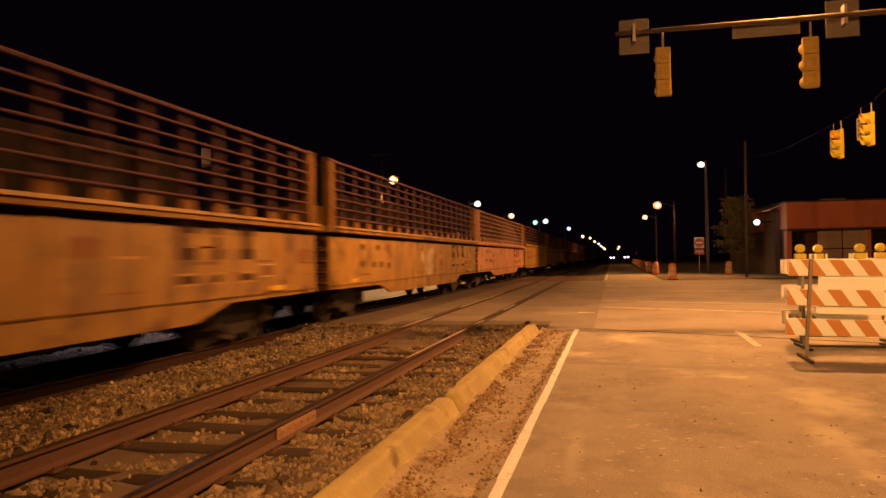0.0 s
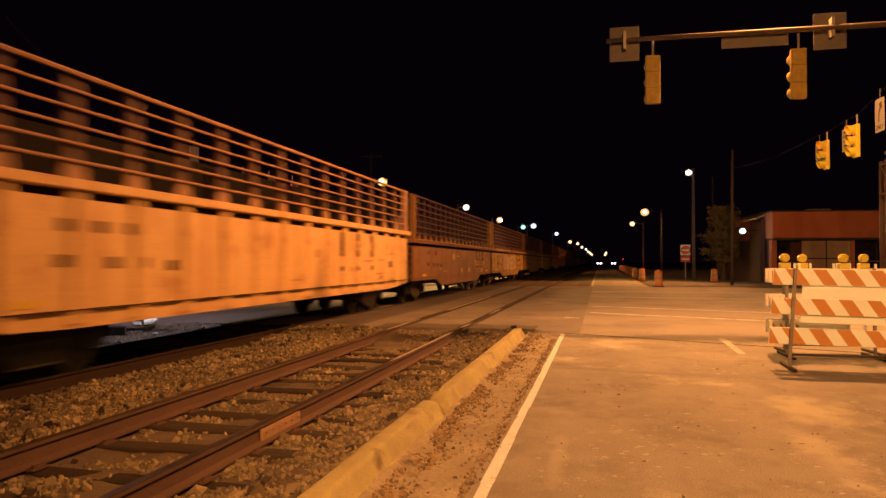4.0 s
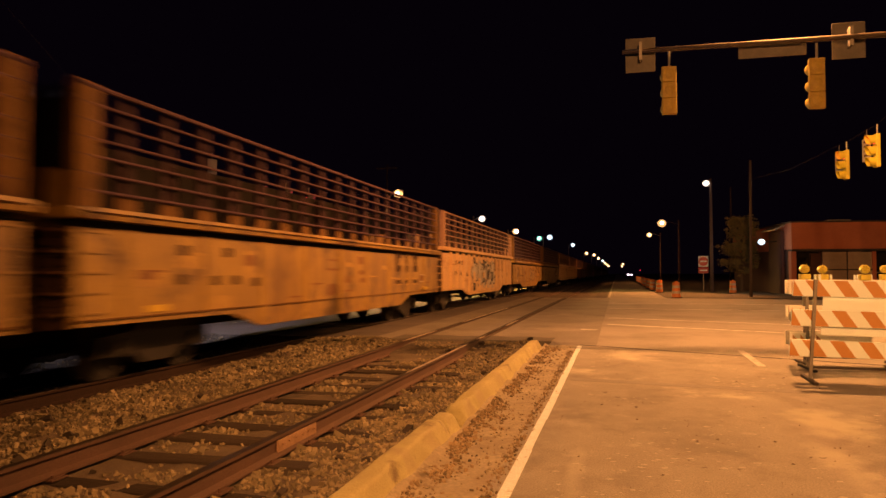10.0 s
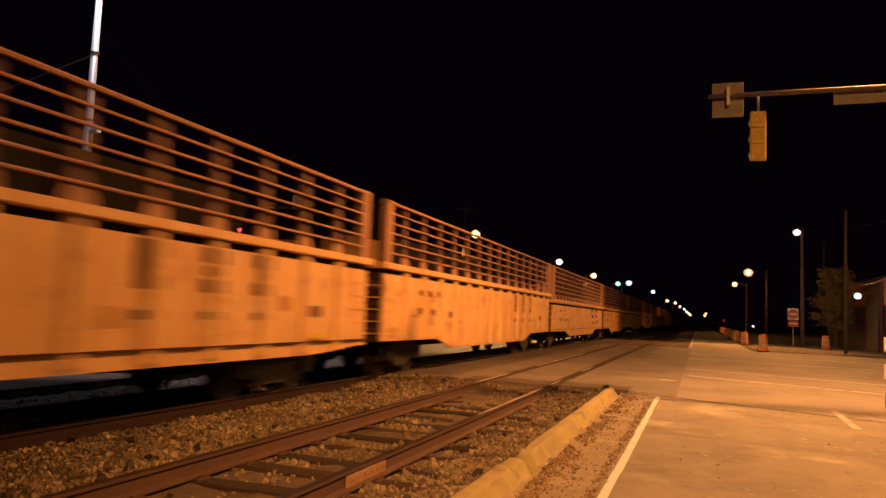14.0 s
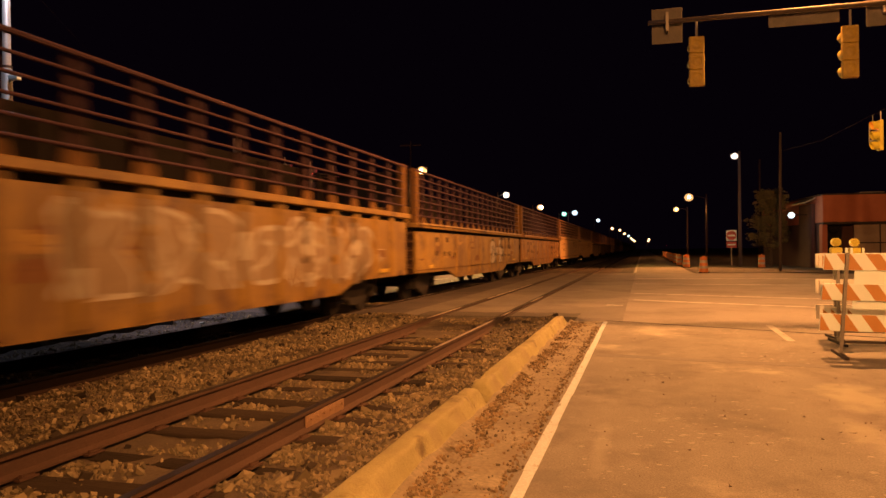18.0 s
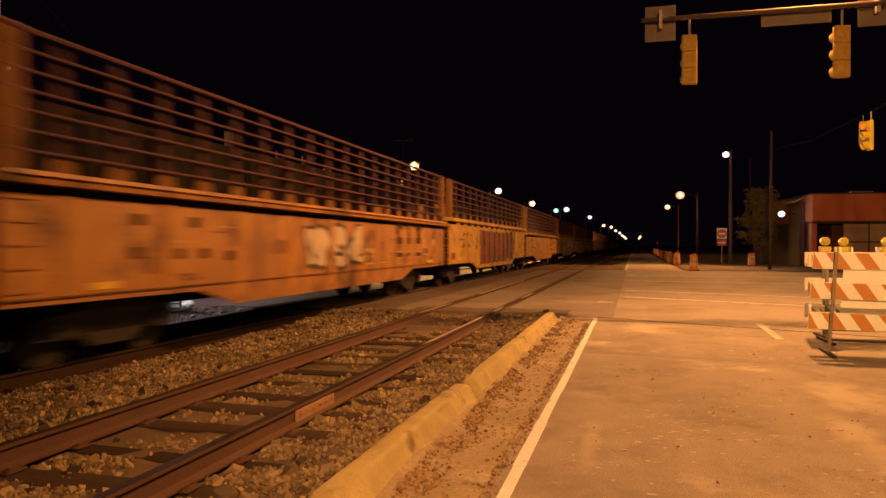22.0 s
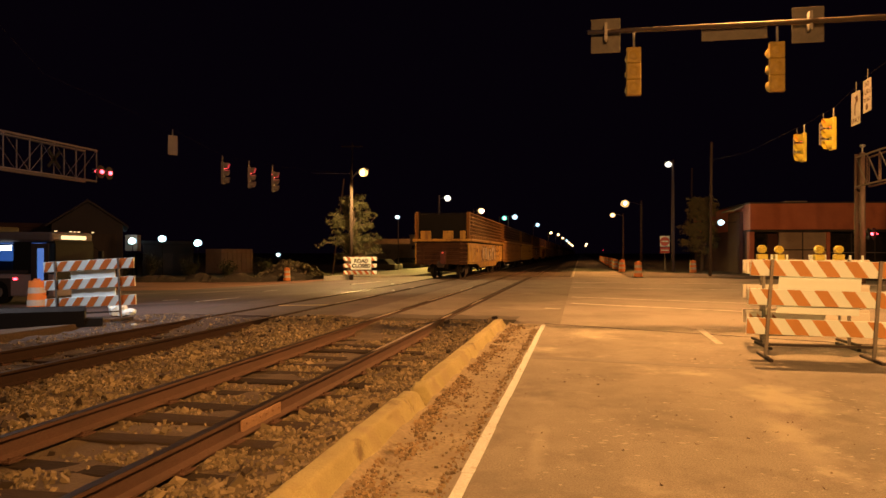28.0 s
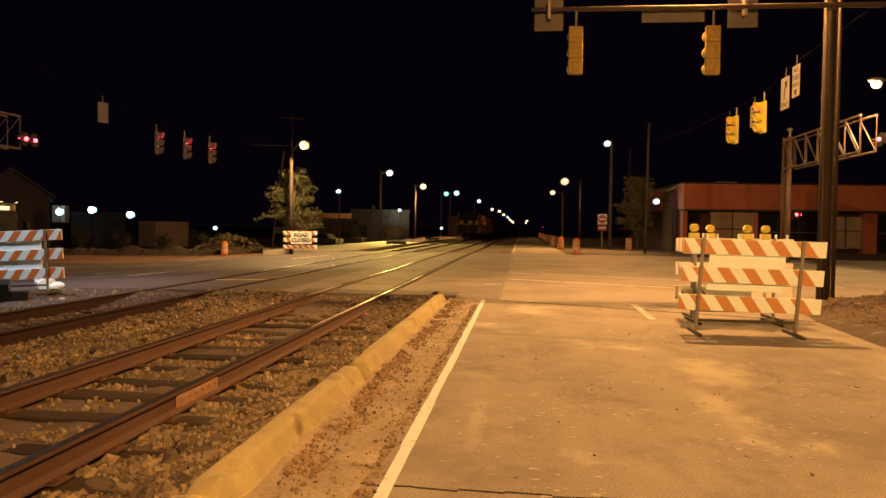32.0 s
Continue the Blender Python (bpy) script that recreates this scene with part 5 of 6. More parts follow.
for row in ((-37.4, 57.2, 2.0, 0.9, 4), (-34.6, 58.6, 1.5, 1.1, 5), (-31.6, 60.0, 1.3, 0.9, 6), (-28.6, 61.3, 1.6, 1.1, 7), (-39.6, 56.4, 1.3, 0.8, 8)):
    shrub(*row)

# ---- do-not-enter sign ----
sg = thing("do_not_enter_sign", pose(7.05, 63, 0), "red and white no-entry sign on a steel post", "road sign")
part("post", Build().box(-0.03, 0.03, -0.02, 0.02, 0, 3.0), GALV, sg)
part("plate", Build().box(-0.40, 0.40, -0.04, -0.025, 2.05, 2.95, 0.006), WHITE, sg)
part("disc", Build().tube((0, -0.045, 2.5), (0, -0.04, 2.5), 0.38, n=28), RED, sg, "red disc")
part("bar", Build().box(-0.27, 0.27, -0.052, -0.044, 2.44, 2.56), WHITE, sg, "white bar")
part("lower_plate", Build().box(-0.40, 0.40, -0.04, -0.025, 1.5, 2.0, 0.006), RED, sg, "red plate with unreadable words")
part("text_bar", Build().box(-0.3, 0.3, -0.045, -0.04, 1.7, 1.8), WHITE, sg)

# ---- bus waiting on the left street ----
bus = thing("bus", pose(-21.0, 25.4, fall(-22)), "city bus with blue cabin light waiting at the crossing", "bus")
part("body", Build().box(-11.5, 0, 0, 2.5, 0.32, 1.25, 0.05), BUSWHITE, bus, "white lower body panels")
part("roof", Build().box(-11.5, -0.1, 0.02, 2.48, 2.55, 2.98, 0.12), surf("bus_roof_grey", ((0.11, 0.095, 0.098), (0.085, 0.073, 0.076)), 0.5, 2, 40, 0.03, 0.001), bus, "grey roof")
part("roof_unit", Build().box(-9.5, -3.5, 0.4, 2.1, 2.97, 3.25, 0.06), STEEL, bus, "dark roof unit")
part("floor", Build().box(-11.4, -0.1, 0.1, 2.4, 1.2, 1.26), STEEL, bus)
part("far_side", Build().box(-11.4, -0.1, 2.42, 2.47, 1.25, 2.6), STEEL, bus)
part("front_quarter", Build().box(-1.9, -1.06, -0.005, 0.03, 1.25, 2.56), BLACK, bus, "dark front side panel")
part("side_display", Build().box(-3.3, -2.0, -0.012, 0.02, 2.22, 2.42), GLOW_WHITE, bus, "lit white side display")
part("front", Build().box(-0.09, 0.0, 0.03, 2.47, 1.25, 1.36), STEEL, bus)
part("rear", Build().box(-11.5, -11.4, 0.03, 2.47, 1.25, 2.6), BUSWHITE, bus)
part("windscreen", Build().box(-0.06, 0.008, 0.1, 2.4, 1.0, 2.5), INK, bus, "dark windscreen")
part("destination_sign", Build().box(-0.08, 0.012, 0.5, 1.9, 2.67, 2.83), GLOW_SIGN, bus, "lit destination display")
part("cabin_light", Build().box(-11, -1.5, 1.15, 1.35, 2.50, 2.54), GLOW_BLUE, bus, "blue cabin lamp strip")
for i in range(7):
    part("pillar", Build().box(-11.4 + i * 1.62, -11.05 + i * 1.62, 0.0, 0.06, 1.25, 2.58), STEEL, bus)
part("door", Build().box(-1.05, -0.25, -0.02, 0.02, 0.4, 2.5), STEEL, bus)
# Door glass and the panels below emit blue to stand for the lit cabin.
part("door_glass", Build().box(-0.75, -0.45, -0.03, -0.018, 0.6, 2.3), DOOR_BLUE, bus, "door glass glowing blue in place of cabin light")
for x0, x1, z0, z1 in ((-11.2, -9.8, 1.5, 2.4), (-9.4, -8.2, 1.7, 2.42), (-7.9, -6.3, 1.4, 2.4), (-6.0, -5.0, 1.6, 2.35), (-4.6, -3.4, 1.75, 2.42)):
    part("inner_panel", Build().box(x0, x1, 1.9, 1.95, z0, z1), GLOW_BLUE, bus, "glowing panel in place of blue cabin light")
for i in range(8):
    part("grab_pole", Build().tube((-10.8 + i * 1.15, 1.2, 1.26), (-10.8 + i * 1.15, 1.2, 2.5), 0.02, n=6), GALV, bus)
part("waist_rail", Build().box(-11.45, -1.2, -0.012, 0.02, 1.25, 1.40), STEEL, bus)
part("skirt", Build().box(-11.4, -3.4, -0.012, 0.0, 0.34, 0.5), STEEL, bus)
part("mask", Build().box(-0.08, -0.04, 0.1, 2.4, 2.5, 2.62), BLACK, bus, "black band above the windscreen")
for i in range(5):
    part("seat", Build().box(-10.5 + i * 1.6, -9.9 + i * 1.6, 0.4, 1.0, 1.26, 2.0, 0.05), BLACK, bus)
for x in (-2.6, -9.0):
    w = part("wheel", Build().tube((x, -0.02, 0.48), (x, 0.3, 0.48), 0.48, n=24), BLACK, bus)
    part("hub", Build().tube((x, -0.04, 0.48), (x, -0.01, 0.48), 0.22, n=16), GALV, w)
    part("wheel_arch", Build().box(x - 0.62, x + 0.62, -0.008, 0.1, 0.33, 1.1, 0.05), STEEL, bus)
for y in (0.12, 1.0, 1.25, 1.5, 2.38):
    part("clearance_lamp", Build().box(-0.06, 0.0, y - 0.04, y + 0.04, 2.985, 3.02), GLOW_SIGN, bus, "small amber roof lamp")
for y in (0.3, 2.2):
    part("headlamp", Build().box(0.0, 0.05, y - 0.15, y + 0.15, 0.75, 0.92, 0.01), GALV, bus)
for x in (-1.8, -6.4):
    part("marker", Build().box(x - 0.08, x + 0.08, -0.03, 0, 1.0, 1.08), GLOW_RED, bus, "red side marker")
part("wing_mirror", Build().box(0.1, 0.3, 2.55, 2.7, 1.8, 2.2, 0.03), BLACK, bus)
part("mirror_arm", Build().tube((-0.05, 2.45, 2.4), (0.2, 2.6, 2.15), 0.02, n=6), BLACK, bus)

# ---- dark buildings and clutter on the left ----
def shed(name, x, y, w, d, h, ridge, rz, material, label):
    t = thing(name, pose(x, y, fall(x), 0, 0, rz), label, "building")
    part("wall", Build().box(-w / 2, w / 2, 0, d, -0.1, h), material, t)
    if ridge:
        part("gable", Build().prism([(-w / 2, h), (w / 2, h), (0, h + ridge)], 0, 0.2, "y"), material, t)
        for s in (-1, 1):
            part("roof", Build().prism([(0, h + ridge + 0.02), (s * (w / 2 + 0.4), h - 0.2), (s * (w / 2 + 0.4), h - 0.05), (0, h + ridge + 0.2)], -0.3, d, "y"), material, t)
    else:
        part("parapet", Build().box(-w / 2 - 0.15, w / 2 + 0.15, -0.15, d, h, h + 0.35, 0.03), material, t)
    return t


GREY = surf("weathered_metal_wall", ((0.022, 0.021, 0.031), (0.017, 0.016, 0.024)), 0.7, 1.0, 20, 0.3, 0.01)
s = shed("warehouse", -37.05, 48.4, 4.9, 14, 4.3, 1.75, 36, GREY, "dark gabled metal warehouse")
part("door", Build().box(-2, 2, -0.08, 0, 0, 3.6), STEEL, s)
s = shed("low_building", -32, 128, 22, 12, 4.4, 0, 10, BEIGE, "low pale flat-roofed building beyond the tracks")
for i in range(6):
    part("window", Build().box(-11 + i * 4, -9.4 + i * 4, -0.08, 0.02, 1.2, 2.6), DARKPANE, s, "dark window")
shed("low_building", -47.5, 46.0, 14, 10, 4.16, 0, 36, surf("dull_brown_wall", ((0.07, 0.035, 0.034), (0.05, 0.027, 0.027)), 0.8, 1.0, 20, 0.3, 0.01), "dark flat-roofed brown building behind the bus")
WALLGREY = surf("stained_wall", ((0.17, 0.145, 0.115), (0.09, 0.077, 0.062)), 0.85, 0.5, 30, 0.2, 0.004, stain=(0.05, 0.042, 0.035), stain_scale=0.5, stain_cut=0.55)
s = shed("low_building", -19.9, 100, 8.2, 10, 4.3, 0, 10, WALLGREY, "low stained building behind the apron")
part("lean_to", Build().box(-9.5, -4.15, 0.8, 9, -0.1, 3.3), WALLGREY, s, "lower wing")
part("door", Build().box(-3.0, -1.9, -0.06, 0.02, 0, 2.3), STEEL, s, "dark door")
part("window", Build().box(-3.9, -3.2, -0.06, 0.02, 2.5, 3.1), DARKPANE, s, "small dark window")
part("window", Build().box(0.6, 3.2, -0.06, 0.02, 0.7, 2.1), DARKPANE, s, "dark window")
part("canopy", Build().box(0.4, 3.4, -0.6, 0.0, 2.12, 2.2), STEEL, s)
part("vent", Build().box(0.6, 1.1, -0.1, 0.02, 3.4, 3.7), STEEL, s)
part("chimney", Build().box(-1.2, -0.8, 2, 2.4, 4.6, 5.3), WALLGREY, s)
for x, y in ((-21.2, 74.5), (-19.2, 78.0)):
    k = thing("parked_car", pose(x, y, fall(x), 0, 0, 75), "dark car parked by the low building", "car", "parked cars")
    part("body", Build().box(-0.88, 0.88, -2.2, 2.2, 0.28, 0.88, 0.1), STEEL, k)
    part("cabin", Build().prism([(-1.5, 0.86), (-0.9, 1.42), (0.8, 1.42), (1.6, 0.86)], -0.74, 0.74, "x"), DARKPANE, k)
    for sx in (-0.75, 0.75):
        for wy in (-1.35, 1.35):
            part("wheel", Build().tube((sx - 0.1, wy, 0.32), (sx + 0.12, wy, 0.32), 0.32, n=14), BLACK, k)
shed("low_building", -17, 212, 9, 14, 5.2, 0, 0, BEIGE, "far pale building beside the railway")
s = shed("lot_shed", -39.4, 63.0, 4.6, 4, 2.95, 0, 30, surf("dim_shed_wall", ((0.016, 0.016, 0.017), (0.010, 0.010, 0.011)), 0.8, 0.6, 20, 0.3, 0.01), "dim low shed behind the flood lamps")
part("door", Build().box(-0.5, 0.4, -0.06, 0.02, 0, 2.1), STEEL, s, "dark door")
part("window", Build().box(1.0, 2.0, -0.06, 0.02, 1.1, 1.9), DARKPANE, s, "dark window")
BOXPAINT = surf("faded_container_paint", ((0.55, 0.42, 0.33), (0.42, 0.31, 0.24)), 0.7, 1.2, 30, 0.2, 0.004, stain=(0.28, 0.19, 0.13), stain_scale=0.8, stain_cut=0.58)
box = thing("storage_container", pose(-35.5, 69.6, fall(-36), 0, 0, 68), "pale metal storage container on the lot", "container")
part("shell", Build().box(-2.1, 2.1, 0, 2.5, 0.0, 2.55, 0.03), BOXPAINT, box)
for i in range(7):
    part("rib", Build().box(-1.95 + i * 0.62, -1.85 + i * 0.62, -0.05, 0.02, 0.2, 2.45), BOXPAINT, box)
for x, y, z in ((-41.2, 60, 2.55), (-38.1, 60, 2.75), (-34.5, 60, 2.35)):
    f = thing("flood_lamp", pose(x, y, fall(x)), "glaring white flood lamp on a post", "lamp", "flood lamps on the lot")
    part("post", Build().tube((0, 0, 0), (0, 0, z + 0.6), 0.03, n=8), GRIMESHADE, f)
    part("head", Build().box(-0.34, 0.34, -0.12, 0.12, z + 0.48, z + 0.94, 0.09), GLOW_COOL, f, "glowing flood lamp", smooth=True)
    part("core", Build().ball((0, -0.14, z + 0.7), 0.36, 0.1, 0.30), COOLCORE, f, "white-hot core", smooth=True)
for x, w, z0, z1 in ((-42.2, 1.3, 1.65, 3.2),):
    f = thing("yard_trailer", pose(x, 61.2, fall(x)), "pale metal trailer box lit by a flood lamp", "trailer")
    part("shell", Build().box(-w / 2, w / 2, 0, 0.6, z0 - fall(x), z1 - fall(x), 0.03), BEIGE, f)
    for sx in (-0.35, 0.35):
        part("leg", Build().box(sx * w - 0.06, sx * w + 0.06, 0.1, 0.2, 0, z0 - fall(x) + 0.02), GRIMESHADE, f)
for x, y, z, r, lb in ((-15.6, 60, 4.6, 0.22, "small white lamp on a bracket"), (-17.0, 99.4, 4.05, 0.26, "white lamp on the low building wall"), (-14.2, 128, 1.6, 0.3, "small lit white box sign"), (-34.0, 76.6, 1.26, 0.28, "small white lamp on the lot")):
    f = thing("yard_lamp", pose(x, y, fall(x)), lb, "lamp")
    part("post", Build().tube((0, 0.25, 0), (0, 0.25, z - fall(x)), 0.05, n=8), STEEL, f)
    part("arm", Build().tube((0, 0.25, z - fall(x) - 0.05), (0, 0, z - fall(x)), 0.03, n=6), STEEL, f)
    part("head", Build().ball((0, -0.05, z - fall(x)), r, r * 0.7, r * 0.8), GLOW_COOL, f, "glowing head", smooth=True)
    part("core", Build().ball((0, -0.05 - r * 0.45, z - fall(x)), r * 0.65, r * 0.45, r * 0.5), CORE, f, "white-hot core", smooth=True)
for x, y in ((-11.6, 66), (-11.9, 96)):
    k = thing("timber_stack", pose(x, y, 0.02), "low stack of dark crossties beside the track", "timber")
    for i in range(3):
        part("crosstie", Build().box(-0.9, 0.9, -0.4 + i * 0.27, -0.17 + i * 0.27, 0, 0.22, 0.01), TIE, k)
    part("top_slab", Build().box(-0.6, 0.7, -0.25, 0.1, 0.22, 0.3, 0.01), BEIGE, k, "pale slab on top")
rough = rough_sheet(-3.2, 3.2, -2.0, 2.0, 40, 26, lambda x, y: 1.75 * max(0, 1 - (x / 3.1) ** 2) * max(0, 1 - (y / 1.9) ** 2) * (0.75 + 0.6 * noise.noise(Vector((x * 1.3, y * 1.3, 7)))) + 0.12 * noise.noise(Vector((x * 4, y * 4, 3))) - 0.05)
m = tagged(part("rubble_mound", rough, DIRT, at=pose(-24.6, 58.5, fall(-24), 0, 0, 25)), "heap of pale broken rubble and earth", "rubble")
stones("rubble_stones", 420, lambda r: ((lambda a, b: (-24.6 + a * 3.0, 58.2 + b * 1.7, fall(-24) + 1.3 * max(0, 1 - a * a) * max(0, 1 - b * b)))(r.uniform(-1, 1), r.uniform(-1, 1))), 0.13, STONE, "broken concrete lumps on the heap")
hedge = rough_sheet(-45, 0, -1.0, 1.0, 160, 8, lambda x, y: (0.55 + 0.5 * noise.noise(Vector((x * 0.7, y, 4))) + 0.2 * noise.noise(Vector((x * 3, y * 2, 9)))) * max(0, 1 - y * y) - 0.1)
tagged(part("weed_bank", hedge, DIRT, at=pose(-17.0, 50.6, fall(-25), 0, 0, 14)), "dark bank of earth and weeds along the street", "bank")
for x0, y0, x1, y1 in ((-14.2, 11.5, -12.5, 12.6), (-12.05, 12.85, -10.62, 13.8)):
    L = math.hypot(x1 - x0, y1 - y0)
    k = thing("rubber_kerb", pose(x0, y0, fall(x0) - 0.02, 0, 0, math.degrees(math.atan2(y1 - y0, x1 - x0))), "black rubber kerb block lying on the ground", "kerb block", "black kerb blocks")
    part("block", Build().prism([(-0.26, 0), (0.26, 0), (0.24, 0.36), (0.15, 0.43), (-0.16, 0.43), (-0.24, 0.34)], 0, L, "x"), INK, k)
    part("tip", Build().prism([(-0.26, 0), (0.26, 0), (0.22, 0.17), (-0.22, 0.17)], L, L + 0.35, "x").prism([(-0.26, 0), (0.26, 0), (0.2, 0.26), (-0.2, 0.26)], -0.4, 0, "x"), INK, k)
bag = Build().ball((0.0, 0.0, 0.12), 0.20, 0.15, 0.13, n=18, m=11).ball((0.20, -0.04, 0.07), 0.17, 0.14, 0.085, n=18, m=11).ball((-0.10, 0.02, 0.25), 0.09, 0.07, 0.10, n=12, m=8)


def crumple(p):
    a, c = noise.noise(Vector((p[0] * 7, p[1] * 7, p[2] * 7))), noise.noise(Vector((p[0] * 17 + 5, p[1] * 17, p[2] * 17)))
    fold = abs(noise.noise(Vector((p[0] * 11, p[1] * 11 + 8, p[2] * 11))))
    return p[0] + 0.07 * a + 0.03 * c, p[1] + 0.06 * c - 0.05 * fold, max(0, p[2] + 0.06 * a - 0.07 * fold + 0.02 * c)


bag.v = [crumple(p) for p in bag.v]
tagged(part("sandbag", bag, WHITE, at=pose(-11.0, 15.45, fall(-11.0) + 0.01, 0, 0, 20) @ Matrix.Diagonal((1.15, 1.1, 1.2, 1))), "crumpled white sandbag at the barricade foot", "sandbag")

# ---- traffic far down the road ----
def far_car(x, paint, label):
    t = thing("far_car", pose(x, 300, 0), label, "car", "cars far down the road")
    part("body", Build().box(-0.9, 0.9, -2.1, 2.1, 0.3, 0.85, 0.08), paint, t)
    part("cabin", Build().prism([(-1.4, 0.85), (-0.8, 1.42), (0.9, 1.42), (1.5, 0.85)], -0.75, 0.75, "x"), DARKPANE, t)
    for sx in (-0.62, 0.62):
        part("headlamp", Build().ball((sx, -2.1, 0.95), 0.36, 0.1, 0.3), HEADLAMP, t, "glaring white headlamp", smooth=True)
        part("tail_lamp", Build().box(sx - 0.15, sx + 0.15, 2.08, 2.14, 0.6, 0.75), DIM_RED, t)
        for wy in (-1.3, 1.3):
            part("wheel", Build().tube((sx * 1.2, wy, 0.31), (sx * 1.45, wy, 0.31), 0.31, n=14), BLACK, t)
    return t


HEADLAMP = glow("headlamp_glow", (1.0, 0.72, 0.85), 7)
FAR_CARS = [far_car(-0.2, BUSWHITE, "far car with glaring headlamps on the closed road"), far_car(5.4, STEEL, "far dark car with headlamps on")]
for x in (9.2,):
    f = thing("far_signal", pose(x, 300, 0), "far red signal on a post", "traffic signal")
    part("post", Build().tube((0, 0, 0), (0, 0, 2.5), 0.08, n=8), STEEL, f)
    part("lamp", Build().ball((0, -0.1, 2.7), 0.15, 0.1, 0.15), DIM_RED, f, "red lamp", smooth=True)

# ---- gondola cars ----
LENGTH, PITCH, HALF = 17.44, 18.28, 1.56
EXT_TOP = 3.80
BELLIED = [(0.0, 0.84), (3.5, 0.82), (4.5, 0.56), (12.94, 0.56), (13.94, 0.82), (LENGTH, 0.84)]
STRAIGHT = [(0.0, 0.80), (0.5, 0.78), (1.3, 0.71), (2.2, 0.68), (15.24, 0.68), (16.14, 0.71), (16.94, 0.78), (LENGTH, 0.80)]
# two makes of car: a low body with seven rails and a double ledge, a taller one with six rails and bold ribs
LOW = {"key": "low", "top": 2.14, "bays": 19, "rails": 7, "post": 0.085, "rib": 0.028, "outline": BELLIED, "mark": (12.75, 13.68, 14.52, 1.58)}
TALL = {"key": "tall", "top": 2.35, "bays": 15, "rails": 6, "post": 0.10, "rib": 0.062, "outline": STRAIGHT, "mark": (11.55, 12.75, 13.9, 1.66)}
TALLBELLY = dict(TALL, key="tallbelly", outline=BELLIED)


def strokes(seed, y0, y1, z0, z1, count, width):
    """Thick painted curves on the side of a car, a shape for each."""
    rnd = random.Random(seed)
    made = []
    for i in range(count * 2):
        cell = (y1 - y0) / count
        cy = y0 + cell * (i / 2 + rnd.uniform(0.0, 0.8))
        n, w = 11, width * rnd.uniform(0.3, 0.62)
        a, lean, wob = rnd.uniform(0, 6.28), rnd.uniform(-0.25, 0.25), rnd.uniform(0.12, 0.42) * cell
        za, zb = rnd.uniform(z0, z0 + 0.4), rnd.uniform(z1 - 0.5, z1)
        turn = rnd.uniform(0.6, 1.6)
        pts = [(cy + lean * k / n + wob * math.sin(a + turn * 4 * k / n), za + (zb - za) * k / n + 0.08 * math.sin(a * 2 + 6 * k / n)) for k in range(n + 1)]
        vs = []
        for k, p in enumerate(pts):
            q0, q1 = pts[max(k - 1, 0)], pts[min(k + 1, n)]
            d = Vector((q1[0] - q0[0], q1[1] - q0[1])).normalized()
            ww = w * (0.75 + 0.4 * math.sin(a + 2.2 * k))
            for s in (-1, 1):
                vs.append((HALF + 0.0115 + 0.0012 * (i % 7), p[0] - d.y * ww * s, p[1] + d.x * ww * s))
        made.append(Build().add(vs, [(2 * k, 2 * k + 1, 2 * k + 3, 2 * k + 2) for k in range(n)]))
    return made


def bubbles(seed, y0, y1, z0, z1, count, grow, layer):
    """Rounded letter bodies without meaning, wide at random places, a shape for each."""
    rnd = random.Random(seed)
    made = []
    cell = (y1 - y0) / count
    for i in range(count):
        cy, cz = y0 + cell * (i + 0.5) + rnd.uniform(-0.1, 0.1), (z0 + z1) / 2 + rnd.uniform(-0.08, 0.08)
        ph, n = rnd.uniform(0, 6), 22
        bump = [(rnd.randint(2, 5), rnd.uniform(0.06, 0.2), rnd.uniform(0, 6)) for _ in range(3)]
        pts = []
        for k in range(n):
            a = ph + k * math.tau / n
            r = 1 + sum(h * math.sin(m * a + o) for m, h, o in bump)
            sq = 1 / max(abs(math.cos(a)), abs(math.sin(a))) ** 0.6
            pts.append((cy + (cell * 0.44 * r * sq + grow) * math.cos(a), min(z1 + 0.1, max(z0, cz + ((z1 - z0) * 0.40 * r * sq + grow) * math.sin(a)))))
        made.append(Build().prism(pts, HALF - 0.01, HALF + layer + 0.0006 * (i % 2), "x"))
    return made


CAR_MESHES = {}


def shared(key, make):
    if key not in CAR_MESHES:
        CAR_MESHES[key] = make().mesh(key)
    return CAR_MESHES[key]


def car_mesh(key, material, make):
    """One mesh for each paint, shared by all cars of that paint."""
    k = key + "_" + material.name
    me = shared(k, make)
    if not me.materials:
        me.materials.append(material)
    return me


def body_shape(make):
    b = Build()
    for s in (-1, 1):
        b.prism(make["outline"] + [(LENGTH, make["top"] - 0.10), (0, make["top"] - 0.10)], s * HALF, s * (HALF - 0.06), "x")
    return b.box(-HALF + 0.06, HALF - 0.06, 0.08, LENGTH - 0.08, 0.84, 0.98)


def rib_shape(make, low):
    out = make["rib"]
    return Build().prism([(HALF - 0.01, -0.14), (HALF + out * 0.4, -0.11), (HALF + out * 0.9, -0.065), (HALF + out, 0.0), (HALF + out * 0.9, 0.065), (HALF + out * 0.45, 0.10), (HALF - 0.01, 0.14)], low, make["top"] - (0.004 if out > 0.04 else 0.09), "z")


def rib_paint(make, low, high):
    """A skin of paint over a stretch of rib."""
    out = make["rib"]
    return Build().prism([(HALF - 0.01, -0.144), (HALF + out * 0.4 + 0.002, -0.113), (HALF + out * 0.9 + 0.003, -0.067), (HALF + out + 0.003, 0.0), (HALF + out * 0.9 + 0.003, 0.067), (HALF + out * 0.45 + 0.002, 0.103), (HALF - 0.01, 0.144)], low, high, "z")


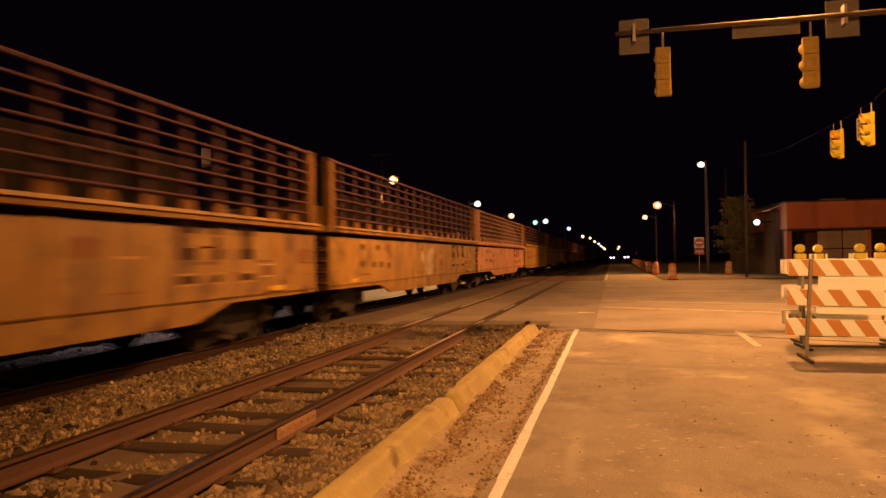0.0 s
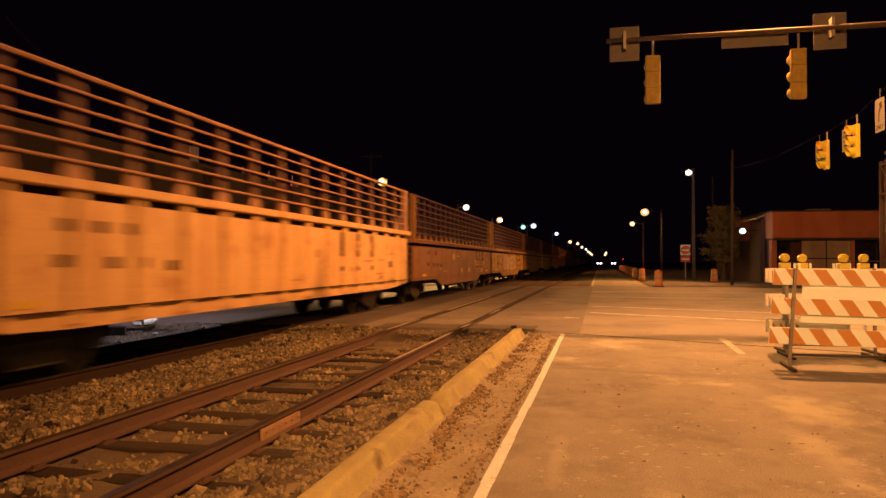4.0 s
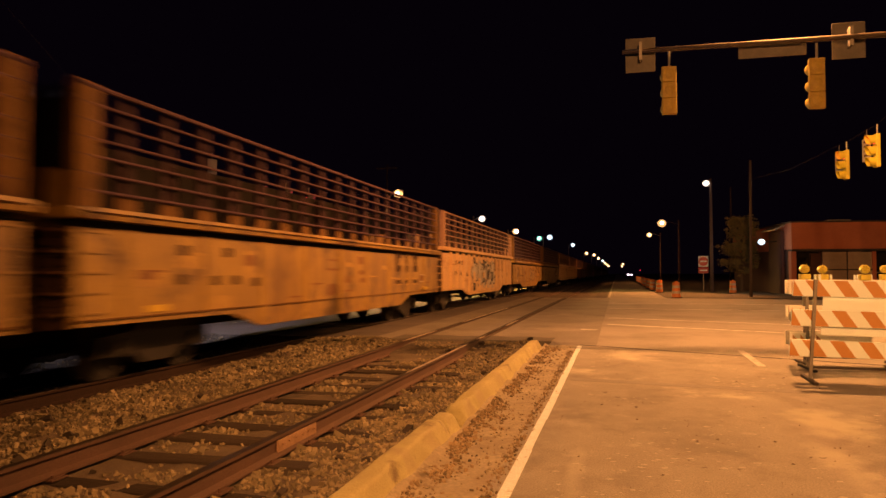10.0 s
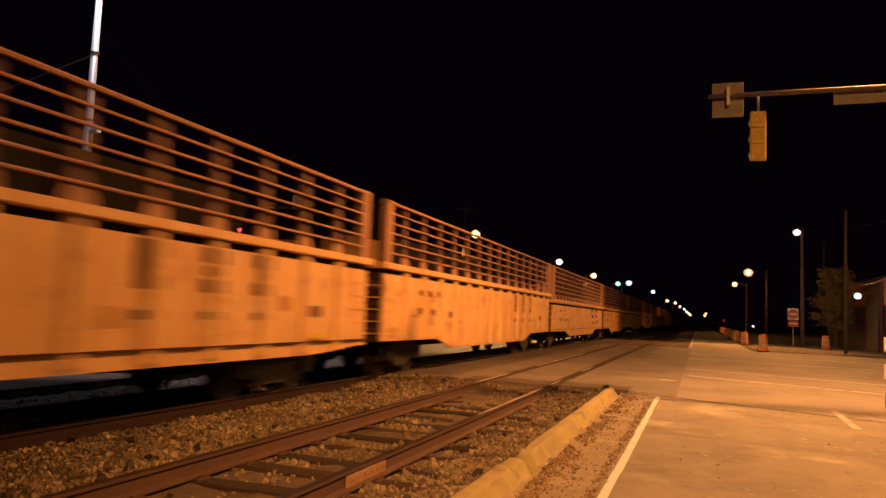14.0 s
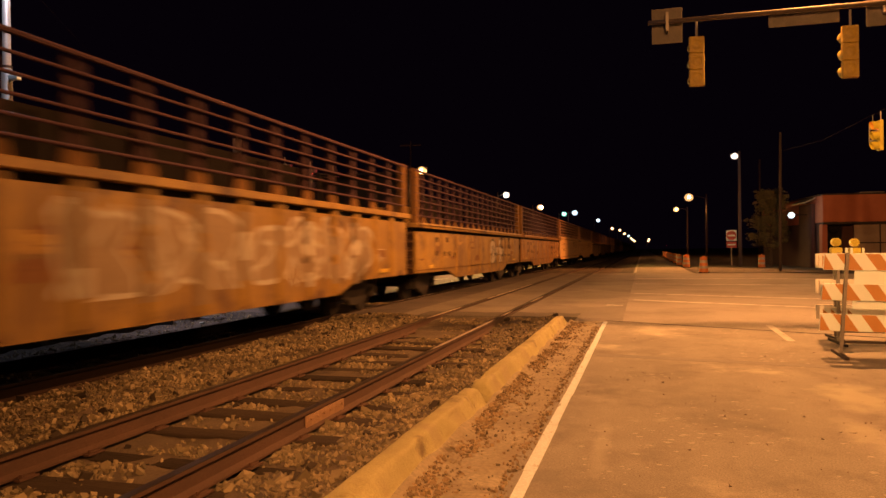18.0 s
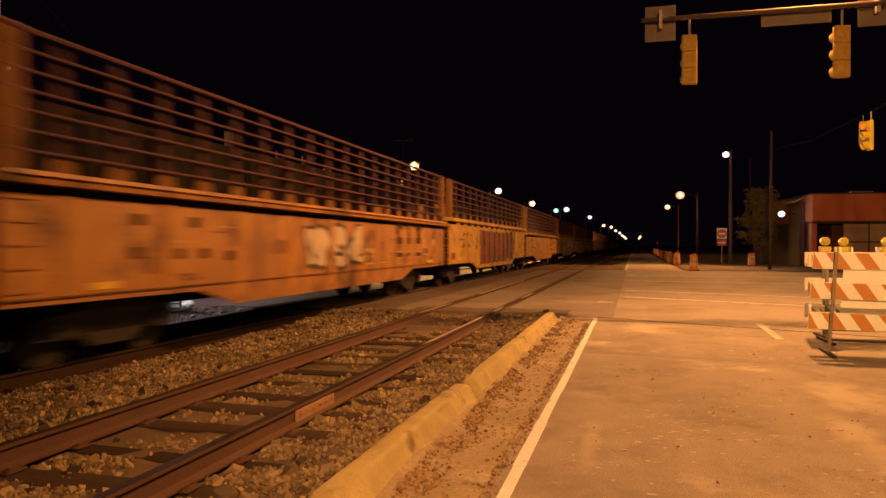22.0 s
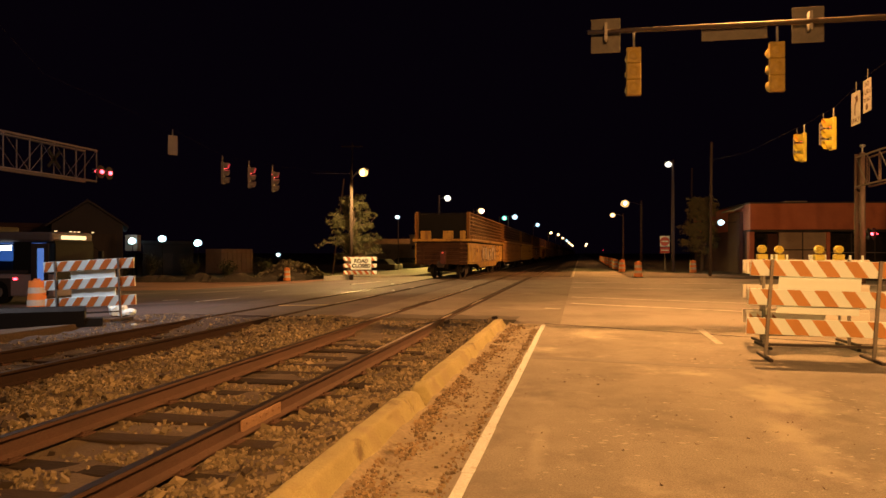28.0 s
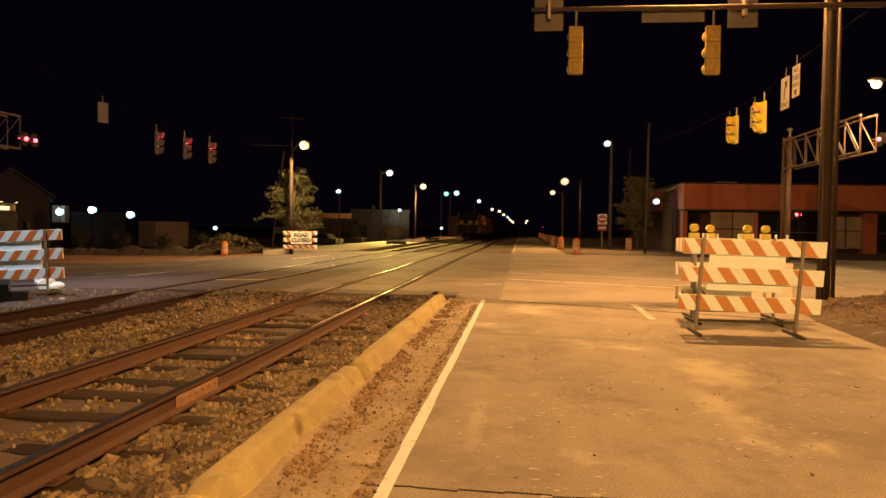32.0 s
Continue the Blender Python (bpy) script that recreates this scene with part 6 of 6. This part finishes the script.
def post_shape(make, x=HALF - 0.05):
    """A rack post, flared at its foot."""
    z, w = make["top"] + 0.12, make["post"]
    return Build().prism([(-w - 0.08, z), (w + 0.08, z), (w + 0.055, z + 0.17), (w, z + 0.34), (w, EXT_TOP - 0.05), (-w, EXT_TOP - 0.05), (-w, z + 0.34), (-w - 0.055, z + 0.17)], x - 0.09, x, "x")


def foot_shape(make):
    z, w = make["top"] + 0.13, make["post"] + 0.09
    return Build().prism([(-w, z), (w, z), (w - 0.03, z + 0.14), (w - 0.09, z + 0.25), (0.09 - w, z + 0.25), (0.03 - w, z + 0.14)], HALF - 0.05, HALF - 0.03, "x")


def sill_shape(make, s):
    """A ledge along the body's top: two steps with a groove, or one flat band."""
    t = make["top"]
    if make is LOW:
        prof = [(HALF - 0.12, t), (HALF + 0.16, t), (HALF + 0.17, t + 0.055), (HALF + 0.10, t + 0.065), (HALF + 0.10, t + 0.08), (HALF + 0.15, t + 0.09), (HALF + 0.14, t + 0.14), (HALF - 0.12, t + 0.14)]
    else:
        prof = [(HALF - 0.12, t), (HALF + 0.10, t), (HALF + 0.115, t + 0.015), (HALF + 0.115, t + 0.115), (HALF + 0.10, t + 0.13), (HALF - 0.12, t + 0.14)]
    return Build().prism([(x * s, z) for x, z in prof], 0.0, LENGTH, "y")


def end_shape(make, y, out):
    b = Build()
    for i in range(5):
        z = 0.95 + i * (make["top"] - 1.18) / 4
        b.prism([(y, z), (y + out * 0.09, z + 0.03), (y + out * 0.09, z + 0.12), (y, z + 0.15)], -HALF + 0.12, HALF - 0.12, "x")
    for x in (-1.1, 0.0, 1.1):
        b.box(x - 0.07, x + 0.07, min(y, y + out * 0.1), max(y, y + out * 0.1), 0.8, make["top"])
    return b


def truck_shape():
    b = Build()
    for x in (-0.98, 0.98):
        b.prism([(-1.25, 0.34), (-1.25, 0.62), (-0.75, 0.66), (-0.35, 0.82), (0.35, 0.82), (0.75, 0.66), (1.25, 0.62), (1.25, 0.34), (0.6, 0.38), (0.35, 0.2), (-0.35, 0.2), (-0.6, 0.38)], x - 0.07, x + 0.07, "x")
        for y in (-0.89, 0.89):
            b.tube((x - 0.12, y, 0.46), (x + 0.14 * (1 if x > 0 else -1), y, 0.46), 0.13, n=10)
        for y in (-0.15, 0.0, 0.15):
            b.tube((x, y, 0.3), (x, y, 0.62), 0.07, n=8)
    b.box(-1.05, 1.05, -0.2, 0.2, 0.42, 0.70)
    return b


def wheelset_shape():
    b = Build().tube((-1.05, 0, 0), (1.05, 0, 0), 0.075, n=8)
    for x, s in ((-0.755, 1), (0.755, -1)):
        b.tube((x - s * 0.06, 0, 0), (x + s * 0.05, 0, 0), 0.455, 0.46, 24).tube((x + s * 0.05, 0, 0), (x + s * 0.08, 0, 0), 0.49, 0.49, 24)
        for a in range(6):
            c, d = math.cos(a * math.pi / 3) * 0.28, math.sin(a * math.pi / 3) * 0.28
            b.tube((x - s * 0.062, c, d), (x - s * 0.075, c, d), 0.05, n=6)
    return b


def patch_shape(v):
    """Uneven patches; the later ones are long thin scars."""
    rnd = random.Random(v)
    w, h = (rnd.uniform(0.16, 0.36), rnd.uniform(0.05, 0.16)) if v < 5 else (rnd.uniform(0.28, 0.44), rnd.uniform(0.012, 0.03))
    n = 12
    return Build().prism([(w * max(-1, min(1, 1.3 * math.cos(k * math.tau / n))) * rnd.uniform(0.75, 1.05), h * max(-1, min(1, 1.3 * math.sin(k * math.tau / n))) * rnd.uniform(0.7, 1.1)) for k in range(n)], HALF - 0.002, HALF + 0.0015 + v * 0.0003, "x")


def emblem_shape(i):
    """Plain block shapes in place of the owner's mark."""
    b, x0, x1 = Build(), HALF + 0.003, HALF + 0.009
    b.box(x0, x1, -0.25, 0.25, 0.36, 0.56).box(x0, x1, -0.25, 0.25, -0.04, 0.14)
    if i == 0:
        b.box(x0, x1, -0.27, -0.06, 0.141, 0.359)
    elif i == 1:
        b.box(x0, x1, -0.19, 0.19, 0.18, 0.32)
    else:
        b.box(x0, x1, -0.15, 0.15, 0.141, 0.359)
    return b


def gondola(index, make, paint, lite, labels, graffiti=None):
    t = thing("gondola_car", pose(-7.75, 0, RAIL_TOP), labels, "gondola car", "cars of the freight train")
    light_paint = paint in (PALEPAINT, PALEYELLOW)
    post_tone = POSTPALE if light_paint else POSTAMBER if index == 0 else POSTOCHRE
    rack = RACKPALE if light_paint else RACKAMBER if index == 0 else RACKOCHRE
    top, bay, key = make["top"], LENGTH / make["bays"], make["key"]

    def piece(name, tag, material, shape, label="", at=None, owner=t):
        return part(name, car_mesh(key + tag, material, shape), material, owner, label, at=at)

    piece("body", "body", paint, lambda: body_shape(make))
    piece("centre_sill", "centre_sill", GRIMESHADE, lambda: Build().box(-0.35, 0.35, 0.0, LENGTH, 0.55, 0.83))
    # Near-black strip paints the overhang's shadow under the ledge.
    piece("neck", "neck", GRIMESHADE, lambda: Build().box(-HALF + 0.07, HALF - 0.07, 0.02, LENGTH - 0.02, top - 0.14, top - 0.001), "recess under the ledge with shade in its black colour")
    foot = RACKPALE if light_paint else CORNEROCHRE
    for i in range(1, make["bays"]):
        at = pose(0, i * bay, 0)
        middle = make["outline"] is STRAIGHT or 4.3 < i * bay < 13.1
        if make["rib"] > 0.04 or i % 2:
            piece("rib", "rib" if middle else "short_rib", paint, lambda: rib_shape(make, 0.74 if make["outline"] is STRAIGHT else 0.62 if middle else 0.90), at=at)
        k = piece("post", "post", post_tone, lambda: post_shape(make), at=at)
        piece("post_foot", "post_foot", foot, lambda: foot_shape(make), owner=k)
        # Far rack parts are near-black: the missing light is put into their colour.
        if i % 2:
            piece("far_post", "far_post", GRIMESHADE, lambda: post_shape(make, -HALF + 0.14), at=at)
    piece("far_board", "far_board", GRIMESHADE, lambda: Build().box(-HALF + 0.02, -HALF + 0.05, 0.3, LENGTH - 0.3, top + 0.14, EXT_TOP + 0.04), "black boards along the rack's far side")
    if make["outline"] is STRAIGHT:
        piece("seam", "seam", LETTER, lambda: Build().box(HALF - 0.01, HALF + 0.07, 0.02, LENGTH - 0.02, 0.90, 0.912), "thin dark seam along the side")
    if make is LOW:
        piece("seam", "seam", CORNEROCHRE, lambda: Build().box(HALF - 0.01, HALF + 0.03, 0.02, LENGTH - 0.02, 0.905, 0.925), "thin welded seam along the side")
    for s in (-1, 1):
        piece("top_sill", "sill%d" % s, paint, lambda: sill_shape(make, s))
    step = (EXT_TOP - 0.03 - top - 0.14) / make["rails"]
    for i in range(make["rails"]):
        z = top + 0.14 + (i + 1) * step
        r = 0.036 if i == make["rails"] - 1 else 0.022
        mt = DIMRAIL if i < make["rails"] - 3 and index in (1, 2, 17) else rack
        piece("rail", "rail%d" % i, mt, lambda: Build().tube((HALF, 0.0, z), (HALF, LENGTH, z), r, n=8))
        if i % 2 == 0:
            piece("far_rail", "far_rail%d" % i, GRIMESHADE, lambda: Build().tube((-HALF, 0.0, z), (-HALF, LENGTH, z), r, n=6))
    for s in (-1, 1):
        for y in (0.0, LENGTH - 0.3):
            x0, x1 = (HALF - 0.14, HALF + 0.02) if s > 0 else (-HALF - 0.02, -HALF + 0.14)
            shade = foot if s > 0 or index == 0 else GRIMESHADE
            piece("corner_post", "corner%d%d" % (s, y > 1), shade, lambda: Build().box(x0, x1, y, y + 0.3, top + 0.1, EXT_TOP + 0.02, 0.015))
    for y, out in ((0.0, -1), (LENGTH, 1)):
        # End walls get darker paint: part dirt, part the shade of the unlit end.
        piece("end_wall", "endwall%d" % out, ENDSHADE, lambda: Build().box(-HALF + 0.06, HALF - 0.06, min(y, y - out * 0.08), max(y, y - out * 0.08), 0.82, top - 0.13), "dark grimy end wall")
        piece("end_ribs", "end%d" % out, ENDSHADE, lambda: end_shape(make, y, out))
        piece("end_sill", "esill%d" % out, paint, lambda: Build().box(-HALF - 0.1, HALF + 0.1, min(y, y + out * 0.14), max(y, y + out * 0.14), top + 0.002, top + 0.132, 0.015))
        for gx in (-0.95, 0.35, 1.2) if y == 0.0 else (1.2,):
            piece("end_gate", "gate%d%d" % (out, gx * 10), paint, lambda: Build().box(gx - (0.3 if gx < 1 else 0.16), gx + (0.3 if gx < 1 else 0.16), min(y, y - out * 0.06), max(y, y - out * 0.06), top + 0.14, top + 0.60, 0.01), "low gate board")
        if y == 0.0:
            piece("bulkhead", "bulkhead", INK, lambda: Build().box(-HALF + 0.2, HALF - 0.2, 0.12, 0.18, top + 0.15, EXT_TOP - 0.12, 0.01).box(-HALF + 0.15, HALF - 0.15, 0.06, 0.11, EXT_TOP - 0.1, EXT_TOP - 0.04), "black end bulkhead of the rack")
        piece("coupler", "coupler%d" % out, STEEL, lambda: Build().box(-0.13, 0.13, min(y, y + out * 0.42), max(y, y + out * 0.42), 0.68, 0.96, 0.03).box(-0.2, 0.2, min(y + out * 0.26, y + out * 0.415), max(y + out * 0.26, y + out * 0.415), 0.64, 1.0, 0.05))
        if not lite:
            for i in range(5):
                z = 0.98 + i * 0.25
                piece("rung", "rung%d" % out, paint, lambda: Build().box(HALF + 0.004, HALF + 0.022, min(y - out * 0.12, y - out * 0.5), max(y - out * 0.12, y - out * 0.5), 0, 0.025), at=pose(0, 0, z))
                piece("end_rung", "erung%d" % out, paint, lambda: Build().box(HALF - 0.5, HALF - 0.05, min(y + out * 0.1, y + out * 0.14), max(y + out * 0.1, y + out * 0.14), 0, 0.03), at=pose(0, 0, z))
        piece("reflector", "refl%d" % out, REFLECT, lambda: Build().box(HALF + 0.064, HALF + 0.074, y - out * 2.2, y - out * 1.6, 0.96, 1.05) if out > 0 else Build().box(HALF + 0.004, HALF + 0.012, 1.3, 1.75, 0.96, 1.05), "yellow reflective strip")
        k = piece("truck", "truck", TRUCKBLACK, truck_shape, "dark cast wheel truck", at=pose(0, y - out * 2.3, 0))
        for a in (-0.89, 0.89):
            w = piece("wheelset", "wheelset", TRUCKBLACK, wheelset_shape, at=pose(0, a, 0.46), owner=k)
            WHEELS[a > 0].append(w)
    if not lite:
        *spots, z0 = make["mark"]
        ink = DARKLETTER if light_paint else LETTER
        for i, yy in enumerate(spots):
            piece("emblem", "emblem%d" % i, ink, lambda: emblem_shape(i), "dark block emblem shape", at=pose(0, yy, z0))
            piece("number_bar", "number", ink, lambda: Build().box(HALF + 0.003, HALF + 0.009, -0.22, 0.22, 0, 0.11), "dark unreadable bar", at=pose(0, yy, z0 - 0.40))
            for dz in (-0.275, -0.44):
                piece("pale_line", "pale_line", SPRAYWHITE if light_paint else PATCHYELLOW, lambda: Build().box(HALF + 0.003, HALF + 0.007, -0.27, 0.27, 0, 0.032), "pale line beside the bar", at=pose(0, yy, z0 + dz))
        yy = 15.4
        for dz in (0.0, 0.21):
            piece("data_line", "data", SPRAYWHITE, lambda: Build().box(HALF + 0.003, HALF + 0.009, -0.33, 0.33, 0, 0.022), "thin white edge of the data panel", at=pose(0, yy, z0 - 0.36 + dz))
        piece("data_panel", "panel", PATCHRUST, lambda: Build().box(HALF + 0.002, HALF + 0.005, -0.33, 0.33, 0.022, 0.205), "dark panel of unreadable small lines", at=pose(0, yy, z0 - 0.36))
        for yy, zz in () if index == 0 else ((2.15, 1.85), (2.75, 1.85), (3.35, 1.85), (2.1, 1.42), (3.0, 1.40), (3.6, 1.40), (4.3, 1.36)):
            piece("number_bar", "number2", LETTER, lambda: Build().box(HALF + 0.003, HALF + 0.009, -0.11, 0.11, 0, 0.15), "dark unreadable mark", at=pose(0, yy, zz - (0.1 if make is LOW else 0)))
        rnd = random.Random(100 + index)
        for k in range(9 if light_paint else 24):
            yy, mt, v = rnd.uniform(0.5, LENGTH - 0.6), rnd.choice((PATCHYELLOW, PATCHRUST, PATCHRUST)) if not light_paint else rnd.choice((PATCHPALE, PATCHSMEAR)), rnd.randrange(10)
            yy = (int(yy / bay) + 0.5) * bay + rnd.uniform(-0.1, 0.1)
            piece("paint_patch", "patch%d" % v, mt, lambda: patch_shape(v), "uneven patch of paint" if mt is PATCHYELLOW else "rust scar", at=pose(0, yy, rnd.uniform(0.98, 1.85)))
    if graffiti:
        seed, y0, y1, n, fill, line = graffiti
        if fill is SPRAYRED:
            for shape in bubbles(seed + 3, y0 - 0.6, y1, 0.70, top - 0.3, 9, 0.34, 0.002):
                part("graffiti_wash", shape, SPRAYWASH, t, "dull red wash of spray paint")
        if make["rib"] > 0.04 and n > 2:
            rnd = random.Random(seed)
            for i in range(1, make["bays"]):
                if not y0 < i * bay < y1:
                    continue
                z = rnd.uniform(0.72, 0.85)
                while z < top - 0.3:
                    high = min(z + rnd.uniform(0.12, 0.5), top - rnd.uniform(0.14, 0.25))
                    tint = rnd.choice((fill, SPRAYWASH, SPRAYWASH, line)) if fill is SPRAYRED else rnd.choice((fill, fill, line, None))
                    if tint:
                        part("graffiti_band", rib_paint(make, z, high), tint, t, "spray paint over a rib", at=pose(0, i * bay, 0))
                    z = high + 0.001
        if n:
            for shape in bubbles(seed, y0, y1, 0.92, top - 0.24, n, 0.09, 0.0045):
                part("graffiti_outline", shape, line, t, "dark spray-painted outline")
            for shape in bubbles(seed, y0, y1, 0.92, top - 0.24, n, 0.0, 0.008):
                part("graffiti_body", shape, fill, t, "rounded spray-painted form")
        for shape in strokes(seed + 7, y0, y1, 0.86, top - 0.2, max(4, n), 0.13):
            part("graffiti_stroke", shape, line, t, "looping spray-painted stroke")
    return t


WHEELS = {False: [], True: []}
CARS = []
PALE_CARS = {9, 10, 11, 14, 17, 18, 23, 29, 34}
RUST_CARS = {19, 25, 31, 36}
GRAFFITI = {0: (11, 5.6, 12.8, 6, SPRAYWHITE, SPRAYDARK), 3: (23, 6.9, 10.3, 3, SPRAYWHITE, SPRAYDARK), 4: (31, 5.6, 13.4, 6, SPRAYRED, SPRAYDARK),
            6: (41, 5.4, 14.8, 7, SPRAYDULL, SPRAYWHITE), 7: (47, 10.0, 13.0, 2, SPRAYWHITE, SPRAYDARK), 14: (57, 5.5, 11.4, 5, SPRAYWHITE, SPRAYDARK),
            15: (61, 8.6, 11.6, 2, SPRAYDULL, SPRAYDARK), 20: (67, 5.2, 11.8, 4, SPRAYDULL, SPRAYWHITE), 22: (71, 8.0, 9.6, 1, SPRAYWHITE, SPRAYDULL)}
TALL_CARS = {1, 2, 4, 6, 9, 10, 14, 17, 18, 24, 28, 33, 37}
for n in range(42):
    paint = AMBERPAINT if n in (0, 2, 4) else PALEYELLOW if n in (9, 10, 11, 14, 17, 18) else PALEPAINT if n in PALE_CARS else RUSTPAINT if n in RUST_CARS else OCHRERED if n in (1, 3, 8) else OCHRE
    text = ("pale orange" if n in PALE_CARS else "rust-brown" if n in RUST_CARS else "ochre yellow") + " gondola car with a railed rack" + (" and graffiti" if n in GRAFFITI else "")
    CARS.append(gondola(n, (TALLBELLY if n in (4, 6, 10, 14) else TALL) if n in TALL_CARS else LOW, paint, n > 25, text, GRAFFITI.get(n)))
end = part("end_marker", Build().box(0.02, 0.32, -0.62, -0.42, 0.86, 1.58, 0.03), DULLRED, CARS[0], "red end-of-train device")
part("marker_lamp", Build().ball((0.17, -0.63, 1.48), 0.03), TAIL_RED, end, "red lamp")


# ---- the train's run ----
def tail(t):
    """Where the last car's rear end stands at t seconds; the train slows a little."""
    return 9.76 - (14.616 * (26 - t) + 0.025 * (26 - t) ** 2) + 0.24 * max(0, t - 26) ** 2


def motions():
    walk(FAR_CARS[0], [(0, pose(-0.2, 300, 0)), (6.0, pose(-0.2, 300, 0)), (7.5, pose(-1.0, 303, 0, 0, 0, 40)), (11, pose(-24, 318, 0, 0, 0, 80)), (32, pose(-420, 345, 0, 0, 0, 80))])
    walk(FAR_CARS[1], [(0, pose(5.4, 300, 0)), (9.5, pose(5.4, 300, 0)), (11, pose(7.0, 303, 0, 0, 0, -40)), (15, pose(30, 318, 0, 0, 0, -80)), (32, pose(170, 330, 0, 0, 0, -80))])
    times = [2 * i for i in range(17)]
    for n, car in enumerate(CARS):
        walk(car, [(t, pose(-7.75, tail(t) + n * PITCH, RAIL_TOP)) for t in times])
    for y, wheels in ((-0.89, WHEELS[False]), (0.89, WHEELS[True])):
        lead = wheels[0]
        walk(lead, [(k / FPS, pose(0, y, 0.46, -math.degrees((tail(k / FPS) - tail(0)) / 0.46), 0, 0)) for k in range(32 * FPS + 1)])
        for w in wheels[1:]:
            w.rotation_mode = "QUATERNION"
            keys = w.animation_data_create()
            keys.action = lead.animation_data.action
            keys.action_slot = lead.animation_data.action_slot


motions()
